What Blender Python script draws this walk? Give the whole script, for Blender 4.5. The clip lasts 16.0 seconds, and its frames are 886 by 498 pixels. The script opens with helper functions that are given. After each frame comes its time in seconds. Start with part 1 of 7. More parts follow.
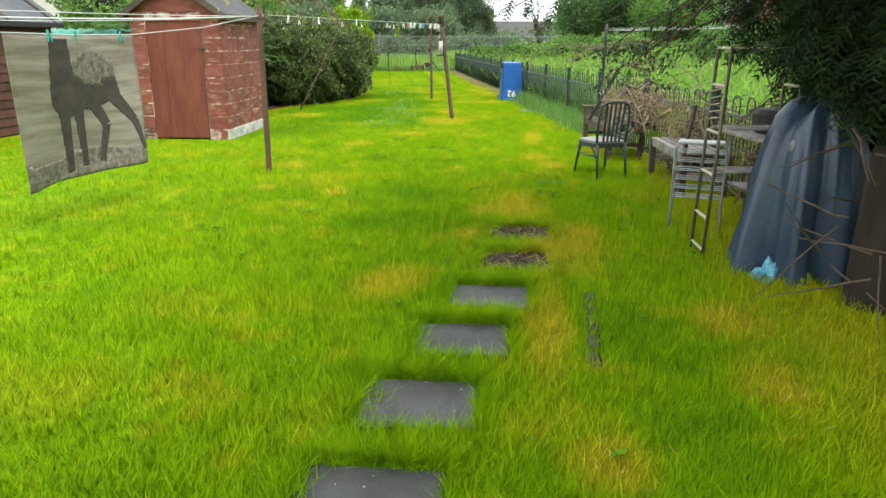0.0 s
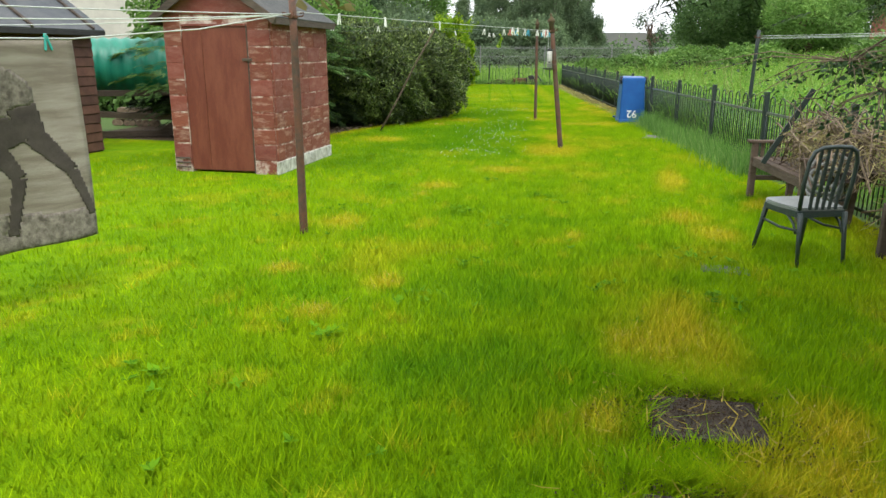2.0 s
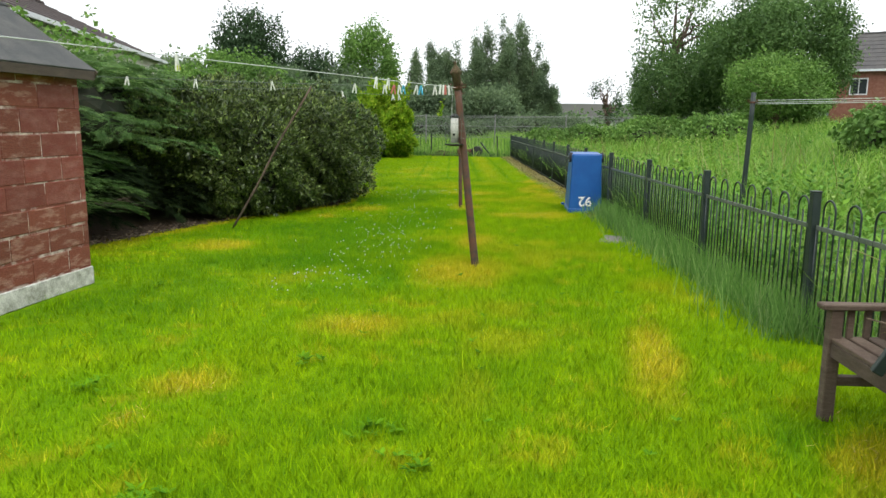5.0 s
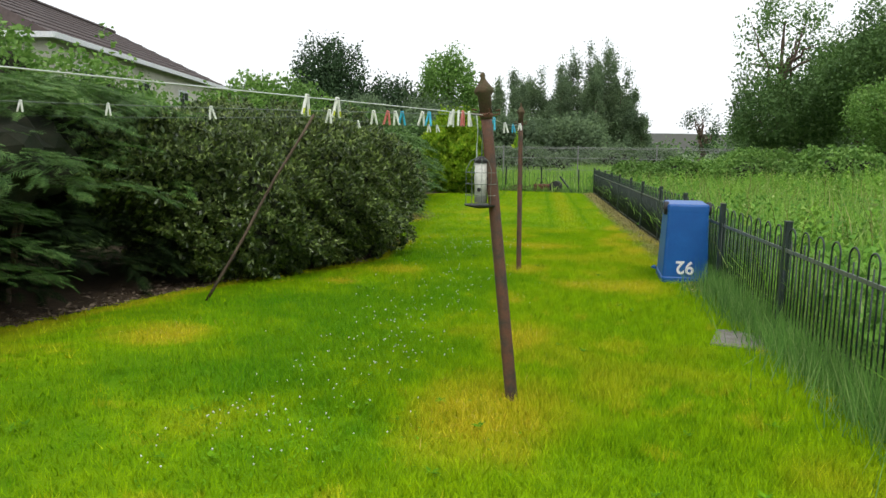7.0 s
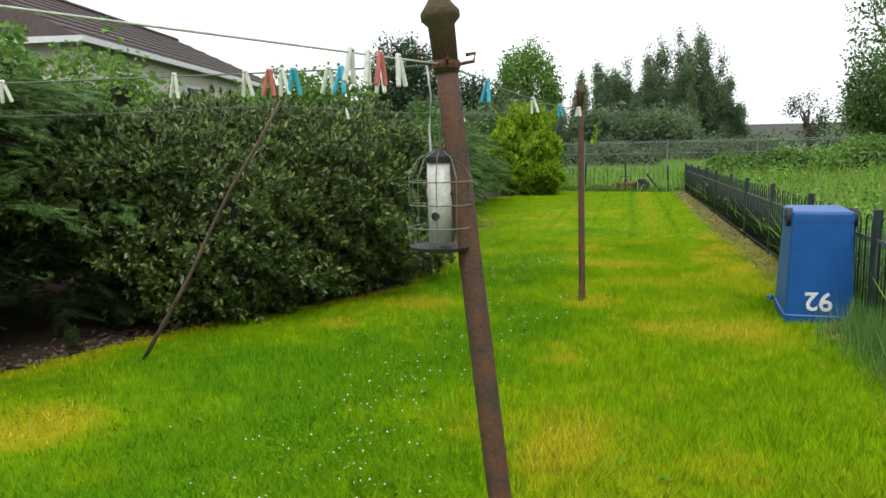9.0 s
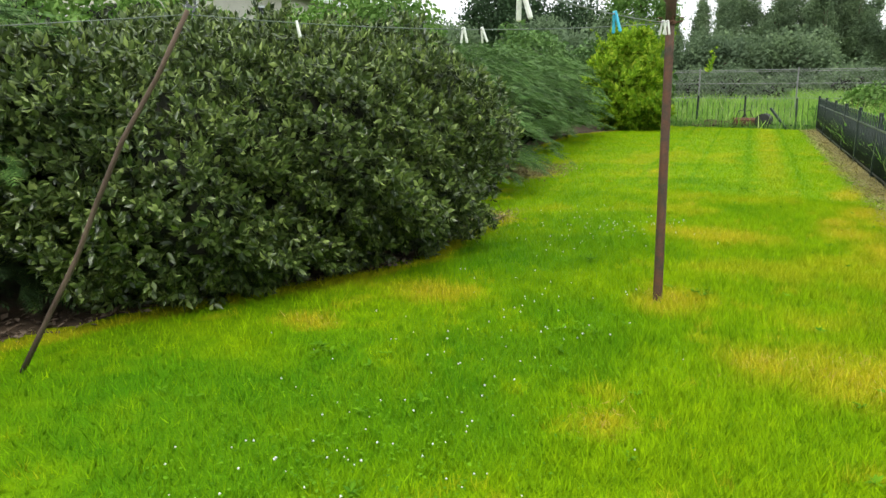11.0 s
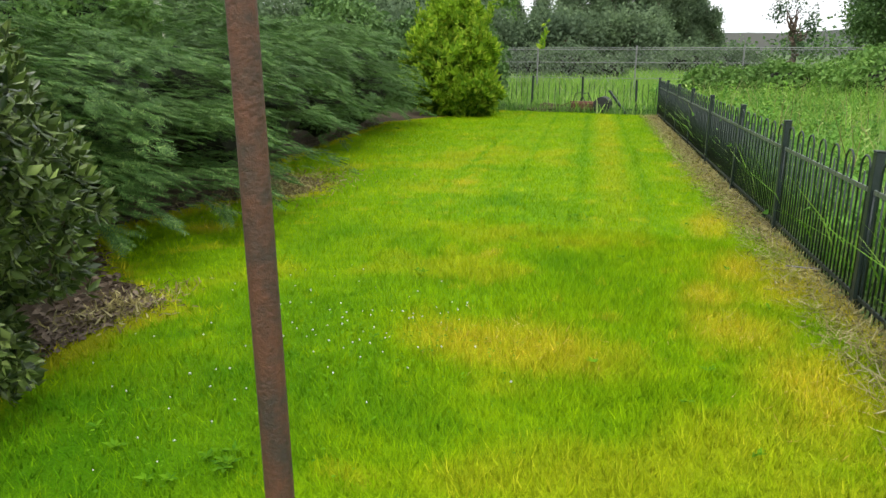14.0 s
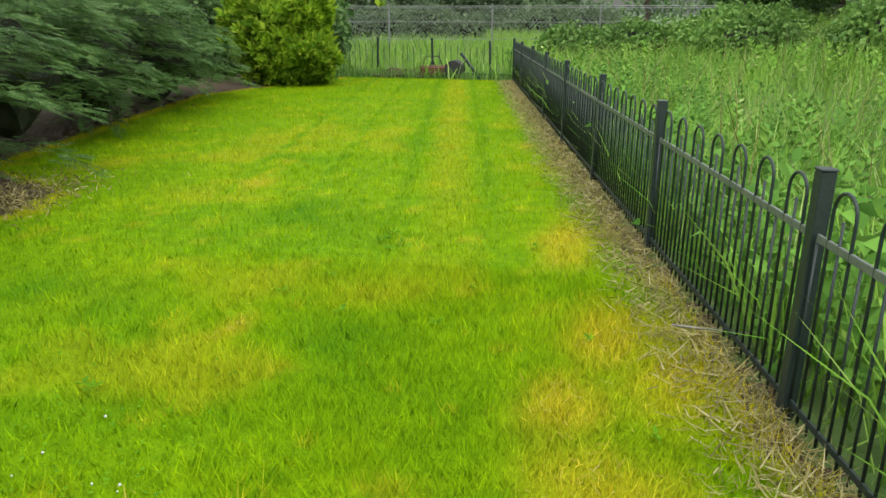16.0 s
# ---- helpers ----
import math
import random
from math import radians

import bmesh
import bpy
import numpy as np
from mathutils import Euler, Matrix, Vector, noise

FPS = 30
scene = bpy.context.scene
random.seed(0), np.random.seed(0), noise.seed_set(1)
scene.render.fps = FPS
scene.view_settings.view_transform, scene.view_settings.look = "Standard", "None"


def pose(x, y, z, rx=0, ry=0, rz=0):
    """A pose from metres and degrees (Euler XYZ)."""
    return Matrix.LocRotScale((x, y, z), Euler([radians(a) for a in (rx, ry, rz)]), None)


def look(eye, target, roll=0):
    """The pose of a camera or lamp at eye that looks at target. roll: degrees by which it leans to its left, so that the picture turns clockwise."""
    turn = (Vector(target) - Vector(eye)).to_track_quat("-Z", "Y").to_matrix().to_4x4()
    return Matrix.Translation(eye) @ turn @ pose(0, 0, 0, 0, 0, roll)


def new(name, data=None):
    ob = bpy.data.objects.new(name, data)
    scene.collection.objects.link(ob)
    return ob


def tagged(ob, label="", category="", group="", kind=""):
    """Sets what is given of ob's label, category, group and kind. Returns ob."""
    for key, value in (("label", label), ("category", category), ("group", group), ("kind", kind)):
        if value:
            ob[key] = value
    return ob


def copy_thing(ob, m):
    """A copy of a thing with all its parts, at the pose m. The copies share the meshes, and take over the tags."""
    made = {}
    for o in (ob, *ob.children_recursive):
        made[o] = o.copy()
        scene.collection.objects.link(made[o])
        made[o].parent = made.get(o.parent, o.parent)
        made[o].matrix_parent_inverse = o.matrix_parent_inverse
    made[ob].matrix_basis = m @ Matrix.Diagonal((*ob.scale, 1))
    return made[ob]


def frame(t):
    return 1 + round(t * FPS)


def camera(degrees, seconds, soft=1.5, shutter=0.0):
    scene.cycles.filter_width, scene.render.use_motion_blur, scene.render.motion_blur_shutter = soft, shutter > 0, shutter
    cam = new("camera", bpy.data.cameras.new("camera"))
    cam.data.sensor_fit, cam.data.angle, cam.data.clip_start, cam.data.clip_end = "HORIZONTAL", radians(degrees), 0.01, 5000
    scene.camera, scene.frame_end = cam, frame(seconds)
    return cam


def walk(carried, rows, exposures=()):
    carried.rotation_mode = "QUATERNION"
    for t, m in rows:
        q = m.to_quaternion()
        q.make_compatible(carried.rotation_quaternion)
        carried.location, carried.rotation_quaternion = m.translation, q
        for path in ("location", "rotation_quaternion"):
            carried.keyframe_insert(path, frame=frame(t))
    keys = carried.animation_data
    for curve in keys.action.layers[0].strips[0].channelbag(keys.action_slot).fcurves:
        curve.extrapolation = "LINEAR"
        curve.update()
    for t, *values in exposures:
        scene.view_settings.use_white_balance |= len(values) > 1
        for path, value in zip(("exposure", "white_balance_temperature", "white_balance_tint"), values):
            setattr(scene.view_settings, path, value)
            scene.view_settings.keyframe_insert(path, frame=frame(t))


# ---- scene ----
cam = camera(63.4, 16.0)
PATH = [
    (0, (2.297, 2.306, 1.546), (2.067, 4.214, 0.992), 0.1),
    (0.5, (2.249, 3.066, 1.547), (1.885, 4.947, 0.974), 0.2),
    (1, (2.034, 3.76, 1.581), (1.558, 5.622, 1.026), 0.1),
    (1.5, (1.868, 4.442, 1.568), (1.37, 6.31, 1.057), 0.1),
    (2, (1.865, 5.168, 1.526), (1.37, 7.033, 1.001), 0.1),
    (2.5, (1.9, 5.972, 1.407), (1.544, 7.839, 0.785), 0.3),
    (3, (1.991, 6.872, 1.224), (1.737, 8.723, 0.51), 0.2),
    (3.5, (2.044, 7.68, 1.095), (1.805, 9.508, 0.318), 0.1),
    (4, (2.093, 8.474, 1.129), (1.84, 10.285, 0.319), 0.2),
    (4.5, (1.962, 9.096, 1.36), (1.649, 10.984, 0.781), 0.5),
    (5, (1.904, 9.707, 1.519), (1.499, 11.635, 1.173), 0.5),
    (5.2, (1.926, 9.996, 1.601), (1.492, 11.924, 1.294), 0.4),
    (7.3, (1.699, 13.072, 1.645), (1.029, 14.938, 1.381), 0.0),
    (7.5, (1.689, 13.363, 1.639), (0.991, 15.219, 1.378), -0.7),
    (8, (1.597, 14.029, 1.649), (0.813, 15.849, 1.373), -0.2),
    (8.5, (1.468, 14.548, 1.652), (0.658, 16.355, 1.369), -0.1),
    (8.7, (1.483, 14.747, 1.6), (0.66, 16.55, 1.331), -0.6),
    (10.8, (1.139, 16.969, 1.67), (0.018, 18.573, 1.255), -0.8),
    (11, (1.132, 17.179, 1.654), (0.04, 18.791, 1.195), -0.6),
    (11.5, (0.959, 17.831, 1.679), (0.037, 19.532, 1.172), -0.3),
    (12, (0.873, 18.49, 1.651), (0.041, 20.235, 1.141), -0.3),
    (12.5, (0.79, 19.149, 1.678), (-0.033, 20.903, 1.181), -0.0),
    (13, (0.637, 19.833, 1.691), (-0.185, 21.58, 1.171), -0.1),
    (13.5, (0.594, 20.555, 1.66), (-0.199, 22.313, 1.13), -0.1),
    (14, (0.478, 21.187, 1.643), (-0.267, 22.968, 1.121), 0.1),
    (14.5, (0.392, 21.773, 1.614), (-0.227, 23.601, 1.092), -0.0),
    (15, (0.446, 22.426, 1.544), (-0.062, 24.269, 0.956), -0.1),
    (15.5, (0.454, 22.988, 1.552), (0.004, 24.819, 0.886), -0.0),
    (16, (0.443, 23.554, 1.609), (0.033, 25.411, 0.989), -0.0),
]
EXPOSURES = [(0.0, 1.12), (0.5, 1.0), (1.5, 0.88), (2.1, 0.8), (2.5, 0.77), (3.0, 1.1), (4.0, 1.24), (4.5, 1.14), (5.0, 0.55), (7.5, 0.33), (8.5, 0.31), (11.0, 0.74), (12.5, 0.74), (14.0, 0.64), (14.5, 0.57), (15.5, 0.5), (16.0, 0.64)]
walk(cam, [(t, look(eye, target, roll)) for t, eye, target, roll in PATH], EXPOSURES)

# ---- world and light ----
world = bpy.data.worlds.new("overcast_sky")
scene.world = world
world.use_nodes = True
wn, wl = world.node_tree.nodes, world.node_tree.links
sky = wn.new("ShaderNodeTexSky")
sky.sky_type, sky.sun_disc = "NISHITA", False
sky.sun_elevation, sky.sun_rotation = radians(55), radians(-140)
sky.air_density, sky.dust_density, sky.ozone_density = 1.0, 4.0, 1.0
veil = wn.new("ShaderNodeHueSaturation")
veil.inputs["Saturation"].default_value = 0.22
wl.new(sky.outputs[0], veil.inputs["Color"])
cloud = wn.new("ShaderNodeMix")
cloud.data_type = "RGBA"
cloud.inputs["Factor"].default_value = 0.7
cloud.inputs["B"].default_value = (7.6, 7.9, 8.2, 1)
wl.new(veil.outputs[0], cloud.inputs["A"])
wl.new(cloud.outputs["Result"], wn["Background"].inputs["Color"])
wn["Background"].inputs["Strength"].default_value = 0.15

sun = new("sun", bpy.data.lights.new("sun", "SUN"))
sun.data.energy, sun.data.angle, sun.data.color = 1.25, radians(25), (1.0, 0.96, 0.9)
sun.matrix_world = look((0, 0, 30), (-11.0, 13.0, 3.0))


# ---- materials ----
def nodes_of(name):
    m = bpy.data.materials.new(name)
    m.use_nodes = True
    t = m.node_tree
    return m, t.nodes, t.links, t.nodes["Principled BSDF"]


def ramp(n, stops):
    r = n.new("ShaderNodeValToRGB")
    while len(r.color_ramp.elements) < len(stops):
        r.color_ramp.elements.new(0.5)
    for e, (p, c) in zip(r.color_ramp.elements, stops):
        e.position, e.color = p, (*c, 1)
    return r


def noise_tex(n, l, scale, detail=4.0, rough=0.6, stretch=None):
    tc = n.new("ShaderNodeNewGeometry")
    src = tc.outputs["Position"]
    if stretch:
        mp = n.new("ShaderNodeMapping")
        mp.inputs["Scale"].default_value = stretch
        l.new(src, mp.inputs[0])
        src = mp.outputs[0]
    t = n.new("ShaderNodeTexNoise")
    t.inputs["Scale"].default_value, t.inputs["Detail"].default_value, t.inputs["Roughness"].default_value = scale, detail, rough
    l.new(src, t.inputs["Vector"])
    return t


def mix_col(n, l, fac, a, b, mode="MIX"):
    m = n.new("ShaderNodeMix")
    m.data_type, m.blend_type = "RGBA", mode
    for sock, v in ((m.inputs["Factor"], fac), (m.inputs["A"], a), (m.inputs["B"], b)):
        if isinstance(v, (tuple, float, int)):
            sock.default_value = (*v, 1) if isinstance(v, tuple) else v
        else:
            l.new(v, sock)
    return m.outputs["Result"]


def worn(name, base, stain, scale=6.0, rough=0.7, metal=0.0, bump=0.3, fine=60.0, stretch=None, amount=(0.35, 0.7), vary=0.0, spec=0.5):
    """A surface with broad stains, fine grain and relief."""
    m, n, l, p = nodes_of(name)
    big = noise_tex(n, l, scale, 5.0, 0.65, stretch)
    r = ramp(n, [(amount[0], (0, 0, 0)), (amount[1], (1, 1, 1))])
    l.new(big.outputs["Fac"], r.inputs[0])
    col = mix_col(n, l, r.outputs[0], base, stain)
    small = noise_tex(n, l, fine, 3.0, 0.7, stretch)
    r2 = ramp(n, [(0.25, (0.72, 0.72, 0.72)), (0.75, (1.15, 1.15, 1.15))])
    l.new(small.outputs["Fac"], r2.inputs[0])
    col = mix_col(n, l, 1.0, col, r2.outputs[0], "MULTIPLY")
    if vary:
        oi = n.new("ShaderNodeObjectInfo")
        r3 = ramp(n, [(0.0, (1 - vary,) * 3), (1.0, (1 + vary,) * 3)])
        l.new(oi.outputs["Random"], r3.inputs[0])
        col = mix_col(n, l, 1.0, col, r3.outputs[0], "MULTIPLY")
    l.new(col, p.inputs["Base Color"])
    p.inputs["Roughness"].default_value, p.inputs["Metallic"].default_value = rough, metal
    p.inputs["Specular IOR Level"].default_value = spec
    if bump:
        b = n.new("ShaderNodeBump")
        b.inputs["Strength"].default_value, b.inputs["Distance"].default_value = bump, 0.01
        l.new(small.outputs["Fac"], b.inputs["Height"])
        l.new(b.outputs[0], p.inputs["Normal"])
    return m


def soft_normal(n, l, lift):
    """The face's normal bent towards the sky, as for a mass of soft fine blades."""
    g = n.new("ShaderNodeNewGeometry")
    add = n.new("ShaderNodeVectorMath")
    add.operation, add.inputs[1].default_value = "ADD", (0, 0, lift)
    l.new(g.outputs["Normal"], add.inputs[0])
    unit = n.new("ShaderNodeVectorMath")
    unit.operation = "NORMALIZE"
    l.new(add.outputs[0], unit.inputs[0])
    return unit.outputs[0]


def leafy(name, dark, light, rough=0.5, through_light=0.3, spec=0.4, patch=1.2, bright=None, lift=0.0):
    """Leaves: colour differs from leaf to leaf and over broad patches; light passes through."""
    m, n, l, p = nodes_of(name)
    g = n.new("ShaderNodeNewGeometry")
    r = ramp(n, [(0.0, dark), (0.75, light), (1.0, bright or light)])
    l.new(g.outputs["Random Per Island"], r.inputs[0])
    big = noise_tex(n, l, patch, 3.0)
    r2 = ramp(n, [(0.3, (0.7, 0.72, 0.75)), (0.7, (1.2, 1.18, 1.05))])
    l.new(big.outputs["Fac"], r2.inputs[0])
    col = mix_col(n, l, 1.0, r.outputs[0], r2.outputs[0], "MULTIPLY")
    l.new(col, p.inputs["Base Color"])
    p.inputs["Roughness"].default_value, p.inputs["Specular IOR Level"].default_value = rough, spec
    tr = n.new("ShaderNodeBsdfTranslucent")
    l.new(col, tr.inputs["Color"])
    if lift:
        up = soft_normal(n, l, lift)
        l.new(up, p.inputs["Normal"])
    mx = n.new("ShaderNodeMixShader")
    mx.inputs[0].default_value = through_light
    l.new(p.outputs[0], mx.inputs[1])
    l.new(tr.outputs[0], mx.inputs[2])
    l.new(mx.outputs[0], n["Material Output"].inputs["Surface"])
    return m


def lawn_material(name, blades):
    """Mown grass: fresh, dark and straw-coloured by the 'dry' attribute and by broad noise."""
    m, n, l, p = nodes_of(name)
    a = n.new("ShaderNodeAttribute")
    a.attribute_name = "dry"
    big = noise_tex(n, l, 0.9, 4.0, 0.6)
    r = ramp(n, [(0.25, (0.128, 0.285, 0.001)), (0.55, (0.185, 0.335, 0.001)), (0.8, (0.24, 0.37, 0.002))])
    l.new(big.outputs["Fac"], r.inputs[0])
    col = r.outputs[0]
    mid = noise_tex(n, l, 7.0, 4.0, 0.7)
    r2 = ramp(n, [(0.3, (0.62, 0.72, 0.8)), (0.7, (1.25, 1.16, 1.1))])
    l.new(mid.outputs["Fac"], r2.inputs[0])
    col = mix_col(n, l, 1.0, col, r2.outputs[0], "MULTIPLY")
    straw = ramp(n, [(0.0, (0.42, 0.325, 0.006)), (1.0, (0.56, 0.45, 0.025))])
    g = n.new("ShaderNodeNewGeometry")
    l.new(g.outputs["Random Per Island"] if blades else mid.outputs["Fac"], straw.inputs[0])
    col = mix_col(n, l, a.outputs["Fac"], col, straw.outputs[0])
    # negative values mix in deep green: lush growth, and painted-in shade
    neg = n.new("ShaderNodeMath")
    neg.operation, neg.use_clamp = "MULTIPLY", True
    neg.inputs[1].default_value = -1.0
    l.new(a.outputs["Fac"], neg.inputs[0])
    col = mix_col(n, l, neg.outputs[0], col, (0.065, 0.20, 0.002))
    if blades:
        r3 = ramp(n, [(0.0, (1.02, 1.04, 0.9)), (0.75, (1.2, 1.18, 1.1)), (1.0, (1.7, 1.5, 2.2))])
        l.new(g.outputs["Random Per Island"], r3.inputs[0])
        col = mix_col(n, l, 1.0, col, r3.outputs[0], "MULTIPLY")
        tr = n.new("ShaderNodeBsdfTranslucent")
        l.new(col, tr.inputs["Color"])
        mx = n.new("ShaderNodeMixShader")
        mx.inputs[0].default_value = 0.15
        l.new(soft_normal(n, l, 1.6), p.inputs["Normal"])
        l.new(p.outputs[0], mx.inputs[1])
        l.new(tr.outputs[0], mx.inputs[2])
        l.new(mx.outputs[0], n["Material Output"].inputs["Surface"])
    else:
        fine = noise_tex(n, l, 55.0, 3.0, 0.7)
        r4 = ramp(n, [(0.3, (0.66, 0.7, 0.62)), (0.7, (1.02, 1.02, 0.95))])
        l.new(fine.outputs["Fac"], r4.inputs[0])
        col = mix_col(n, l, 1.0, col, r4.outputs[0], "MULTIPLY")
        b = n.new("ShaderNodeBump")
        b.inputs["Strength"].default_value, b.inputs["Distance"].default_value = 0.6, 0.03
        l.new(fine.outputs["Fac"], b.inputs["Height"])
        l.new(b.outputs[0], p.inputs["Normal"])
    l.new(col, p.inputs["Base Color"])
    p.inputs["Roughness"].default_value = 0.8
    p.inputs["Specular IOR Level"].default_value = 0.06
    return m


M_LAWN = lawn_material("lawn_soil", False)
M_BLADE = lawn_material("lawn_blade", True)
M_MEADOW = worn("meadow_soil", (0.05, 0.11, 0.015), (0.09, 0.15, 0.03), 1.5, 0.9)
M_SOIL = worn("bare_soil", (0.05, 0.033, 0.018), (0.10, 0.065, 0.033), 9, 0.95, bump=0.8)
M_STRAW = leafy("dry_cuttings", (0.15, 0.13, 0.05), (0.36, 0.315, 0.135), 0.85, 0.15, 0.1, 3.0, (0.52, 0.47, 0.26))
M_HAY = leafy("pale_hay", (0.36, 0.28, 0.04), (0.48, 0.38, 0.07), 0.85, 0.15, 0.1, 3.0, (0.58, 0.48, 0.15), lift=0.8)
M_TALL = leafy("meadow_leaf", (0.12, 0.28, 0.03), (0.235, 0.43, 0.06), 0.75, 0.3, 0.08, 0.5, (0.40, 0.52, 0.18), lift=1.2)
M_LONG = leafy("long_grass_leaf", (0.075, 0.19, 0.035), (0.15, 0.31, 0.06), 0.7, 0.45, 0.12, 0.7, (0.28, 0.40, 0.14), lift=0.9)
M_NETTLE = leafy("nettle_leaf", (0.08, 0.21, 0.03), (0.17, 0.36, 0.06), 0.7, 0.3, 0.12, 1.0, lift=1.0)
M_WEED = leafy("weed_leaf", (0.07, 0.20, 0.012), (0.14, 0.31, 0.012), 0.85, 0.15, 0.03, 2.0, lift=1.2)
# the palest leaf tone paints in glints on the glossy laurel
M_LAUREL = leafy("laurel_leaf", (0.018, 0.04, 0.01), (0.125, 0.185, 0.048), 0.3, 0.18, 0.6, 1.5, (0.34, 0.44, 0.13))
M_CYPRESS = leafy("cypress_spray", (0.035, 0.09, 0.022), (0.105, 0.215, 0.052), 0.6, 0.2, 0.2, 0.9, (0.24, 0.36, 0.11), lift=0.4)
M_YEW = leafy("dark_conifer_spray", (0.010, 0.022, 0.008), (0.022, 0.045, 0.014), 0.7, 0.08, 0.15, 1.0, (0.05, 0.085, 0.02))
M_GOLD = leafy("golden_leaf", (0.10, 0.22, 0.012), (0.26, 0.42, 0.02), 0.7, 0.4, 0.12, 1.0, (0.42, 0.52, 0.05), lift=0.5)
M_TREE = leafy("tree_leaf", (0.05, 0.115, 0.03), (0.12, 0.22, 0.06), 0.6, 0.25, 0.3, 0.4)
M_TREE_LIGHT = leafy("light_tree_leaf", (0.08, 0.19, 0.03), (0.18, 0.32, 0.07), 0.6, 0.3, 0.3, 0.4)
# grey-green leaf, lightened in the colour itself to suggest distance haze
M_TREE_FAR = leafy("haze_paled_grey_green_leaf", (0.10, 0.155, 0.085), (0.17, 0.245, 0.13), 0.7, 0.45, 0.25, 0.4)
M_TREE_DARK = leafy("dark_tree_leaf", (0.022, 0.05, 0.02), (0.05, 0.10, 0.038), 0.6, 0.2, 0.3, 0.4)
# near-black, so that gaps in foliage read as deep shade
M_SHADE = worn("foliage_shade_core", (0.012, 0.02, 0.008), (0.03, 0.03, 0.015), 5, 0.95, bump=0.6)
M_BARK = worn("bark", (0.075, 0.05, 0.035), (0.14, 0.10, 0.07), 9, 0.95, bump=0.9, fine=40, stretch=(1, 1, 0.2))
M_DARKBARK_CORE = worn("dark_bark_and_shade_core", (0.022, 0.016, 0.012), (0.05, 0.036, 0.026), 9, 0.95, bump=0.9, fine=40, stretch=(1, 1, 0.2))
M_TWIG = worn("dead_twig", (0.115, 0.08, 0.052), (0.28, 0.215, 0.15), 12, 0.9, vary=0.25)
M_SLAB = worn("paving_slab", (0.082, 0.086, 0.09), (0.05, 0.046, 0.038), 7, 0.6, bump=0.5, fine=110, vary=0.15)
M_SLAB_DIRTY = worn("muddy_slab", (0.05, 0.042, 0.034), (0.085, 0.062, 0.042), 14, 0.9, bump=0.7, fine=90)
M_PALE_SLAB = worn("pale_slab", (0.20, 0.195, 0.175), (0.10, 0.09, 0.06), 6, 0.85, bump=0.5)
M_REDPAINT = worn("weathered_red_paint", (0.19, 0.042, 0.026), (0.28, 0.12, 0.09), 5, 0.75, bump=0.5, fine=35, stretch=(1, 1, 2.5), amount=(0.42, 0.8), vary=0.13)
M_REDWORN = worn("flaking_red_paint", (0.195, 0.052, 0.028), (0.40, 0.24, 0.18), 4.5, 0.8, bump=0.6, fine=30, stretch=(1, 1, 3.5), amount=(0.5, 0.72), vary=0.18)
M_REDDOOR = worn("red_door_paint", (0.135, 0.026, 0.010), (0.21, 0.06, 0.03), 2.6, 0.6, bump=0.3, stretch=(3, 3, 0.7), amount=(0.4, 0.75))
M_WHITEWASH = worn("whitewashed_plinth", (0.68, 0.68, 0.62), (0.24, 0.24, 0.19), 9, 0.9, bump=0.7)
M_MORTAR = worn("mortar", (0.20, 0.06, 0.038), (0.62, 0.52, 0.45), 5, 0.95, amount=(0.46, 0.62))
M_FELT = worn("roofing_felt", (0.055, 0.06, 0.06), (0.10, 0.10, 0.095), 4, 0.9, bump=0.6, fine=90)
M_FELTBLUE = worn("slate_grey_felt", (0.075, 0.085, 0.095), (0.12, 0.125, 0.13), 3, 0.85, bump=0.4)
M_DARKWOOD = worn("dark_timber", (0.055, 0.04, 0.03), (0.10, 0.075, 0.055), 5, 0.85, stretch=(1, 1, 6), vary=0.2)
M_BROWNBOARD = worn("brown_stained_board", (0.075, 0.03, 0.02), (0.13, 0.06, 0.04), 5, 0.8, vary=0.25)
M_POST = worn("rusty_brown_post", (0.125, 0.053, 0.028), (0.055, 0.042, 0.03), 10, 0.7, 0.0, 0.6, 70, amount=(0.4, 0.65))
M_MOSS = worn("mossy_rust", (0.06, 0.06, 0.02), (0.10, 0.05, 0.03), 14, 0.9, bump=0.6)
M_LINE = worn("plastic_line", (0.62, 0.66, 0.62), (0.5, 0.55, 0.5), 20, 0.5, bump=0)
M_GREENLINE = worn("green_wire", (0.10, 0.14, 0.11), (0.16, 0.19, 0.15), 20, 0.5, bump=0)
M_FENCE = worn("dark_green_enamel", (0.009, 0.022, 0.019), (0.02, 0.032, 0.027), 8, 0.5, 0.0, 0.2, 80)
# paler grey-green, for the upper rail only
M_RAILTOP = worn("pale_grey_rail", (0.10, 0.125, 0.115), (0.17, 0.185, 0.165), 8, 0.4, 0.2, 0.2, 80)
M_BIN = worn("blue_bin_plastic", (0.004, 0.08, 0.30), (0.008, 0.10, 0.35), 5, 0.42, bump=0.08, fine=140)
M_BLACKPLASTIC = worn("black_rubber", (0.015, 0.015, 0.016), (0.03, 0.03, 0.03), 12, 0.7)
M_PAINTWHITE = worn("white_paint", (0.78, 0.8, 0.8), (0.62, 0.65, 0.68), 18, 0.6, bump=0.1)
M_CHAIR = worn("dark_green_chair_paint", (0.020, 0.038, 0.036), (0.045, 0.06, 0.055), 9, 0.5, bump=0.3, fine=60)
M_SEAT = worn("wet_grey_seat", (0.16, 0.18, 0.18), (0.24, 0.26, 0.25), 6, 0.28, bump=0.2)
M_BENCH = worn("weathered_bench_wood", (0.07, 0.045, 0.03), (0.13, 0.095, 0.068), 6, 0.85, bump=0.5, stretch=(1, 1, 4), vary=0.2)
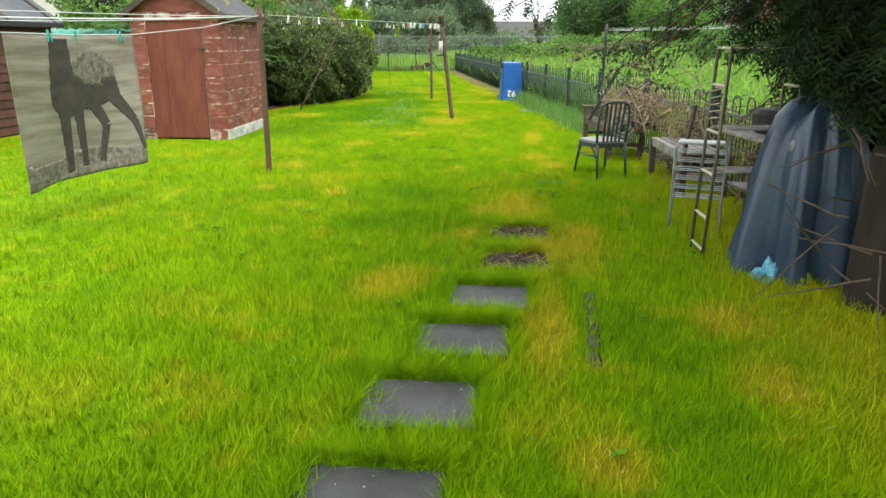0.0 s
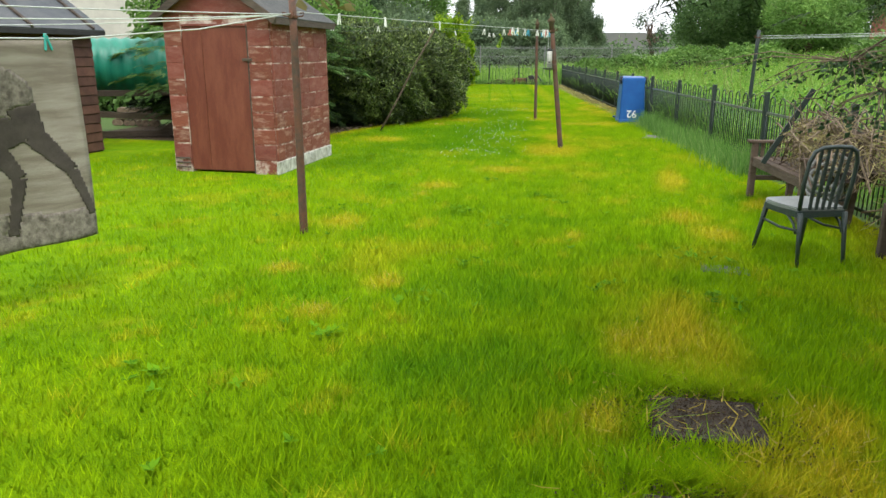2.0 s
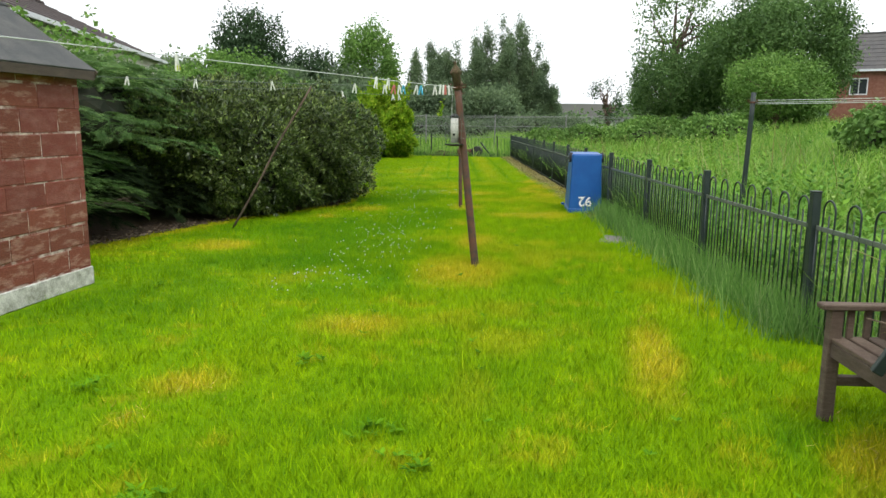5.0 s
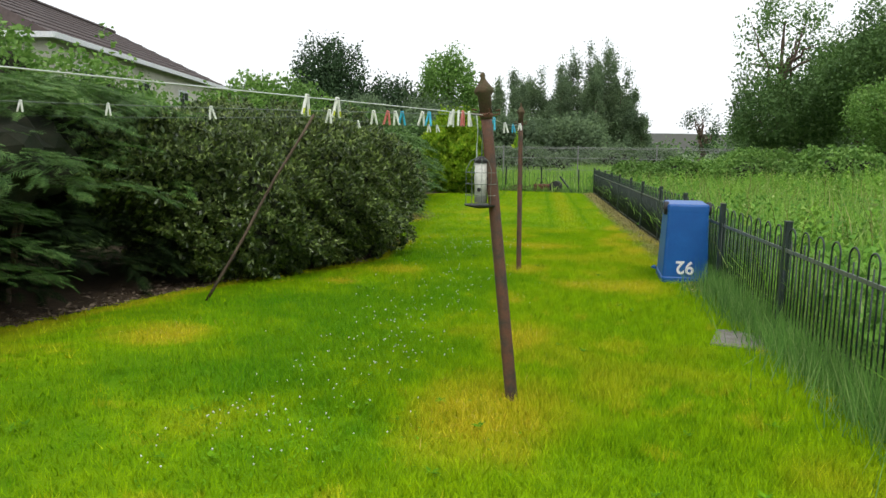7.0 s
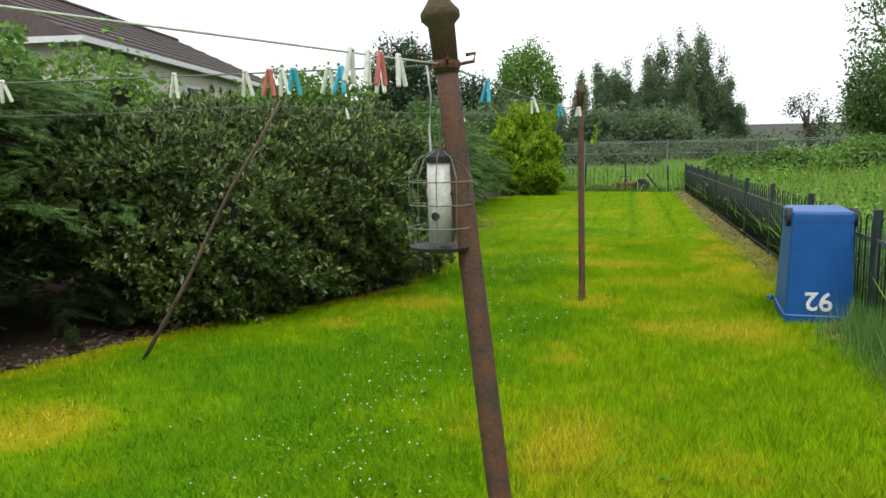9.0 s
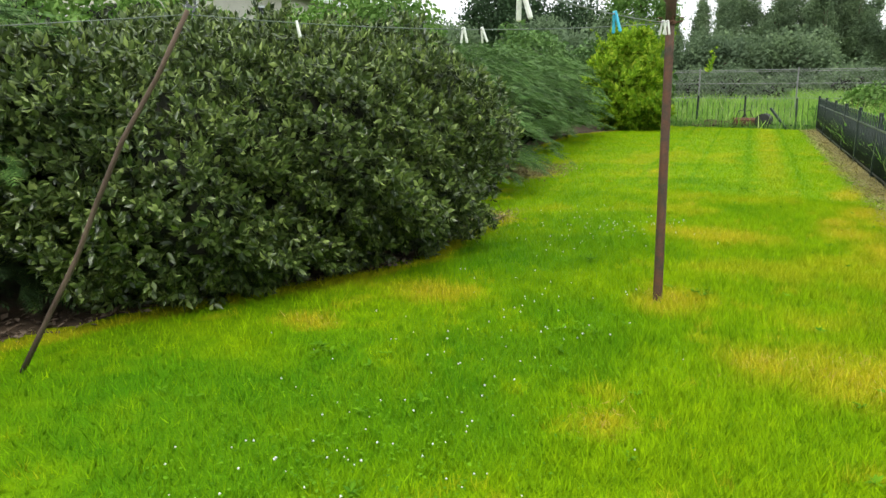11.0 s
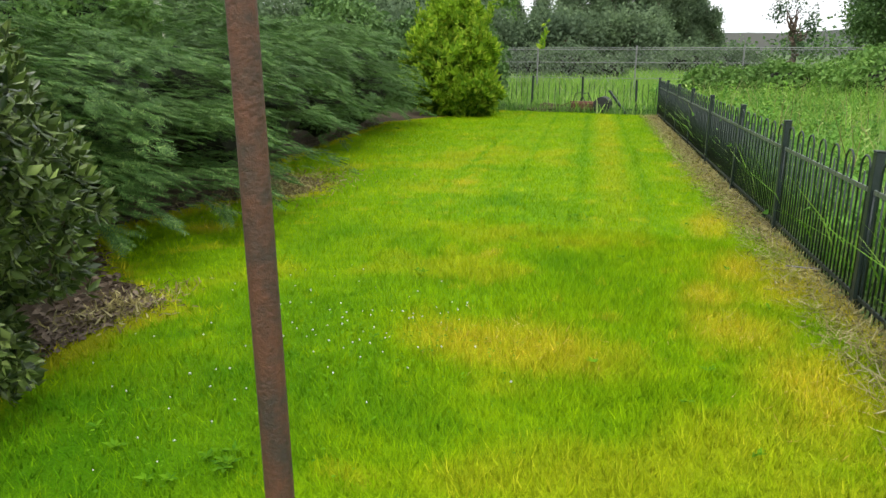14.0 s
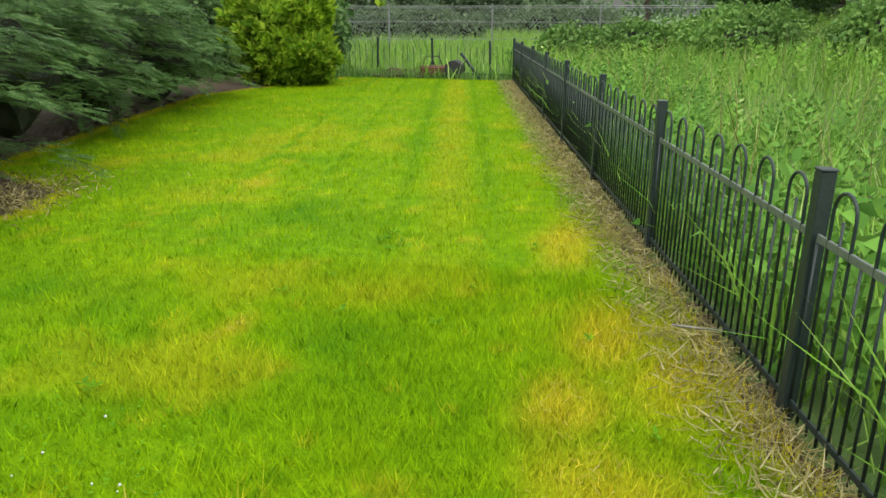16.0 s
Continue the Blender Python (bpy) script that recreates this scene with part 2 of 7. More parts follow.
M_PALEWOOD = worn("faded_white_slat", (0.30, 0.28, 0.25), (0.12, 0.10, 0.08), 9, 0.8, bump=0.4, vary=0.15)
M_BRONZE = worn("bronze_tube", (0.40, 0.36, 0.25), (0.50, 0.46, 0.34), 14, 0.45, 0.25, 0.1)
M_RACK = worn("dull_brown_tube", (0.075, 0.065, 0.04), (0.15, 0.13, 0.085), 14, 0.5, 0.2, 0.1)
M_WHITEWIRE = worn("white_coated_wire", (0.40, 0.43, 0.43), (0.28, 0.30, 0.30), 15, 0.4, bump=0.05)
M_TARP = worn("navy_tarpaulin", (0.022, 0.042, 0.075), (0.05, 0.08, 0.12), 3, 0.3, bump=0.25, fine=30)
M_CRINKLE = worn("turquoise_bag", (0.02, 0.30, 0.45), (0.25, 0.55, 0.62), 18, 0.25, bump=0.8, fine=40)
M_CRINKLE2 = worn("lime_bag", (0.22, 0.36, 0.03), (0.35, 0.5, 0.1), 18, 0.35, bump=0.8, fine=40)
M_TANK = worn("green_corrugated_plastic", (0.012, 0.20, 0.13), (0.02, 0.26, 0.175), 4, 0.4, bump=0.1)
M_CREAM = worn("cream_render", (0.66, 0.64, 0.55), (0.54, 0.52, 0.45), 1.5, 0.9, bump=0.2)
M_ROOFTILE = worn("brown_roof_tile", (0.045, 0.032, 0.03), (0.07, 0.05, 0.045), 2, 0.85, bump=0.4, fine=12, vary=0.15)
M_GREYTILE = worn("grey_roof_tile", (0.07, 0.068, 0.068), (0.10, 0.095, 0.09), 2, 0.85, bump=0.4, fine=12, vary=0.15)
M_BRICK = worn("far_red_brick", (0.22, 0.085, 0.055), (0.3, 0.14, 0.1), 6, 0.9)
M_RUST = worn("rusty_iron", (0.10, 0.045, 0.025), (0.16, 0.075, 0.04), 14, 0.85, 0.2, 0.6)
M_WIRE = worn("galvanised_wire", (0.30, 0.31, 0.31), (0.22, 0.22, 0.21), 12, 0.5, 0.5, 0.1)
M_FEEDER = worn("cloudy_feeder_tube", (0.60, 0.61, 0.56), (0.42, 0.42, 0.36), 9, 0.35, bump=0.1)
M_HOSE = worn("grey_hose", (0.16, 0.17, 0.17), (0.25, 0.25, 0.24), 9, 0.5, bump=0.1)
M_HILL = worn("hazy_hill", (0.06, 0.072, 0.066), (0.085, 0.085, 0.07), 0.01, 1.0, bump=0)
M_PETAL = worn("clover_flower", (0.72, 0.72, 0.62), (0.8, 0.8, 0.75), 30, 0.8, bump=0)
M_PEG_WHITE = worn("white_peg", (0.74, 0.76, 0.70), (0.65, 0.68, 0.6), 30, 0.5, bump=0)
M_PEG_BLUE = worn("blue_peg", (0.03, 0.36, 0.55), (0.05, 0.45, 0.6), 30, 0.5, bump=0)
M_PEG_RED = worn("faded_red_peg", (0.55, 0.14, 0.12), (0.6, 0.2, 0.17), 30, 0.5, bump=0)
M_PEG_TEAL = worn("teal_peg", (0.02, 0.34, 0.28), (0.04, 0.4, 0.33), 30, 0.5, bump=0)
M_PEG_GRIP = worn("lime_peg_grip", (0.45, 0.52, 0.02), (0.5, 0.58, 0.05), 30, 0.5, bump=0)
M_TOWEL = worn("brown_banded_towel", (0.25, 0.215, 0.165), (0.42, 0.38, 0.31), 1.6, 0.95, bump=0.5, fine=160, stretch=(0.8, 0.8, 7.0), amount=(0.4, 0.62))
M_TOWELDARK = worn("towel_dark_print", (0.055, 0.045, 0.038), (0.10, 0.085, 0.07), 7, 0.95, bump=0.5, fine=160)
M_TOWELFLECK = worn("towel_flecked_print", (0.11, 0.095, 0.075), (0.36, 0.325, 0.27), 22, 0.95, bump=0.5, fine=160)
M_GLASSDARK = worn("dark_window_glass", (0.03, 0.035, 0.04), (0.05, 0.055, 0.06), 3, 0.08, bump=0)

# ---- geometry helpers ----
RNG = np.random.default_rng(7)
SLOPE = -0.198


def fence_x(y):
    return 3.47 + SLOPE * (y - 15.35)


def link_mesh(name, me, material, parent=None, label="", smooth=False):
    me.materials.append(material)
    if smooth:
        me.polygons.foreach_set("use_smooth", [True] * len(me.polygons))
    ob = new(name, me)
    if parent:
        ob.parent = parent
    if label:
        ob["label"] = label
    return ob


def part(name, bm, material, parent=None, label="", smooth=False):
    me = bpy.data.meshes.new(name)
    bmesh.ops.recalc_face_normals(bm, faces=bm.faces)
    bm.to_mesh(me)
    bm.free()
    return link_mesh(name, me, material, parent, label, smooth)


def holder(name, m, label, category, group="", kind=""):
    ob = new(name)
    ob.matrix_world = m
    ob.empty_display_size = 0.1
    return tagged(ob, label, category, group, kind)


def tri_mesh(name, verts, tris, material, parent=None, label="", smooth=False, dry=None, normals=None):
    me = bpy.data.meshes.new(name)
    verts, tris = np.asarray(verts, np.float32), np.asarray(tris, np.int32)
    me.vertices.add(len(verts))
    me.vertices.foreach_set("co", verts.ravel())
    me.loops.add(tris.size)
    me.loops.foreach_set("vertex_index", tris.ravel())
    me.polygons.add(len(tris))
    me.polygons.foreach_set("loop_start", np.arange(0, tris.size, 3, dtype=np.int32))
    me.update(calc_edges=True)
    if dry is not None:
        at = me.attributes.new("dry", "FLOAT", "POINT")
        at.data.foreach_set("value", np.asarray(dry, np.float32))
    if normals is not None:
        me.polygons.foreach_set("use_smooth", np.ones(len(tris), bool))
        me.normals_split_custom_set_from_vertices(normals)
    return link_mesh(name, me, material, parent, label, smooth)


def box(bm, size, at=(0, 0, 0), turn=(0, 0, 0), bevel=0.0):
    r = bmesh.ops.create_cube(bm, size=1.0)
    bmesh.ops.transform(bm, verts=r["verts"], matrix=pose(*at, *turn) @ Matrix.Diagonal((*size, 1)))
    if bevel:
        edges = list({e for v in r["verts"] for e in v.link_edges})
        bmesh.ops.bevel(bm, geom=edges, offset=bevel, segments=1, affect="EDGES")
    return bm


def tube(bm, pts, radius, seg=6, end=None):
    """A round bar along points; the radius may taper to end."""
    pts = [Vector(p) for p in pts]
    rings = []
    for i, p in enumerate(pts):
        d = (pts[min(i + 1, len(pts) - 1)] - pts[max(i - 1, 0)]).normalized()
        q = d.to_track_quat("Z", "Y")
        k = radius if end is None else radius + (end - radius) * i / (len(pts) - 1)
        rings.append([bm.verts.new(p + q @ Vector((k * math.cos(a), k * math.sin(a), 0))) for a in (2 * math.pi * j / seg for j in range(seg))])
    for a, b in zip(rings, rings[1:]):
        for j in range(seg):
            bm.faces.new((a[j], a[(j + 1) % seg], b[(j + 1) % seg], b[j]))
    bm.faces.new(rings[0][::-1])
    bm.faces.new(rings[-1])
    return bm


def lathe(bm, profile, seg=20, at=(0, 0, 0)):
    """A turned shape from (radius, height) pairs."""
    rings = [[bm.verts.new((at[0] + r * math.cos(2 * math.pi * j / seg), at[1] + r * math.sin(2 * math.pi * j / seg), at[2] + h)) for j in range(seg)] for r, h in profile]
    for a, b in zip(rings, rings[1:]):
        for j in range(seg):
            bm.faces.new((a[j], a[(j + 1) % seg], b[(j + 1) % seg], b[j]))
    bm.faces.new(rings[0][::-1])
    bm.faces.new(rings[-1])
    return bm


def sag(a, b, drop, n=16):
    a, b = Vector(a), Vector(b)
    return [a.lerp(b, i / n) - Vector((0, 0, drop * 4 * (i / n) * (1 - i / n))) for i in range(n + 1)]


def fbm(x, y, seed=0, octaves=3):
    """Smooth value noise over the plane, 0 to 1."""
    out, amp, total = np.zeros_like(x, dtype=float), 1.0, 0.0
    for o in range(octaves):
        k = 2.0 ** o
        xi, yi = np.floor(x * k).astype(int), np.floor(y * k).astype(int)
        fx, fy = x * k - xi, y * k - yi
        fx, fy = fx * fx * (3 - 2 * fx), fy * fy * (3 - 2 * fy)

        def h(a, b):
            v = np.sin(a * 127.1 + b * 311.7 + seed * 74.7 + o * 13.3) * 43758.5453
            return v - np.floor(v)
        out += amp * ((h(xi, yi) * (1 - fx) + h(xi + 1, yi) * fx) * (1 - fy) + (h(xi, yi + 1) * (1 - fx) + h(xi + 1, yi + 1) * fx) * fy)
        total += amp
        amp *= 0.5
    return out / total


# templates: (vertices, triangles), growing along +x with +z as the upper side
def leaf_template(w=0.3, fold=0.12):
    v = [(0, 0, 0), (0.45, w, fold), (1, 0, -0.06), (0.45, -w, fold), (0.5, 0, 0)]
    return np.array(v, float), np.array([(0, 4, 1), (1, 4, 2), (0, 3, 4), (3, 2, 4)])


def join_templates(parts):
    vs, ts, k = [], [], 0
    for v, t in parts:
        vs.append(v)
        ts.append(t + k)
        k += len(v)
    return np.concatenate(vs), np.concatenate(ts)


def turned(v, rx=0, ry=0, rz=0, s=1.0, at=(0, 0, 0)):
    return np.array([tuple(Euler((rx, ry, rz)).to_matrix() @ Vector(p) * s + Vector(at)) for p in v])


def rosette_template(n=7):
    """A shoot tip with a whorl of leaves round the +x axis."""
    rnd, got = random.Random(3), []
    for i in range(n):
        v, t = np.array([(0, 0, 0), (0.45, 0.23, 0.09), (1, 0, -0.05), (0.45, -0.23, 0.09)], float), np.array([(0, 2, 1), (0, 3, 2)])
        a = 2 * math.pi * i / n * 1.7
        got.append((turned(turned(v, 0, -rnd.uniform(0.35, 1.25), 0, rnd.uniform(0.75, 1.0)), a, 0, 0, 1.0, (-0.35 * i / n, 0, 0)), t))
    return join_templates(got)


def spray_template(n=7, width=0.32):
    """A flat feathery conifer spray along +x."""
    vs, ts = [(0, 0.012, 0), (0, -0.012, 0), (1.0, 0, -0.16)], [(0, 1, 2)]
    for i in range(n):
        u = 0.12 + 0.8 * i / n
        z = -0.16 * u * u
        reach = width * (1.05 - 0.75 * u)
        for side in (-1, 1):
            k = len(vs)
            vs += [(u, 0, z), (u + 0.075, 0.0, z), (u + reach * 0.95, side * reach, z - 0.05),
                   (u + reach * 0.35, side * reach * 0.5, z), (u + reach * 0.35 + 0.05, side * reach * 0.42, z), (u + reach * 0.85, side * reach * 0.28, z - 0.03)]
            ts += [(k, k + 1, k + 2), (k + 3, k + 4, k + 5)]
    return np.array(vs, float), np.array(ts)


def far_clump_template(n=10, seed=5):
    """A loose clump of plain small leaves, for trees far off."""
    rnd, got = random.Random(seed), []
    for i in range(n):
        v = np.array([(0, 0, 0), (0.5, 0.3, 0.06), (1, 0, 0), (0.5, -0.3, 0.06)], float)
        got.append((turned(v, rnd.uniform(0, 6.3), rnd.uniform(-1.2, 1.2), rnd.uniform(0, 6.3), rnd.uniform(0.22, 0.42), [rnd.gauss(0, 0.38) for _ in range(3)]), np.array([(0, 1, 2), (0, 2, 3)])))
    return join_templates(got)


def clump_template(n=9, seed=5):
    """A loose clump of small leaves."""
    rnd, got = random.Random(seed), []
    for i in range(n):
        v, t = leaf_template(0.32, 0.08)
        got.append((turned(v, rnd.uniform(0, 6.3), rnd.uniform(-1.2, 1.2), rnd.uniform(0, 6.3), rnd.uniform(0.35, 0.6), [rnd.uniform(-0.5, 0.5) for _ in range(3)]), t))
    return join_templates(got)


def nettle_template():
    rnd, got = random.Random(9), []
    got.append((np.array([(0, 0.008, 0), (0, -0.008, 0), (1, 0, 0)], float), np.array([(0, 1, 2)])))
    for i in range(9):
        u = 0.2 + 0.78 * i / 9
        for side in (0, math.pi):
            v, t = leaf_template(0.3, 0.05)
            got.append((turned(turned(v, 0, 1.0 + rnd.uniform(-0.3, 0.4), 0, 0.24 * (1.15 - 0.6 * u)) + np.array([u, 0, 0]) * 0, i * 1.57 + side, 0, 0, 1.0, (u, 0, 0)), t))
    return join_templates(got)


def blade_template(bend=0.35, w=0.02):
    return np.array([(0, w, 0), (0, -w, 0), (0.55, w * 0.8, bend * 0.3), (0.55, -w * 0.8, bend * 0.3), (0.93, 0, bend)], float), np.array([(0, 1, 2), (1, 3, 2), (2, 3, 4)])


def scatter(sites, ways, ups, sizes, template):
    """Copies of a template as vertices and triangles: +x along ways, +z near ups."""
    v, t = template
    ways = ways / (np.linalg.norm(ways, axis=1, keepdims=True) + 1e-9)
    side = np.cross(ups, ways)
    side /= np.linalg.norm(side, axis=1, keepdims=True) + 1e-9
    top = np.cross(ways, side)
    s = sizes[:, None, None]
    out = sites[:, None, :] + s * (v[None, :, 0:1] * ways[:, None, :] + v[None, :, 1:2] * side[:, None, :] + v[None, :, 2:3] * top[:, None, :])
    tri = t[None] + (np.arange(len(sites)) * len(v))[:, None, None]
    return out.reshape(-1, 3), tri.reshape(-1, 3)


def unit_sphere(n):
    p = RNG.normal(size=(n, 3))
    return p / np.linalg.norm(p, axis=1, keepdims=True)


def blob_points(blobs, n, depth=0.18, rough=0.16, low=0.0, lumps=2.2):
    """Points and outward directions over the uneven surface of overlapping ellipsoids (x, y, z, rx, ry, rz)."""
    blobs = np.array(blobs, float)
    area = (blobs[:, 3] * blobs[:, 4] * blobs[:, 5]) ** (2 / 3)
    which = RNG.choice(len(blobs), size=n, p=area / area.sum())
    d = unit_sphere(n)
    b = blobs[which]
    lump = fbm(d[:, 0] * lumps + which * 3.1 + 9, d[:, 1] * lumps + d[:, 2] * lumps * 1.25 + 5, 3)
    k = 1 - rough + 2 * rough * lump - RNG.random(n) ** 2 * depth
    p = b[:, :3] + d * b[:, 3:] * k[:, None]
    nrm = d / b[:, 3:]
    nrm /= np.linalg.norm(nrm, axis=1, keepdims=True)
    keep = p[:, 2] > low
    for i, o in enumerate(blobs):
        keep &= (which == i) | ((((p - o[:3]) / o[3:]) ** 2).sum(1) > 0.72)
    return p[keep], nrm[keep]


# solid near-black lumps that paint the shade inside foliage
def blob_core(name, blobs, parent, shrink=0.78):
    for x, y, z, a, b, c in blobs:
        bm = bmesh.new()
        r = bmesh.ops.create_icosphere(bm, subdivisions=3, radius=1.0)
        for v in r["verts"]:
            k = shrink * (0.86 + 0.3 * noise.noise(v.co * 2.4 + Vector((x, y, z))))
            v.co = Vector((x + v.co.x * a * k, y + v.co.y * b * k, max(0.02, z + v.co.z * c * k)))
        part(name, bm, M_SHADE, parent, "dark core standing in for the shade inside the foliage")


def bush(name, blobs, n, template, size, material, label, spread=0.5, up=0.15, depth=0.2, rough=0.16, core=0.78, category="bush", low=0.03, part_name="leaves", lumps=2.2):
    thing = holder(name, Matrix.Identity(4), label, category)
    p, nrm = blob_points(blobs, n, depth, rough, low, lumps)
    ways = nrm + RNG.normal(size=p.shape) * spread + np.array([0, 0, up])
    ups = np.tile([0, 0, 1.0], (len(p), 1)) + RNG.normal(size=p.shape) * 0.35 + nrm * 0.5
    s = RNG.uniform(size[0], size[1], len(p))
    v, t = scatter(p, ways, ups, s, template)
    v[:, 2] = np.maximum(v[:, 2], 0.01)
    tri_mesh(part_name, v, t, material, thing)
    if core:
        blob_core("shade_core", blobs, thing, core)
    return thing


def limb_points(a, b, wobble, n=6):
    a, b = Vector(a), Vector(b)
    return [a.lerp(b, i / n) + Vector((RNG.normal(), RNG.normal(), RNG.normal() * 0.4)) * wobble * math.sin(math.pi * i / n) for i in range(n + 1)]


def tree(name, x, y, z, height, trunk, blobs, n, size, material, label, limbs=9, gaps=0.35):
    """A tree: tapered trunk, limbs to the crown's clumps, and a crown of leaf clumps; blobs are offsets from the foot."""
    thing = holder(name, pose(x, y, z), label, "tree")
    bm = bmesh.new()
    tube(bm, limb_points((0, 0, -0.1), (0, 0, height * 0.8), 0.12, 7), trunk, 8, trunk * 0.25)
    part("trunk", bm, M_BARK, thing)
    for i in range(limbs):
        b = blobs[i % len(blobs)]
        h = min(height * RNG.uniform(0.25, 0.6), max(0.3, b[2] - 0.2))
        bm = bmesh.new()
        tip = (b[0] + RNG.normal() * b[3] * 0.5, b[1] + RNG.normal() * b[4] * 0.5, b[2] + RNG.uniform(-0.2, 0.7) * b[5])
        tube(bm, limb_points((0, 0, h), tip, 0.15), trunk * 0.4, 5, trunk * 0.06)
        part("limb", bm, M_BARK, thing)
    p, nrm = blob_points(blobs, int(n * 1.7), 0.75, 0.5, 0.1, 2.8)
    hole = fbm(p[:, 0] * 1.3 + 40, p[:, 2] * 1.3 + p[:, 1] * 0.7, 8)
    p, nrm = p[hole > gaps], nrm[hole > gaps]
    ways = nrm + RNG.normal(size=p.shape) * 0.9
    v, t = scatter(p, ways, RNG.normal(size=p.shape) + np.array([0, 0, 0.8]), RNG.uniform(size[0], size[1], len(p)), far_clump_template(10, 11))
    tri_mesh("crown", v, t, material, thing)
    return thing

# ---- ground ----
# worn patches of the lawn, and lush ones that also paint shade by the left shrubs: x, y, half width, half depth
DRY = [(2.17, 9.1, 0.26, 0.5), (1.4, 6.78, 0.18, 0.3), (2.62, 7.6, 0.26, 0.4), (2.42, 6.1, 0.11, 0.6), (3.5, 5.5, 0.18, 0.35), (2.64, 4.74, 0.14, 0.18), (3.47, 6.33, 0.22, 0.25), (0.03, 8.97, 0.12, 0.14), (-0.55, 9.75, 0.1, 0.12),
       (0.27, 9.61, 0.11, 0.15), (-0.73, 11.27, 0.2, 0.25), (1.9, 9.0, 0.14, 0.2), (-0.36, 13.3, 0.22, 0.2), (0.6, 16.85, 0.42, 0.55), (2.6, 11.62, 0.18, 0.26), (1.82, 8.1, 0.12, 0.2), (2.75, 8.2, 0.14, 0.2), (-0.39, 12.76, 0.1, 0.12),
       (0.14, 14.75, 0.3, 0.25), (2.35, 14.5, 0.14, 0.7), (1.43, 11.23, 0.08, 0.14), (3.27, 13.16, 0.2, 0.32), (2.36, 12.22, 0.17, 0.2), (0.46, 18.72, 0.22, 0.45), (-2.6, 17.8, 0.45, 0.4), (0.98, 21.6, 0.5, 0.4), (-0.4, 22.44, 0.24, 0.34),
       (0.5, 21.5, 0.25, 0.3), (-0.04, 20.33, 0.14, 0.16), (-2.04, 21.72, 0.34, 0.25), (-2.33, 20.64, 0.22, 0.14), (0.86, 26.7, 0.25, 0.5), (-2.94, 30.06, 0.16, 0.26), (-0.5, 32.74, 0.12, 0.22), (0.23, 28.7, 0.19, 0.6),
       (0.56, 27.08, 0.18, 0.4), (0.37, 26.34, 0.18, 0.26), (0.55, 25.7, 0.28, 0.3), (-1.41, 26.79, 0.08, 0.19), (-0.66, 24.95, 0.6, 0.32), (0.95, 24.9, 0.3, 0.5), (-4.3, 26.6, 0.25, 0.2)]
LUSH_SHADE = [(1.07, 9.59, 0.5, 0.55), (1.02, 8.41, 0.45, 0.36), (2.92, 6.02, 0.24, 0.5), (3.14, 5.0, 0.24, 0.3), (0.23, 11.88, 0.26, 0.24), (0.86, 12.89, 0.2, 0.24), (1.1, 11.7, 0.3, 0.22), (2.99, 13.41, 0.26, 0.36), (-1.78, 15.0, 0.9, 0.9),
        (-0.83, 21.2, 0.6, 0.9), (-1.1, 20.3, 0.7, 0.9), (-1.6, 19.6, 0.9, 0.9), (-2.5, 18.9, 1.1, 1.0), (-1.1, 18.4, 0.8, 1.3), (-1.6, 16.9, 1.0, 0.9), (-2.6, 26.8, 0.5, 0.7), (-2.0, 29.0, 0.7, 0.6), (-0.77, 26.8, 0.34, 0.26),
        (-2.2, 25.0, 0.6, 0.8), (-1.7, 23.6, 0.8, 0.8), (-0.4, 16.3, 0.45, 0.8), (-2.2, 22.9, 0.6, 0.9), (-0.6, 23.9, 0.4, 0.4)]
SLABS = [(1.66, 2.95), (1.72, 3.67), (1.78, 4.40), (1.85, 5.13), (1.97, 5.86), (2.08, 6.55), (2.22, 7.34), (2.24, 8.15)]


def soft(x):
    x = np.clip(x, 0, 1)
    return x * x * (3 - 2 * x)


def ground_z(x, y):
    d = x - (3.47 + SLOPE * (y - 15.35))
    rise = 1.15 * soft((d - 1.5) / 13.0) * (0.8 + 0.4 * fbm(x * 0.13, y * 0.13, 4))
    back = 0.45 * soft((y - 46.0) / 14.0)
    far = 0.6 * soft((np.hypot(x, y - 20) - 60) / 200)
    return np.maximum(rise, back) + far + 0.03 * (fbm(x * 0.5, y * 0.5, 2) - 0.5)


def bed_x(y):
    """Where the lawn ends against the shrubs."""
    return np.interp(y, [0, 12, 15, 17, 18.2, 19.1, 20.4, 21.3, 22, 22.7, 23.5, 24.1, 24.7, 25.1, 26, 27.6, 28.5, 29.3, 30.1, 34, 37.5, 41, 43],
                     [-6.4, -6.4, -5.6, -4.2, -4.0, -3.85, -3.55, -3.15, -2.9, -2.8, -3.05, -3.15, -3.1, -4.0, -5.2, -5.2, -4.5, -4.7, -6.3, -7.2, -8.0, -6.9, -6.4])


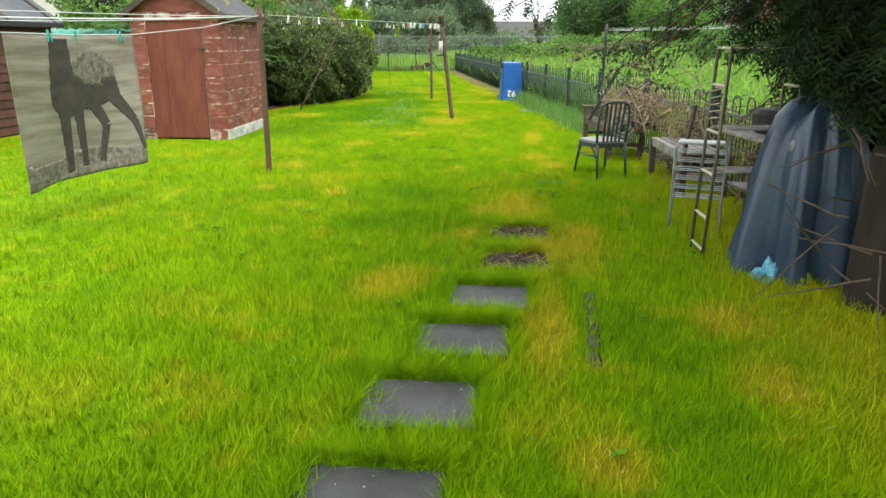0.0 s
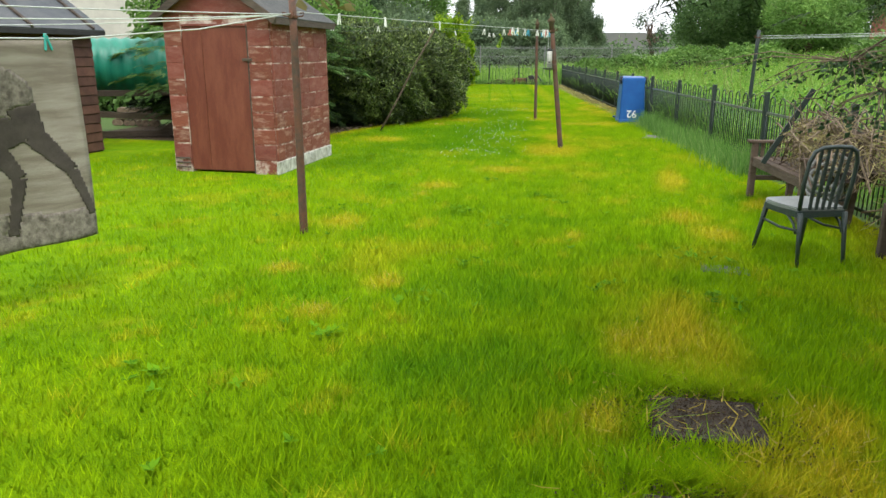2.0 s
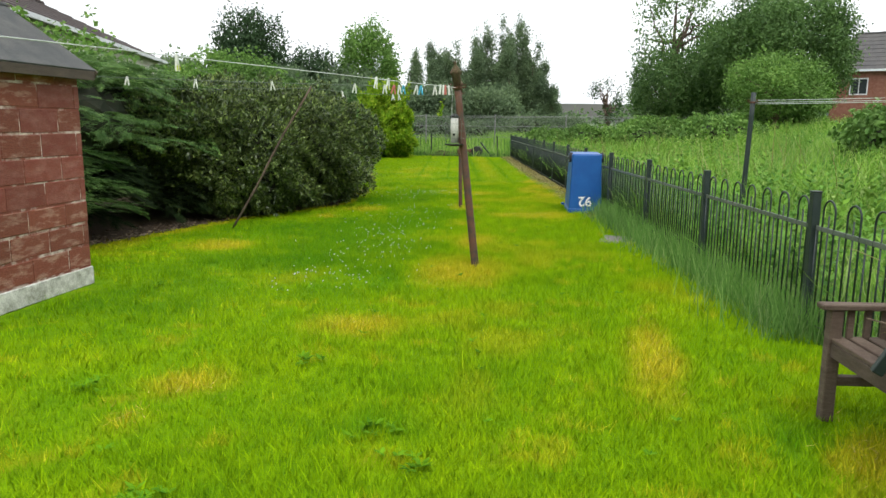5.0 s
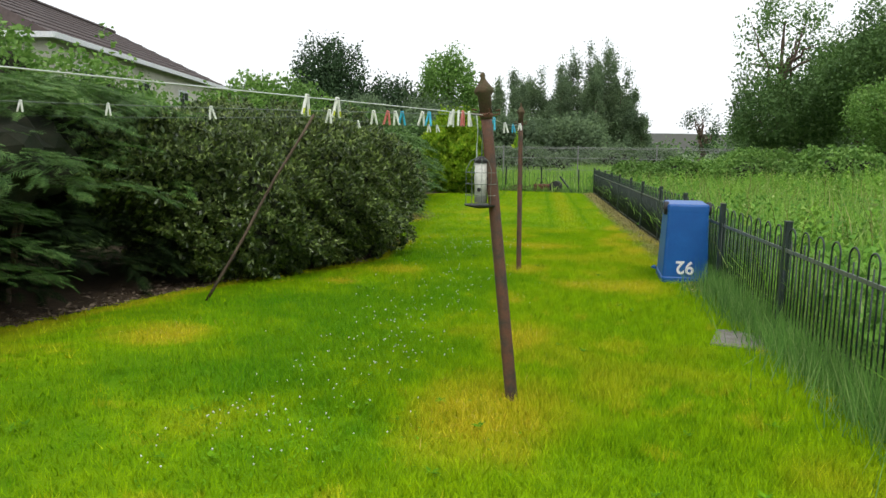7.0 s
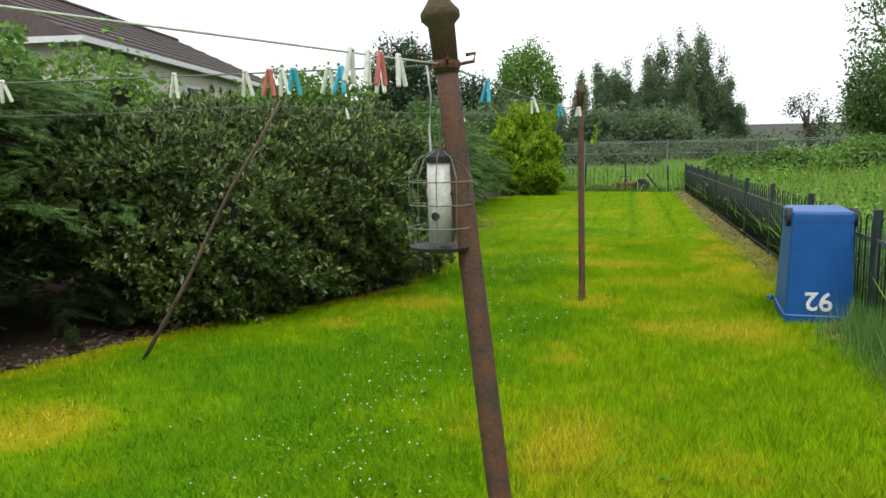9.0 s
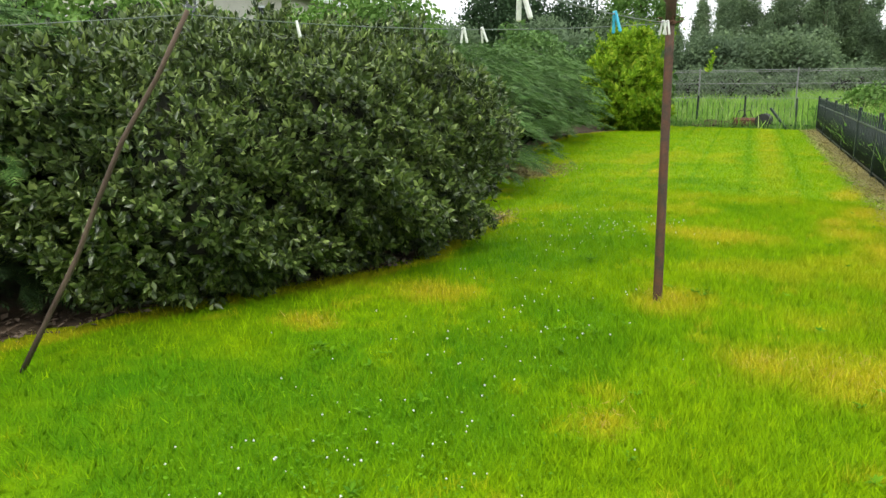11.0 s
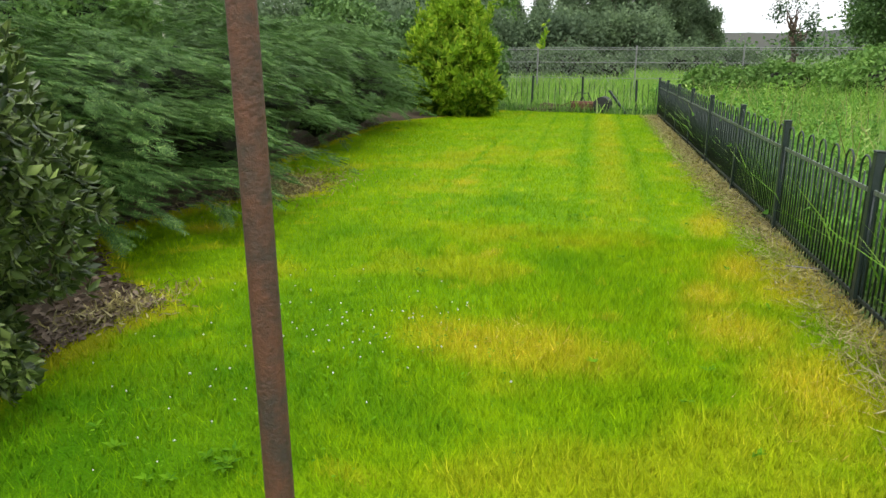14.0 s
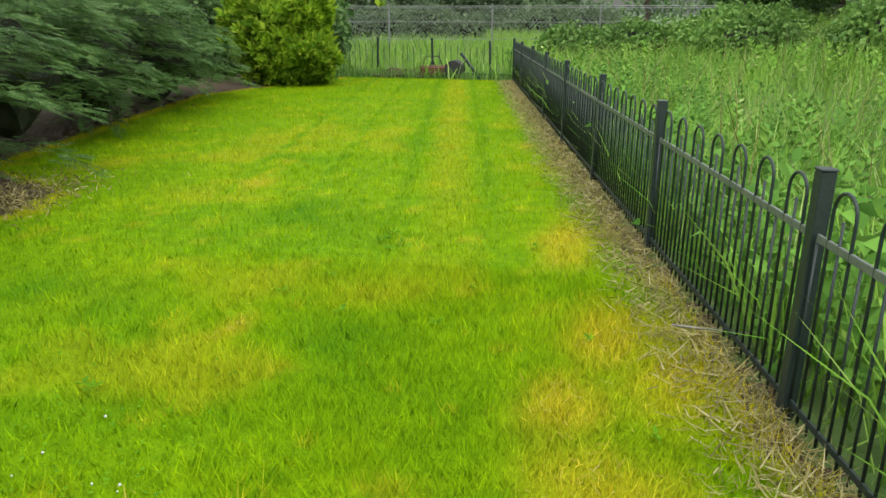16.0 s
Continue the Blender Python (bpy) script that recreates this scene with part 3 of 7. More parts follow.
def dryness(x, y):
    d = np.zeros_like(x)
    wob, fine = fbm(x * 2.3, y * 2.3, 6), fbm(x * 9, y * 9, 16)
    for px, py, rx, ry in DRY:
        q = np.hypot((x - px) / rx, (y - py) / ry) + (wob - 0.5) * 1.3
        d = np.maximum(d, soft((1.75 - q) / 1.5) * 0.64 * (0.7 + 0.6 * fine))
    d = np.maximum(d, 0.3 * soft((fbm(x * 0.8 + 3, y * 0.8, 12) - 0.62) / 0.2))
    strip = fence_x(y) - x
    d = np.maximum(d, 0.8 * soft((0.12 + 0.3 * wob - strip) / 0.2) * (y > 22.8) * soft((43 - y) / 2))
    d = np.maximum(d, 0.5 * soft((0.18 - np.abs(x - bed_x(y) - 0.15)) / 0.1) * (y > 17))
    d = np.maximum(d, 0.3 * (fbm(x * 5, y * 5, 3) > 0.7))
    d = np.maximum(d, 0.4 * soft((x - 3.35) / 0.7) * (y < 13.5))
    # lush growth; along the left shrubs this also darkens the lawn for shade
    for px, py, rx, ry in LUSH_SHADE:
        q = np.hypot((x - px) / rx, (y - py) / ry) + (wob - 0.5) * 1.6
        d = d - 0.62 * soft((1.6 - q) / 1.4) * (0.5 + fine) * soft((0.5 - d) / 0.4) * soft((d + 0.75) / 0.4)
    # wheel tracks and passes of the mower, parallel to the railings
    for off, wide in ((1.08, 0.09), (1.93, 0.1), (2.8, 0.07), (3.65, 0.07)):
        d = d - 0.5 * soft(1.1 - np.abs(strip - off) / wide) * soft((y - 27) / 4) * (0.5 + wob)
    d = d + 0.22 * soft(1.2 - np.abs(strip - 1.5) / 0.3) * soft((y - 27) / 4)
    for sx, sy in SLABS[:6]:
        q = np.maximum(np.abs(x - sx) - 0.25, np.abs(y - sy) - 0.21)
        d = d - 0.35 * soft(1 - q / 0.12) * (q > -0.06)
    d = np.maximum(d, -1.0)
    return d


def bare(x, y):
    b = np.zeros(x.shape, bool)
    for sx, sy in SLABS:
        b |= (np.abs(x - sx) < 0.245) & (np.abs(y - sy) < 0.20)
    b |= (np.abs(x - 2.36) < 0.28) & (np.abs(y - 19.4) < 0.24)
    b |= x < bed_x(y) + 0.12 * fbm(x * 3, y * 3, 5)
    b |= x > fence_x(y) - 0.06
    b |= (x < -2.5) & (x > -4.2) & (y > 13.4) & (y < 15.6)
    b |= y > 42.4
    return b


def graded(lo, hi, step, far, grow=1.35):
    core = list(np.arange(lo, hi + step * 0.5, step))
    a, s = [], step
    x = lo
    while x > -far:
        s *= grow
        x -= s
        a.append(x)
    b, s = [], step
    x = hi
    while x < far:
        s *= grow
        x += s
        b.append(x)
    return np.array(a[::-1] + core + b)


gx, gy = graded(-8.0, 6.0, 0.16, 900), graded(0.5, 44.0, 0.16, 900)
X, Y = np.meshgrid(gx, gy)
idx = np.arange(X.size).reshape(X.shape)
quads = np.stack([idx[:-1, :-1], idx[:-1, 1:], idx[1:, 1:], idx[1:, :-1]], -1).reshape(-1, 4)
tris = np.concatenate([quads[:, [0, 1, 2]], quads[:, [0, 2, 3]]])
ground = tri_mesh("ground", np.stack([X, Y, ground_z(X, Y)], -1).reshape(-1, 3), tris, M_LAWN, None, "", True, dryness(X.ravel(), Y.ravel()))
tagged(ground, "mown green lawn running into rough meadow", "ground", kind="structure")
ground.data.materials.append(M_MEADOW)
ground.data.materials.append(M_SOIL)
cx, cy = X.ravel()[tris].mean(1), Y.ravel()[tris].mean(1)
kind = np.where((cx > fence_x(cy)) | (cy > 42.6) | (cy < -20) | (cx < -30), 1, np.where(((cx < bed_x(cy)) & (cy > 16.5) & (cx > bed_x(cy) - 4.5)) | ((cx > fence_x(cy) - 0.16) & (cy > 23.2)), 2, np.where((cx < bed_x(cy) - 4.4) & (cy > 17.5), 1, 0)))
ground.data.polygons.foreach_set("material_index", kind.astype(np.int32))


def path_x(y):
    return np.interp(y, [2, 5, 9, 13, 17, 20, 24], [2.3, 1.87, 2.0, 1.7, 1.14, 0.6, 0.44])


def lawn_sites(n, x0, x1, y0, y1):
    x, y = RNG.uniform(x0, x1, n), RNG.uniform(y0, y1, n)
    k = ~bare(x, y)
    return x[k], y[k]


def grass(name, x, y, tall, wide, label, material=M_BLADE, lean=0.42):
    n = len(x)
    tuft = 0.5 + 0.75 * fbm(x * 3.3, y * 3.3, 21) + 0.35 * fbm(x * 11, y * 11, 23)
    h = RNG.uniform(tall[0], tall[1], n) * tuft
    a = RNG.uniform(0, 2 * math.pi, n)
    w = RNG.uniform(wide[0], wide[1], n)
    z = ground_z(x, y) - 0.004
    base = np.stack([x, y, z], -1)
    off = np.stack([np.cos(a) * w, np.sin(a) * w, np.zeros(n)], -1)
    tip = base + np.stack([RNG.normal(size=n) * lean * h, RNG.normal(size=n) * lean * h, h], -1)
    v = np.stack([base - off, base + off, tip], 1).reshape(-1, 3)
    t = np.arange(3 * n).reshape(-1, 3)
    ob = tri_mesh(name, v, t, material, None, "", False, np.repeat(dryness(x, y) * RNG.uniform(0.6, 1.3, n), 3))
    return tagged(ob, label, "grass", kind="stuff")


yy = np.abs(RNG.normal(size=420000)) * 13 + 2.6
yy = np.where(yy > 40, RNG.uniform(3, 30, len(yy)), yy)
xx = path_x(yy) + RNG.normal(size=len(yy)) * 1.7
k = ~bare(xx, yy)
grass("lawn_grass", xx[k], yy[k], (0.03, np.where(yy[k] < 12.5, 0.085, 0.065)), (0.0022, 0.0042), "short bright green mown lawn grass")
yy = RNG.uniform(16.5, 28.0, 170000)
xx = path_x(yy) - 0.3 + RNG.normal(size=len(yy)) * 1.5
k = ~bare(xx, yy)
grass("lawn_grass", xx[k], yy[k], (0.035, 0.085), (0.0016, 0.0032), "short bright green mown lawn grass")
xx, yy = lawn_sites(330000, -8, 4.5, 3, 42.4)
grass("lawn_grass", xx, yy, (0.03, 0.06), (0.004, 0.007), "short bright green mown lawn grass")

# long grass along the fence and round posts, bin and shed
yy = RNG.uniform(15.0, 23.0, 9000)
xx = fence_x(yy) - np.abs(RNG.normal(size=len(yy))) * 0.2 + 0.05
xx = np.where((np.abs(xx - 1.7) < 0.36) & (np.abs(yy - 22.4) < 0.5), fence_x(yy), xx)
grass("long_grass", xx, yy, (0.10, 0.40), (0.003, 0.006), "uncut long green grass against the fence", M_LONG, 0.3)

# straw-coloured cuttings lying along the fence
yy = RNG.uniform(21.5, 42, 21000)
xx = fence_x(yy) - RNG.beta(1.2, 2.4, len(yy)) * 0.55
n = len(xx)
a = RNG.uniform(0, 6.28, n)
v, t = scatter(np.stack([xx, yy, ground_z(xx, yy) + RNG.uniform(0.01, 0.05, n)], -1), np.stack([np.cos(a), np.sin(a), RNG.normal(size=n) * 0.25], -1),
               np.tile([0, 0, 1.0], (n, 1)) + RNG.normal(size=(n, 3)) * 0.4, RNG.uniform(0.05, 0.16, n), blade_template(0.2, 0.022))
tagged(tri_mesh("grass_cuttings", v, t, M_STRAW), "dry straw-coloured grass cuttings lying along the fence", "cuttings", kind="stuff")

# clover flowers and broad-leaved weeds in the lawn
def bead_template():
    return np.array([(0, 0, 0), (0.5, 0.5, 0), (0.5, -0.25, 0.43), (0.5, -0.25, -0.43), (1, 0, 0)], float), np.array([(0, 2, 1), (0, 3, 2), (0, 1, 3), (4, 1, 2), (4, 2, 3), (4, 3, 1)])


cl = [(-0.3, 16.0, 0.35), (-0.75, 16.3, 0.3), (-0.5, 17.4, 0.35), (-0.45, 18.0, 0.3), (-0.85, 18.6, 0.4), (-0.7, 19.4, 0.3), (-1.0, 20.6, 0.5), (-1.0, 21.6, 0.4), (-1.9, 25.0, 0.4), (-1.8, 23.9, 0.4), (-1.4, 24.8, 0.3)]
pts = np.concatenate([np.stack([x + RNG.normal(size=34) * r, y + RNG.normal(size=34) * r * 1.2, RNG.uniform(0.05, 0.075, 34)], -1) for x, y, r in cl])
v, t = scatter(pts, np.tile([0, 0, 1.0], (len(pts), 1)), RNG.normal(size=pts.shape), RNG.uniform(0.009, 0.017, len(pts)), bead_template())
tagged(tri_mesh("clover_flowers", v, t, M_PETAL), "small white clover flowers in the lawn", "flowers", kind="stuff")
lx = np.concatenate([x + RNG.normal(size=420) * r * 1.3 for x, y, r in cl])
ly = np.concatenate([y + RNG.normal(size=420) * r * 1.6 for x, y, r in cl])
k = ~bare(lx, ly)
lx, ly = lx[k], ly[k]
v, t = scatter(np.stack([lx, ly, ground_z(lx, ly) + RNG.uniform(0.025, 0.06, len(lx))], -1), RNG.normal(size=(len(lx), 3)) * np.array([1, 1, 0.2]), np.tile([0, 0, 1.0], (len(lx), 1)), RNG.uniform(0.012, 0.024, len(lx)), leaf_template(0.42, 0.05))
tagged(tri_mesh("clover_leaves", v, t, M_WEED), "low clover leaves spreading through the lawn", "clover", kind="stuff")
px, py = RNG.uniform(-2.2, 3.2, 150), RNG.uniform(4, 30, 150)
spots = [(2.36, 9.81), (2.46, 9.8), (2.52, 10.82), (2.4, 10.8), (0.61, 9.32), (-1.0, 11.74), (0.76, 10.14), (1.74, 9.86), (0.2, 11.94), (0.36, 11.91), (0.3, 12.05), (0.86, 12.89), (1.21, 12.63), (0.72, 11.43), (0.8, 11.6), (-0.82, 13.14), (0.17, 13.84),
         (-0.6, 21.44), (-0.24, 22.73), (-1.38, 23.21), (-1.9, 20.25), (-1.04, 28.43), (-2.0, 15.5), (-0.35, 7.9), (0.3, 8.6)]
for sx, sy in spots:
    px, py = np.append(px, sx + RNG.normal(size=7) * 0.08), np.append(py, sy + RNG.normal(size=7) * 0.08)
k = ~bare(px, py)
px, py = np.repeat(px[k], 7), np.repeat(py[k], 7)
a = RNG.uniform(0, 6.28, len(px))
v, t = scatter(np.stack([px, py, ground_z(px, py) + 0.03], -1), np.stack([np.cos(a), np.sin(a), RNG.uniform(0.1, 0.7, len(px))], -1), np.tile([0, 0, 1.0], (len(px), 1)),
               RNG.uniform(0.03, 0.065, len(px)), leaf_template(0.2, 0.05))
tagged(tri_mesh("lawn_weeds", v, t, M_WEED), "low broad-leaved weeds in rosettes in the lawn", "weeds", kind="stuff")
# tussocks of longer grass standing over the mown lawn
cxs, cys = RNG.uniform(-2.5, 4.0, 900), RNG.uniform(3.0, 26.0, 900)
lx, ly = np.repeat(cxs, 26) + RNG.normal(size=900 * 26) * 0.05, np.repeat(cys, 26) + RNG.normal(size=900 * 26) * 0.05
k = ~bare(lx, ly)
grass("grass_tussocks", lx[k], ly[k], (0.06, 0.13), (0.0018, 0.0034), "longer green grass tufts standing in the lawn", M_BLADE, 0.5)

# ---- paving ----
def slab(sx, sy, w, d, turn, material, label, group):
    bm = bmesh.new()
    box(bm, (w, d, 0.05), bevel=0.008)
    bmesh.ops.subdivide_edges(bm, edges=bm.edges, cuts=3, use_grid_fill=True)
    for q in bm.verts:
        q.co += Vector((noise.noise(q.co * 9 + Vector((sx, sy, 0))), noise.noise(q.co * 9 + Vector((sy, sx, 3))), 0)) * 0.006
    ob = part("paving_slab", bm, material)
    ob.matrix_world = pose(sx, sy, -0.008, RNG.normal() * 0.6, RNG.normal() * 0.6, turn)
    return tagged(ob, label, "paving slab", group)


for i, (sx, sy) in enumerate(SLABS):
    slab(sx, sy, 0.56 - 0.014 * i, 0.47 - 0.012 * i, RNG.normal() * 1.5 + 4, M_SLAB if i < 6 else M_SLAB_DIRTY,
         "dark grey concrete stepping slab sunk in the lawn" if i < 6 else "muddy half-overgrown stepping slab in the lawn", "stepping slabs")
slab(2.36, 19.4, 0.66, 0.6, -8, M_PALE_SLAB, "pale grey concrete slab half under grass by the fence", "")
slab(2.57, 10.57, 0.34, 0.2, -4, M_SLAB, "broken grey slab almost overgrown by the lawn", "").location.z = -0.018
for i in range(5):
    bm = bmesh.new()
    box(bm, (0.075, 0.2, 0.05), bevel=0.012)
    ob = part("edging_brick", bm, M_SLAB_DIRTY)
    ob.matrix_world = pose(2.66 + 0.012 * i, 5.7 + 0.235 * i, -0.006, 0, 0, RNG.normal() * 3)
    tagged(ob, "worn brown edging brick sunk in the grass", "brick", "edging bricks")

ex, ey = [], []
for sx, sy in SLABS:
    m = 900
    a = RNG.uniform(0, 1, m)
    side = RNG.integers(0, 4, m)
    inn = -np.abs(RNG.normal(size=m)) * 0.05 + 0.01
    ex.append(sx + np.where(side == 0, -0.265 + inn, np.where(side == 1, 0.265 - inn, (a - 0.5) * 0.5)))
    ey.append(sy + np.where(side == 2, -0.225 + inn, np.where(side == 3, 0.225 - inn, (a - 0.5) * 0.44)))
ex, ey = np.concatenate(ex), np.concatenate(ey)
grass("edge_grass", ex, ey, (0.04, 0.085), (0.0025, 0.005), "longer grass growing over the slab edges", M_BLADE, 0.7)

# grass swelling up behind and beside each slab
tx = np.concatenate([sx + RNG.uniform(-0.32, 0.28, 1100) for sx, sy in SLABS] + [sx - 0.29 + RNG.normal(size=350) * 0.05 for sx, sy in SLABS])
ty = np.concatenate([sy + 0.235 + np.abs(RNG.normal(size=1100)) * 0.07 for sx, sy in SLABS] + [sy + RNG.uniform(-0.25, 0.3, 350) for sx, sy in SLABS])
grass("slab_tussocks", tx, ty, (0.05, 0.125), (0.0022, 0.0042), "tussocky green grass swelling over the slab edges", M_BLADE, 0.75)
# straw and pale crumbs lying on dry patches and slabs
tx = np.concatenate([px + RNG.normal(size=int(700 * rx * ry + 25)) * rx * 0.55 for px, py, rx, ry in DRY])
ty = np.concatenate([py + RNG.normal(size=int(700 * rx * ry + 25)) * ry * 0.55 for px, py, rx, ry in DRY])
k = ~bare(tx, ty)
tx, ty = tx[k], ty[k]
a = RNG.uniform(0, 6.28, len(tx))
v, t = scatter(np.stack([tx, ty, ground_z(tx, ty) + RNG.uniform(0.012, 0.04, len(tx))], -1), np.stack([np.cos(a), np.sin(a), RNG.normal(size=len(tx)) * 0.3], -1),
               np.tile([0, 0, 1.0], (len(tx), 1)), RNG.uniform(0.03, 0.075, len(tx)), blade_template(0.2, 0.03))
tagged(tri_mesh("dead_grass", v, t, M_HAY), "dead straw-coloured grass lying in worn patches", "grass", kind="stuff")
tx = np.concatenate([sx + RNG.uniform(-0.24, 0.24, 7) for sx, sy in SLABS[:6]])
ty = np.concatenate([sy + RNG.uniform(-0.2, 0.2, 7) for sx, sy in SLABS[:6]])
v, t = scatter(np.stack([tx, ty, np.full(len(tx), 0.021)], -1), RNG.normal(size=(len(tx), 3)) * np.array([1, 1, 0.1]), np.tile([0, 0, 1.0], (len(tx), 1)), RNG.uniform(0.006, 0.013, len(tx)), leaf_template(0.35, 0.1))
tagged(tri_mesh("fallen_petals", v, t, M_PETAL), "tiny pale fallen petals on the slabs", "petals", kind="stuff")

# soil crumbs and straw trodden over the last two slabs
tx = np.concatenate([sx + RNG.normal(size=1300) * 0.19 for sx, sy in SLABS[6:]])
ty = np.concatenate([sy + RNG.normal(size=1300) * 0.16 for sx, sy in SLABS[6:]])
v, t = scatter(np.stack([tx, ty, np.full(len(tx), 0.022)], -1), RNG.normal(size=(len(tx), 3)), RNG.normal(size=(len(tx), 3)), RNG.uniform(0.008, 0.026, len(tx)), clump_template(5, 2))
tagged(tri_mesh("soil_crumbs", v, t, M_SOIL), "dark soil crumbs trodden over the muddy slabs", "soil", kind="stuff")
tx = np.concatenate([sx + RNG.normal(size=90) * 0.26 for sx, sy in SLABS[6:]])
ty = np.concatenate([sy + RNG.normal(size=90) * 0.22 for sx, sy in SLABS[6:]])
a = RNG.uniform(0, 6.28, len(tx))
v, t = scatter(np.stack([tx, ty, np.full(len(tx), 0.028)], -1), np.stack([np.cos(a), np.sin(a), RNG.normal(size=len(tx)) * 0.15], -1), np.tile([0, 0, 1.0], (len(tx), 1)), RNG.uniform(0.05, 0.13, len(tx)), blade_template(0.2, 0.03))
tagged(tri_mesh("loose_straw", v, t, M_HAY), "loose dry straw lying over the muddy slabs", "straw", kind="stuff")
# fallen leaves and twigs on the bed under the shrubs
ty = np.concatenate([RNG.uniform(17, 37, 3000), 24.0 + RNG.normal(size=700) * 0.5])
tx = bed_x(ty) + 0.1 - np.abs(RNG.normal(size=len(ty))) * 0.35
a = RNG.uniform(0, 6.28, len(tx))
v, t = scatter(np.stack([tx, ty, ground_z(tx, ty) + RNG.uniform(0.008, 0.03, len(tx))], -1), np.stack([np.cos(a), np.sin(a), RNG.normal(size=len(tx)) * 0.3], -1), np.tile([0, 0, 1.0], (len(tx), 1)) + RNG.normal(size=(len(tx), 3)) * 0.3, RNG.uniform(0.03, 0.09, len(tx)), leaf_template(0.28, 0.1))
tagged(tri_mesh("leaf_litter", v, t, M_TWIG), "brown fallen leaves on the bed under the shrubs", "leaves", kind="stuff")

# ---- fence along the meadow ----
PANEL = 2.2725
FDIR = Vector((SLOPE, 1, 0)).normalized()
FANG = math.degrees(math.atan2(-SLOPE, 1))


START = Vector((fence_x(26.45), 26.45, 0))
CORNER = START + FDIR * PANEL * 7


def garden_fence(first, last):
    """Posts, rails, bow-topped hoops and short bars, in one run."""
    thing = holder("garden_fence", pose(START.x, START.y, 0, 0, 0, FANG), "dark green bow-topped metal railings along the meadow", "fence")
    pitch = (PANEL - 0.06) / 14
    r = pitch * 0.5

    def mesh_of(name, bm, material, smooth):
        me = bpy.data.meshes.new(name)
        bmesh.ops.recalc_face_normals(bm, faces=bm.faces)
        bm.to_mesh(me)
        bm.free()
        me.materials.append(material)
        if smooth:
            me.polygons.foreach_set("use_smooth", [True] * len(me.polygons))
        return me
    arc = [(0, r - r * math.cos(a), 0.93 + r * math.sin(a)) for a in (math.pi * i / 8 for i in range(9))]
    hoop = mesh_of("hoop", tube(bmesh.new(), [(0, 0, 0.03)] + arc + [(0, 2 * r, 0.03)], 0.0075, 6), M_FENCE, True)
    bar = mesh_of("bar", tube(bmesh.new(), [(0, 0, 0.03), (0, 0, 0.905)], 0.0065, 6), M_FENCE, True)
    rails = [mesh_of("rail", box(bmesh.new(), (0.012, PANEL - 0.06, 0.034), (0, PANEL / 2, h), bevel=0.003), m, False) for h, m in ((0.80, M_RAILTOP), (0.09, M_FENCE))]
    post = mesh_of("post", box(bmesh.new(), (0.06, 0.06, 1.06), (0, 0, 0.52), bevel=0.004), M_FENCE, False)
    cap = mesh_of("cap", box(bmesh.new(), (0.066, 0.066, 0.012), (0, 0, 1.056), bevel=0.004), M_FENCE, False)
    rnd = random.Random(8)

    def put(name, me, y, parent=thing, tall=1.0):
        o = new(name, me)
        o.parent = parent
        o.location.y = y
        o.scale.z = tall
        return o
    for i in range(first, last + 1):
        y0 = PANEL * i
        p = put("post", post, y0)
        p.rotation_euler = (radians(rnd.gauss(0, 0.5)), radians(rnd.gauss(0, 0.6)), 0)
        put("cap", cap, 0, p)
        if i == last:
            break
        for me in rails:
            put("rail", me, y0)
        for k in range(7):
            y = y0 + 0.03 + pitch * (2 * k + 0.5)
            put("hoop", hoop, y)
            put("bar", bar, y + pitch * 0.5)
            put("bar", bar, y + pitch * 1.5, thing, 0.89)


garden_fence(-9, 7)

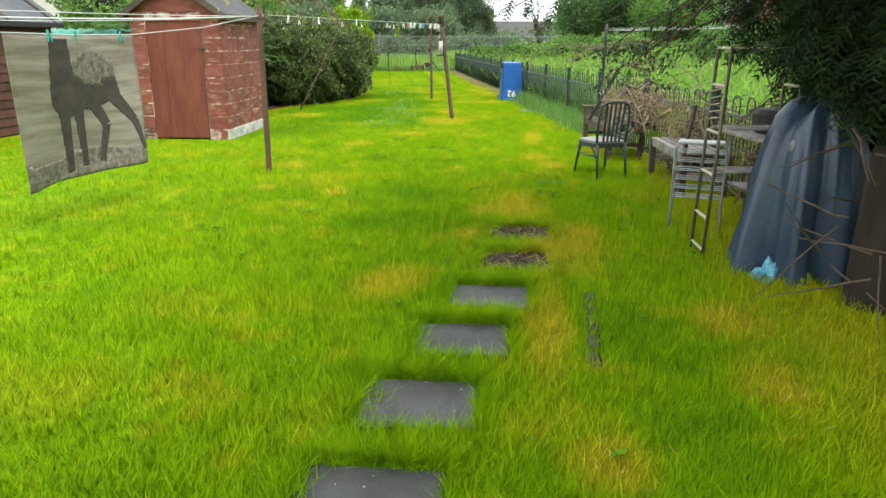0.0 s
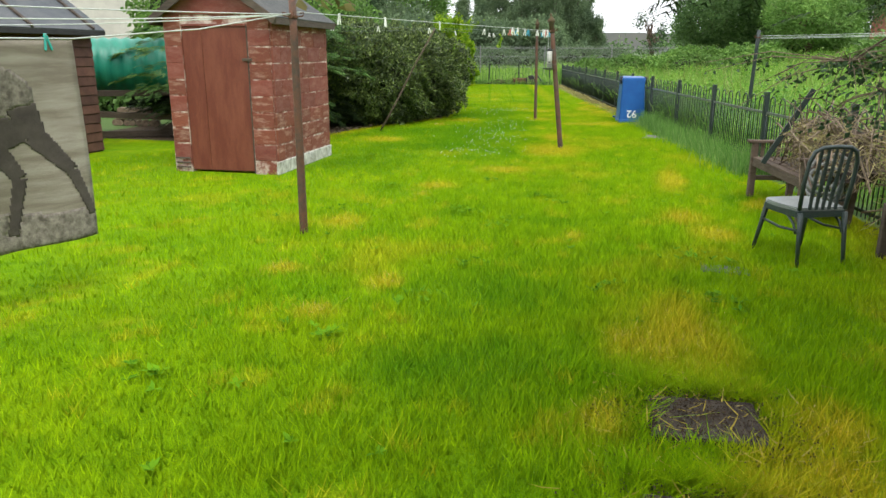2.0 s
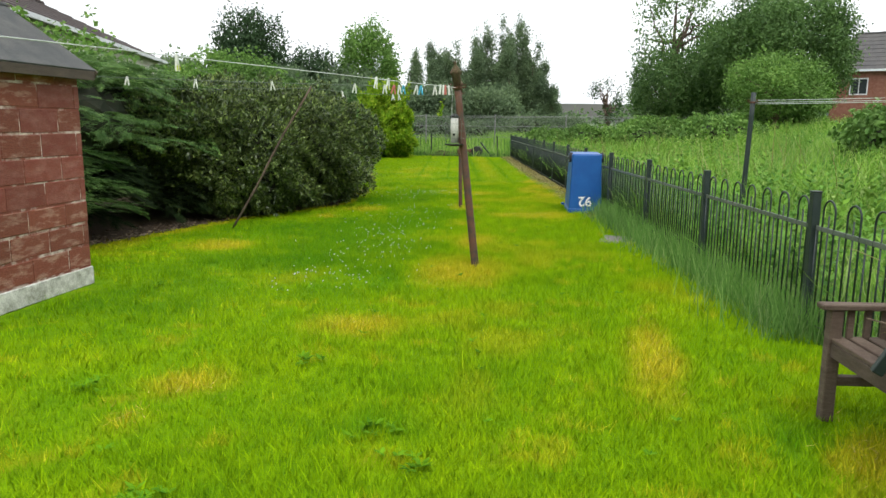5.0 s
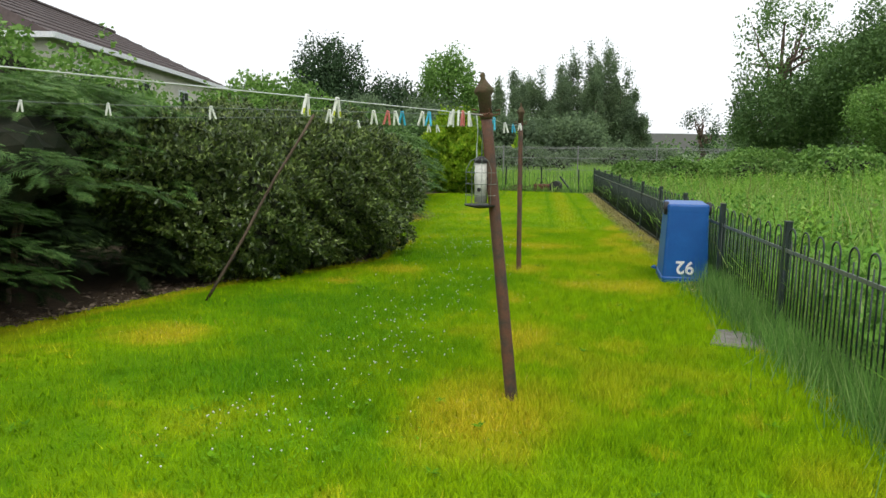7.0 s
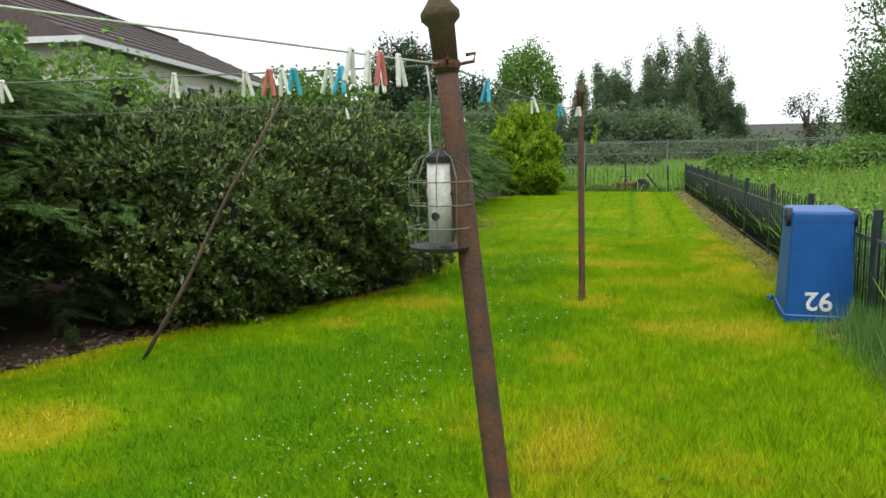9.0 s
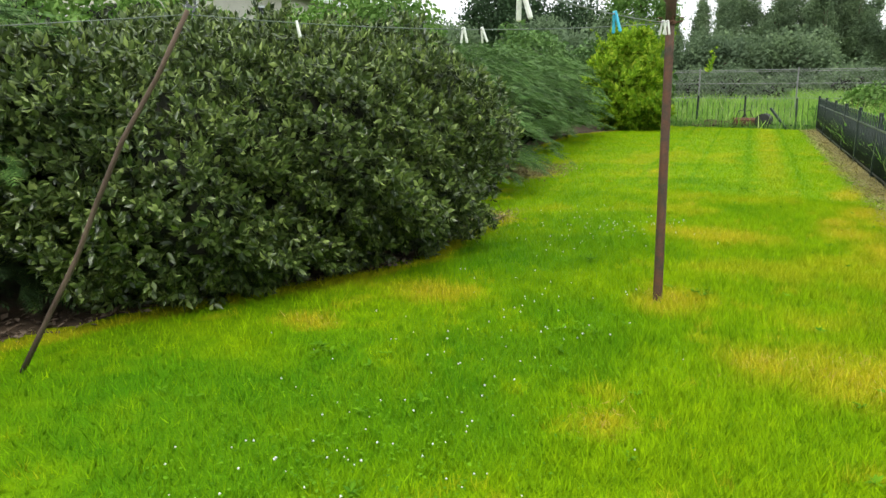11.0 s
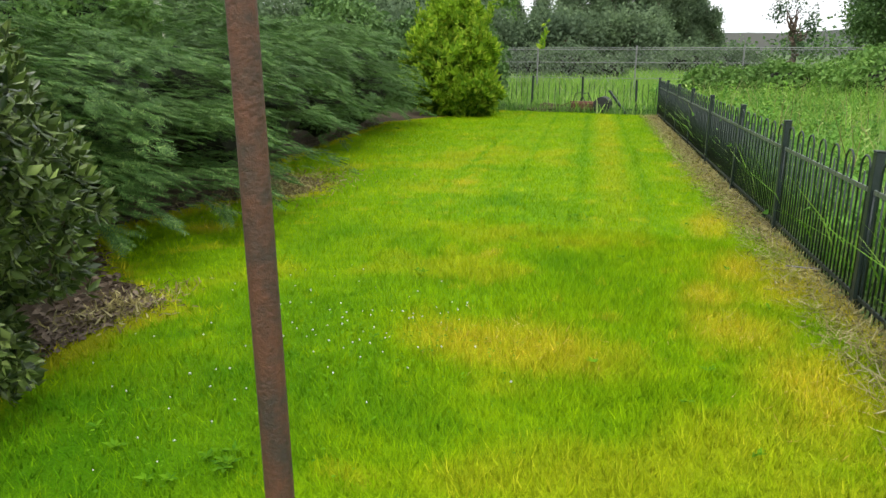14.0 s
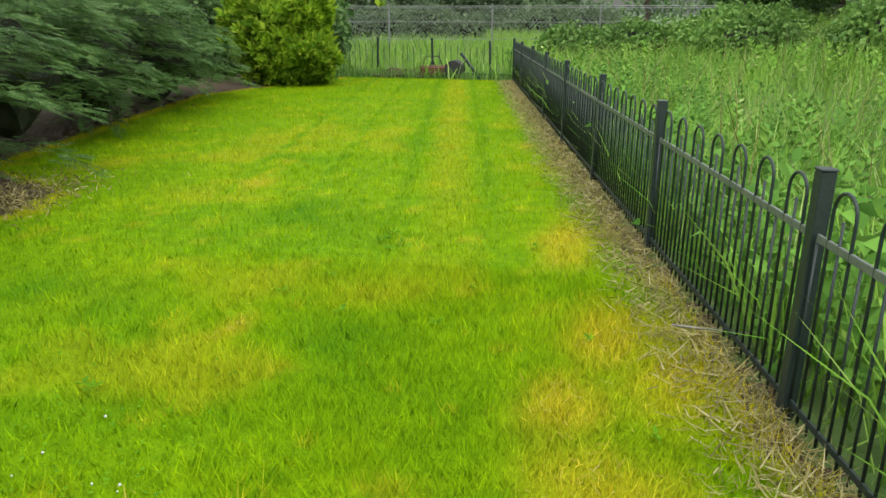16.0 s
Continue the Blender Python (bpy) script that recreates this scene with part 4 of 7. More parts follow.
# ---- wheelie bin, upside down ----
def wheelie_bin():
    thing = holder("wheelie_bin", pose(1.72, 22.5, 0.0, 2.5, 0, 8), "blue plastic wheelie bin standing upside down on the lawn", "wheelie bin")
    bm = bmesh.new()
    levels = [(0.285, 0.35, 0.03), (0.29, 0.355, 0.05), (0.29, 0.355, 0.1), (0.28, 0.345, 0.11), (0.25, 0.29, 0.93), (0.255, 0.29, 0.95), (0.255, 0.285, 1.01), (0.235, 0.265, 1.03)]
    rings = []
    for w, d, h in levels:
        ring = []
        for cx0, cy0, a0 in ((1, 1, 0), (-1, 1, 90), (-1, -1, 180), (1, -1, 270)):
            for da in (0, 30, 60, 90):
                a = radians(a0 + da)
                ring.append(bm.verts.new((cx0 * (w - 0.04) + 0.04 * math.cos(a), cy0 * (d - 0.04) + 0.04 * math.sin(a), h)))
        rings.append(ring)
    for a, b in zip(rings, rings[1:]):
        for j in range(16):
            bm.faces.new((a[j], a[(j + 1) % 16], b[(j + 1) % 16], b[j]))
    bm.faces.new(rings[0][::-1])
    bm.faces.new(rings[-1])
    part("body", bm, M_BIN, thing, smooth=False)
    bm = bmesh.new()
    box(bm, (0.57, 0.70, 0.035), (0, 0, 0.018), bevel=0.012)
    part("lid", bm, M_BIN, thing)
    bm = bmesh.new()
    box(bm, (0.50, 0.09, 0.10), (0, -0.235, 0.985), bevel=0.015)
    part("base_moulding", bm, M_BIN, thing)
    bm = bmesh.new()
    tube(bm, [(-0.30, -0.16, 0.97), (0.30, -0.16, 0.97)], 0.012, 8)
    part("axle", bm, M_BLACKPLASTIC, thing)
    for sx in (-1, 1):
        bm = bmesh.new()
        tube(bm, [(sx * 0.235, -0.16, 0.97), (sx * 0.285, -0.16, 0.97)], 0.085, 18)
        w = part("wheel", bm, M_BLACKPLASTIC, thing)
        bm = bmesh.new()
        tube(bm, [(sx * 0.284, -0.16, 0.97), (sx * 0.29, -0.16, 0.97)], 0.04, 12)
        part("hub", bm, M_BLACKPLASTIC, w)
        bm = bmesh.new()
        tube(bm, [(sx * 0.30, 0.33, 0.09), (sx * 0.33, 0.37, 0.09), (sx * 0.30, 0.41, 0.09)], 0.02, 8)
        part("grip", bm, M_BIN, thing)
    cu = bpy.data.curves.new("digits", "FONT")
    cu.body, cu.size, cu.extrude, cu.align_x, cu.offset = "92", 0.23, 0.003, "CENTER", 0.004
    tmp = new("digits_source", cu)
    me = bpy.data.meshes.new_from_object(tmp.evaluated_get(bpy.context.evaluated_depsgraph_get()))
    bpy.data.objects.remove(tmp)
    ob = link_mesh("house_number", me, M_PAINTWHITE, thing, "hand-painted white number")
    lean = -math.degrees(math.atan2(0.065, 0.8))
    ob.matrix_local = pose(-0.01, -0.345 + 0.065 * (0.31 - 0.13) / 0.8 - 0.003, 0.31, 90 + lean, 0, 0) @ pose(0, 0, 0, 0, 0, 180)
    return thing


wheelie_bin()

# ---- red block shed ----
SHED = pose(-2.58, 13.58, 0, 0, 0, 3.5)
SW, SD, SH = 1.47, 1.92, 2.0


def red_shed():
    thing = holder("garden_shed", SHED, "small red-painted block shed with peeling walls and felt roof", "shed")
    # the frame's corner nearest the lawn is the origin; x runs left along the front
    bm = bmesh.new()
    box(bm, (0.12, SD - 0.02, SH), (-0.0505, SD / 2, SH / 2))
    side = part("wall_side", bm, M_MORTAR, thing)
    bm = bmesh.new()
    box(bm, (0.10, SD - 0.02, SH), (-SW + 0.065, SD / 2, SH / 2))
    part("wall_far", bm, M_REDPAINT, thing)
    bm = bmesh.new()
    box(bm, (SW - 0.24, 0.10, SH), (-SW / 2, SD - 0.065, SH / 2))
    part("wall_back", bm, M_REDPAINT, thing)
    bm = bmesh.new()
    box(bm, (0.30, 0.115, SH), (-0.165, 0.0480, SH / 2))
    box(bm, (0.24, 0.115, SH), (-SW + 0.135, 0.0480, SH / 2))
    box(bm, (0.90, 0.09, 0.12), (-0.765, 0.06, SH - 0.06))
    front = part("wall_front", bm, M_MORTAR, thing)
    # plinth
    bm = bmesh.new()
    box(bm, (0.05, SD + 0.02, 0.17), (0.0, SD / 2, 0.085), bevel=0.008)
    part("plinth", bm, M_WHITEWASH, thing, "whitewashed plinth")
    rnd = random.Random(4)
    course = 0.205
    data = {}

    def block(length, axis, at, parent, worn_one):
        key = (round(length, 3), axis, worn_one)
        if key not in data:
            bm = bmesh.new()
            tall = course - (0.022 if worn_one else 0.011)
            size = (0.028, length, tall) if axis == "y" else (length, 0.028, tall)
            box(bm, size, bevel=0.006)
            me = bpy.data.meshes.new("block")
            bm.to_mesh(me)
            bm.free()
            me.materials.append(M_REDWORN if worn_one else M_REDPAINT)
            data[key] = me
        o = new("block", data[key])
        o.parent = parent
        o.location = at
    rows = int((SH - 0.17) / course)
    for r in range(rows + 1):
        z = 0.175 + course * (r + 0.5)
        if z + course / 2 > SH + 0.03:
            break
        cuts = [0.0, 0.46, 0.92, 1.38, 1.84, SD] if r % 2 else [0.0, 0.23, 0.69, 1.15, 1.61, SD]
        for a, b in zip(cuts, cuts[1:]):
            block(b - a - 0.008, "y", (0.0 + rnd.uniform(-0.002, 0.003), (a + b) / 2, z), side, r < 3 or rnd.random() < 0.35)
        block(0.30 - 0.006, "x", (-0.165 + 0.004, 0.0, z), front, rnd.random() < 0.4)
        block(0.24 - 0.006, "x", (-SW + 0.135, 0.0, z), front, rnd.random() < 0.4)
    # door
    dw, dx = 0.90, -0.765
    door = part("door", box(bmesh.new(), (dw - 0.02, 0.03, 1.83), (dx, 0.03, 0.945)), M_REDDOOR, thing, "red painted boarded door, closed")
    for i in range(2):
        bm = bmesh.new()
        box(bm, (dw * (0.3, 0.7)[i] - 0.004, 0.016, 1.81), (dx - dw / 2 + dw * (0.15, 0.65)[i], 0.012 + 0.003 * i, 0.945), bevel=0.002)
        part("board", bm, M_REDDOOR, door)
    # solid dark strip standing in for the shade in the door gap
    bm = bmesh.new()
    box(bm, (0.014, 0.03, 1.86), (dx + dw / 2 - 0.004, -0.004, 0.945))
    part("door_gap", bm, M_DARKWOOD, thing)
    bm = bmesh.new()
    box(bm, (0.13, 0.02, 0.035), (-0.33, -0.02, 1.45), bevel=0.004)
    tube(bm, [(-0.29, -0.026, 1.45), (-0.29, -0.05, 1.43), (-0.29, -0.026, 1.41)], 0.006, 6)
    part("latch", bm, M_DARKWOOD, door, "rusty latch")
    bm = bmesh.new()
    box(bm, (dw, 0.02, 0.03), (dx, -0.004, SH - 0.13), bevel=0.004)
    part("lintel", bm, M_REDPAINT, thing)
    # vent
    bm = bmesh.new()
    for i in range(3):
        box(bm, (0.2, 0.015, 0.02), (-SW + 0.135, -0.022, 0.07 + 0.06 * i))
    part("vent", bm, M_DARKWOOD, thing)
    # gables and roof
    apex = 0.50
    for y in (0.03, SD - 0.03):
        bm = bmesh.new()
        tri = [bm.verts.new(p) for p in ((0.02, y - 0.03, SH), (-SW - 0.02, y - 0.03, SH), (-SW / 2, y - 0.03, SH + apex))]
        tri2 = [bm.verts.new((q.co.x, q.co.y + 0.06, q.co.z)) for q in tri]
        bm.faces.new(tri)
        bm.faces.new(tri2[::-1])
        for i in range(3):
            bm.faces.new((tri[i], tri2[i], tri2[(i + 1) % 3], tri[(i + 1) % 3]))
        part("gable", bm, M_REDPAINT, thing)
    pitch = math.atan2(apex, SW / 2)
    slope = math.hypot(apex, SW / 2) + 0.14
    for sx in (-1, 1):
        c = Vector((-SW / 2 + sx * math.cos(pitch) * slope / 2, SD / 2, SH + apex - math.sin(pitch) * slope / 2 + 0.03))
        bm = bmesh.new()
        box(bm, (slope, SD + 0.24, 0.03), c, (0, math.degrees(pitch) * sx, 0), 0.004)
        roof = part("roof_slope", bm, M_FELT, thing)
        for y in (-0.115, SD + 0.115):
            bm = bmesh.new()
            box(bm, (slope, 0.025, 0.09), (c.x, y, c.z - 0.04), (0, math.degrees(pitch) * sx, 0), 0.003)
            part("bargeboard", bm, M_DARKWOOD, roof)
        bm = bmesh.new()
        box(bm, (0.025, SD + 0.2, 0.08), (-SW / 2 + sx * (math.cos(pitch) * slope - 0.01), SD / 2, SH + apex - math.sin(pitch) * slope - 0.01), (0, 0, 0), 0.003)
        part("fascia", bm, M_DARKWOOD, roof)
    bm = bmesh.new()
    tube(bm, [(-SW / 2, -0.12, SH + apex + 0.04), (-SW / 2, SD + 0.12, SH + apex + 0.04)], 0.03, 8)
    part("ridge", bm, M_FELT, thing)


red_shed()


# ---- brown shed with a felt roof ----
def brown_shed():
    thing = holder("garden_shed", pose(-6.42, 15.0, 0, 0, 0, -1.0), "dark brown boarded shed with a grey felt roof", "shed")
    length, width, eave, ridge = 6.0, 3.4, 1.92, 3.15
    bm = bmesh.new()
    box(bm, (0.08, length, eave), (-0.06, -length / 2, eave / 2))
    w = part("wall_side", bm, M_DARKWOOD, thing)
    for i in range(13):
        bm = bmesh.new()
        box(bm, (0.022, length, 0.135), (-0.008, -length / 2, 0.09 + 0.145 * i), (0, -5, 0), 0.003)
        part("board", bm, M_BROWNBOARD, w)
    bm = bmesh.new()
    box(bm, (width, 0.08, eave), (-width / 2 - 0.1, -0.05, eave / 2))
    box(bm, (width, 0.08, eave), (-width / 2 - 0.1, -length + 0.05, eave / 2))
    box(bm, (0.08, length, eave), (-width - 0.06, -length / 2, eave / 2))
    part("wall_rear", bm, M_BROWNBOARD, thing)
    bm = bmesh.new()
    a = [bm.verts.new(p) for p in ((0, -0.02, eave), (-width, -0.02, eave), (-width / 2, -0.02, ridge))]
    b = [bm.verts.new((q.co.x, q.co.y - 0.06, q.co.z)) for q in a]
    bm.faces.new(a)
    bm.faces.new(b[::-1])
    for i in range(3):
        bm.faces.new((a[i], b[i], b[(i + 1) % 3], a[(i + 1) % 3]))
    part("gable", bm, M_BROWNBOARD, thing)
    pitch = math.atan2(ridge - eave, width / 2)
    slope = math.hypot(ridge - eave, width / 2) + 0.18
    for sx in (-1, 1):
        c = Vector((-width / 2 + sx * math.cos(pitch) * slope / 2, -length / 2, ridge - math.sin(pitch) * slope / 2 + 0.04))
        bm = bmesh.new()
        box(bm, (slope, length + 0.3, 0.04), c, (0, math.degrees(pitch) * sx, 0), 0.004)
        roof = part("roof_slope", bm, M_FELTBLUE, thing)
        for i in range(6):
            bm = bmesh.new()
            box(bm, (slope, 0.05, 0.03), (c.x + 0.02 * sx, -length + 0.1 + i * (length - 0.2) / 5, c.z + 0.035), (0, math.degrees(pitch) * sx, 0), 0.004)
            part("batten", bm, M_DARKWOOD, roof)
        for f in (0.45,):
            bm = bmesh.new()
            box(bm, (0.04, length + 0.2, 0.025), (c.x, -length / 2, c.z + 0.037), (0, math.degrees(pitch) * sx, 0))
            part("batten", bm, M_DARKWOOD, roof)
    bm = bmesh.new()
    box(bm, (0.05, length + 0.3, 0.07), (0.13, -length / 2, eave - 0.1), bevel=0.004)
    part("gutter", bm, M_BLACKPLASTIC, thing)


brown_shed()


# ---- green corrugated pipe on a timber frame, between the sheds ----
def corrugated_pipe():
    thing = holder("corrugated_pipe", pose(-7.3, 17.2, 0, 0, 0, 30), "green corrugated plastic pipe section on timbers", "pipe")
    bm = bmesh.new()
    seg, rings = 28, []
    for i in range(73):
        r = 0.5 + 0.018 * math.sin(i * math.pi / 2)
        rings.append([bm.verts.new((-1.8 + i * 0.05, r * math.cos(2 * math.pi * j / seg), 1.3 + r * math.sin(2 * math.pi * j / seg))) for j in range(seg)])
    for a, b in zip(rings, rings[1:]):
        for j in range(seg):
            bm.faces.new((a[j], a[(j + 1) % seg], b[(j + 1) % seg], b[j]))
    part("pipe_shell", bm, M_TANK, thing, smooth=True)
    for x in (-1.6, 1.6):
        bm = bmesh.new()
        tube(bm, [(x - 0.03, 0, 1.3), (x + 0.03, 0, 1.3)], 0.51, 28)
        part("rim", bm, M_TANK, thing)


def timber_frame():
    thing = holder("pipe_cradle", pose(-7.15, 16.75, 0, 0, 0, 30), "dark weathered timber cradle standing on the grass", "timber frame")
    for a, b in (((-1.7, 0, 0.82), (1.7, 0, 0.82)), ((-1.7, 0, 0.08), (1.7, 0, 0.08)), ((-0.9, 0, 0.0), (-1.25, 0, 0.85)), ((1.3, 0, 0.0), (1.3, 0, 0.85)),
                 ((-0.7, 0, 0.45), (0.9, 0, 0.36)), ((0.4, 0, 0.05), (1.2, 0, 0.6)), ((-1.7, 0.9, 0.82), (1.7, 0.9, 0.82)), ((-1.25, 0.9, 0), (-1.25, 0.9, 0.85)), ((1.3, 0.9, 0), (1.3, 0.9, 0.85))):
        a, b = Vector(a), Vector(b)
        bm = bmesh.new()
        box(bm, (0.07, 0.11, (b - a).length), bevel=0.006)
        o = part("beam", bm, M_DARKWOOD, thing)
        o.matrix_local = Matrix.Translation((a + b) / 2) @ (b - a).to_track_quat("Z", "Y").to_matrix().to_4x4()


corrugated_pipe()
timber_frame()
for i in range(22):
    bm = bmesh.new()
    tube(bm, [(0, 0, 0), (0, 0.32, 0)], 0.055 + 0.02 * random.random(), 7)
    o = part("log", bm, M_TWIG)
    row = i // 8
    o.matrix_world = pose(-9.1 + 0.15 * (i % 8) + 0.07 * row, 18.6 + random.uniform(-0.04, 0.04), 0.07 + 0.13 * row + 0.002, 0, 0, 30)
    tagged(o, "short cut log in a low stack", "log", "stacked logs")
# ---- washing-line posts, lines, pegs ----
def line_post(foot, lean_x, lean_y, height, radius, label, finial=True, material=M_POST):
    thing = holder("washing_line_post", pose(*foot), label, "washing line post", "washing line posts")
    top = Vector((lean_x, lean_y, height))
    bm = bmesh.new()
    tube(bm, [(0, 0, -0.1)] + [top * (i / 6) for i in range(7)], radius, 12, radius * 0.82)
    part("pole", bm, material, thing, smooth=True)
    if finial:
        bm = bmesh.new()
        lathe(bm, [(radius * 0.9, -0.17), (radius * 1.0, -0.02), (radius * 1.45, 0.0), (radius * 1.45, 0.02), (radius * 1.0, 0.045), (radius * 0.55, 0.075), (radius * 0.35, 0.09), (radius * 0.42, 0.105), (radius * 0.3, 0.125), (0.002, 0.13)], 14)
        o = part("finial", bm, M_MOSS, thing, "mossy turned finial", True)
        o.matrix_local = Matrix.Translation(top) @ top.to_track_quat("Z", "Y").to_matrix().to_4x4()
    bm = bmesh.new()
    h = top * 0.93
    for k in range(4):
        a = k * math.pi / 2 + 0.5
        d = Vector((math.cos(a), math.sin(a), 0))
        tube(bm, [h + d * radius * 0.8, h + d * (radius + 0.045) + Vector((0, 0, 0.01)), h + d * (radius + 0.05) + Vector((0, 0, 0.035)), h + d * (radius + 0.02) + Vector((0, 0, 0.03))], 0.006, 6)
    lathe(bm, [(radius * 1.02, -0.012), (radius * 1.08, 0), (radius * 1.02, 0.012)], 12, h)
    part("hook_collar", bm, M_RUST, thing, "rusty hooks")
    return Vector(foot) + h


H1 = line_post((-0.888, 10.774, 0), 0.0, 0.0, 1.95, 0.037, "rusty brown metal washing line post by the shed", False)
H2 = line_post((0.69, 17.18, 0), -0.23, -0.02, 2.02, 0.043, "leaning rusty brown washing line post with turned finial")
H3 = line_post((-0.45, 22.42, 0), -0.03, 0.0, 2.18, 0.037, "brown washing line post in a dry patch of lawn")
H5 = line_post((3.99, 20.69, 0.0), 0.05, 0.0, 1.98, 0.04, "dark green washing line post beyond the railings", False, M_FENCE)


def wire(name, pts, radius, material, label):
    bm = bmesh.new()
    tube(bm, pts, radius, 5)
    return tagged(part(name, bm, material, smooth=True), label, "washing line", "washing lines")


LT = Vector((-1.44, 8.93, 1.61))
LT2 = Vector((-1.62, 7.43, 1.61))
LINE_T = [H1 + Vector((0, 0, 0.03)), H1.lerp(LT, 0.5) - Vector((0, 0, 0.02)), LT, LT.lerp(LT2, 0.5) - Vector((0, 0, 0.01)), LT2, Vector((-2.0, 4.6, 1.8))]
wire("washing_line", LINE_T, 0.005, M_LINE, "white plastic washing line holding the towel")
for end, drop in (((-6.36, 9.2, 1.98), 0.10), ((-6.36, 10.4, 1.95), 0.07), ((-6.36, 12.2, 1.86), 0.04), ((-4.2, 4.6, 1.9), 0.06)):
    wire("washing_line", sag(H1 + Vector((0, 0, 0.02)), end, drop), 0.0045, M_LINE, "pale plastic washing line from the post")
PROP_TOP = Vector((-2.17, 19.69, 2.0))
L12 = sag(H1 + Vector((0, 0, 0.04)), H2, 0.0)
L2 = sag(H2, (-6.2, 16.75, 2.10), 0.02)
L23 = sag(H2, H3, 0.04)
L3A, L3B = sag(H3, PROP_TOP, 0.06), sag(PROP_TOP, (-6.4, 17.6, 2.0), 0.05)
for pts in (L12, L2, L23, L3A, L3B):
    wire("washing_line", pts, 0.003, M_LINE if pts is L12 else M_GREENLINE, "thin green wire washing line between posts" if pts is not L12 else "pale washing line between two posts")
for dz in (0.0, 0.03, -0.02):
    wire("washing_line", sag(H5 + Vector((0, 0, dz)), (9.5, 17.6, 2.02 + dz), 0.05), 0.004, M_LINE, "pale washing line beyond the railings")
bm = bmesh.new()
tube(bm, [(0, 0, 0)] + [(0.006 * math.sin(i), 0.02 * (i % 2), -0.1 * i) for i in range(1, 6)], 0.004, 5)
ob = part("line_tail", bm, M_LINE, smooth=True)
ob.matrix_world = Matrix.Translation(H2 + Vector((-0.055, -0.03, 0.0)))
tagged(ob, "loose end of washing line hanging down the post", "cord")

bm = bmesh.new()
tube(bm, limb_points((-3.15, 19.06, 0.0), PROP_TOP + Vector((0.01, 0, 0.02)), 0.015), 0.017, 7, 0.013)
ob = tagged(part("clothes_prop", bm, M_BARK, smooth=True), "thin brown wooden clothes prop leaning under the line", "clothes prop")


def peg(material, grip=None):
    thing = holder("clothes_peg", Matrix.Identity(4), "", "clothes peg", "pegs on the washing lines")
    for s in (-1, 1):
        bm = bmesh.new()
        box(bm, (0.011, 0.010, 0.075), (s * 0.009, 0, -0.026), (0, -s * 11, 0), 0.003)
        leg = part("leg", bm, material, thing)
        if grip:
            bm = bmesh.new()
            box(bm, (0.008, 0.012, 0.024), (s * 0.0135, -0.001, -0.048), (0, -s * 11, 0), 0.003)
            part("grip_pad", bm, grip, leg)
    bm = bmesh.new()
    tube(bm, [(-0.005, 0, 0.004), (0.005, 0, 0.004)], 0.006, 6)
    part("spring", bm, M_WIRE, thing)
    return thing


PEGS = {"white": (M_PEG_WHITE, "white plastic clothes peg on the line"), "grip": (M_PEG_WHITE, "white clothes peg with lime grips"), "blue": (M_PEG_BLUE, "bright blue clothes peg on the line"),
        "red": (M_PEG_RED, "faded red clothes peg on the line"), "teal": (M_PEG_TEAL, "teal clothes peg holding the towel")}
made = {}
PEG_SIZE = Matrix.Diagonal((1.3, 1.3, 1.3, 1))


def hang(colour, at, turn, big=1.0):
    if colour not in made:
        made[colour] = peg(PEGS[colour][0], M_PEG_GRIP if colour == "grip" else None)
        made[colour]["label"] = PEGS[colour][1]
        made[colour].matrix_basis = Matrix.Translation(at) @ pose(0, 0, 0, random.uniform(-8, 8), random.uniform(-6, 6), turn) @ PEG_SIZE
    else:
        copy_thing(made[colour], Matrix.Translation(at) @ pose(0, 0, 0, random.uniform(-10, 10), random.uniform(-8, 8), turn))


def on(pts, u):
    f = u * (len(pts) - 1)
    i = min(int(f), len(pts) - 2)
    return Vector(pts[i]).lerp(Vector(pts[i + 1]), f - i)


for u, c in ((0.10, "white"), (0.22, "white"), (0.40, "grip"), (0.738, "grip"), (0.77, "grip"), (0.935, "white"), (0.945, "white"), (0.953, "red"), (0.965, "white")):
    hang(c, on(L12, u), random.uniform(60, 110))
for u, c in ((0.035, "white"), (0.057, "blue"), (0.064, "white"), (0.085, "blue"), (0.092, "white"), (0.10, "red"), (0.115, "white"), (0.163, "white"), (0.30, "white"), (0.43, "white"), (0.55, "white")):
    hang(c, on(L2, u), random.uniform(-30, 30))
for u, c in ((0.12, "blue"), (0.36, "white"), (0.62, "blue"), (0.93, "white"), (0.97, "white")):
    hang(c, on(L23, u), random.uniform(-30, 40))
for u, c in ((0.5, "white"), (0.46, "white"), (0.82, "white")):
    hang(c, on(L3A, u), random.uniform(-40, 40))
for u in (0.12, 0.5, 0.7):
    hang("teal", LT.lerp(LT2, u) + Vector((0, 0, 0.012)), 80)


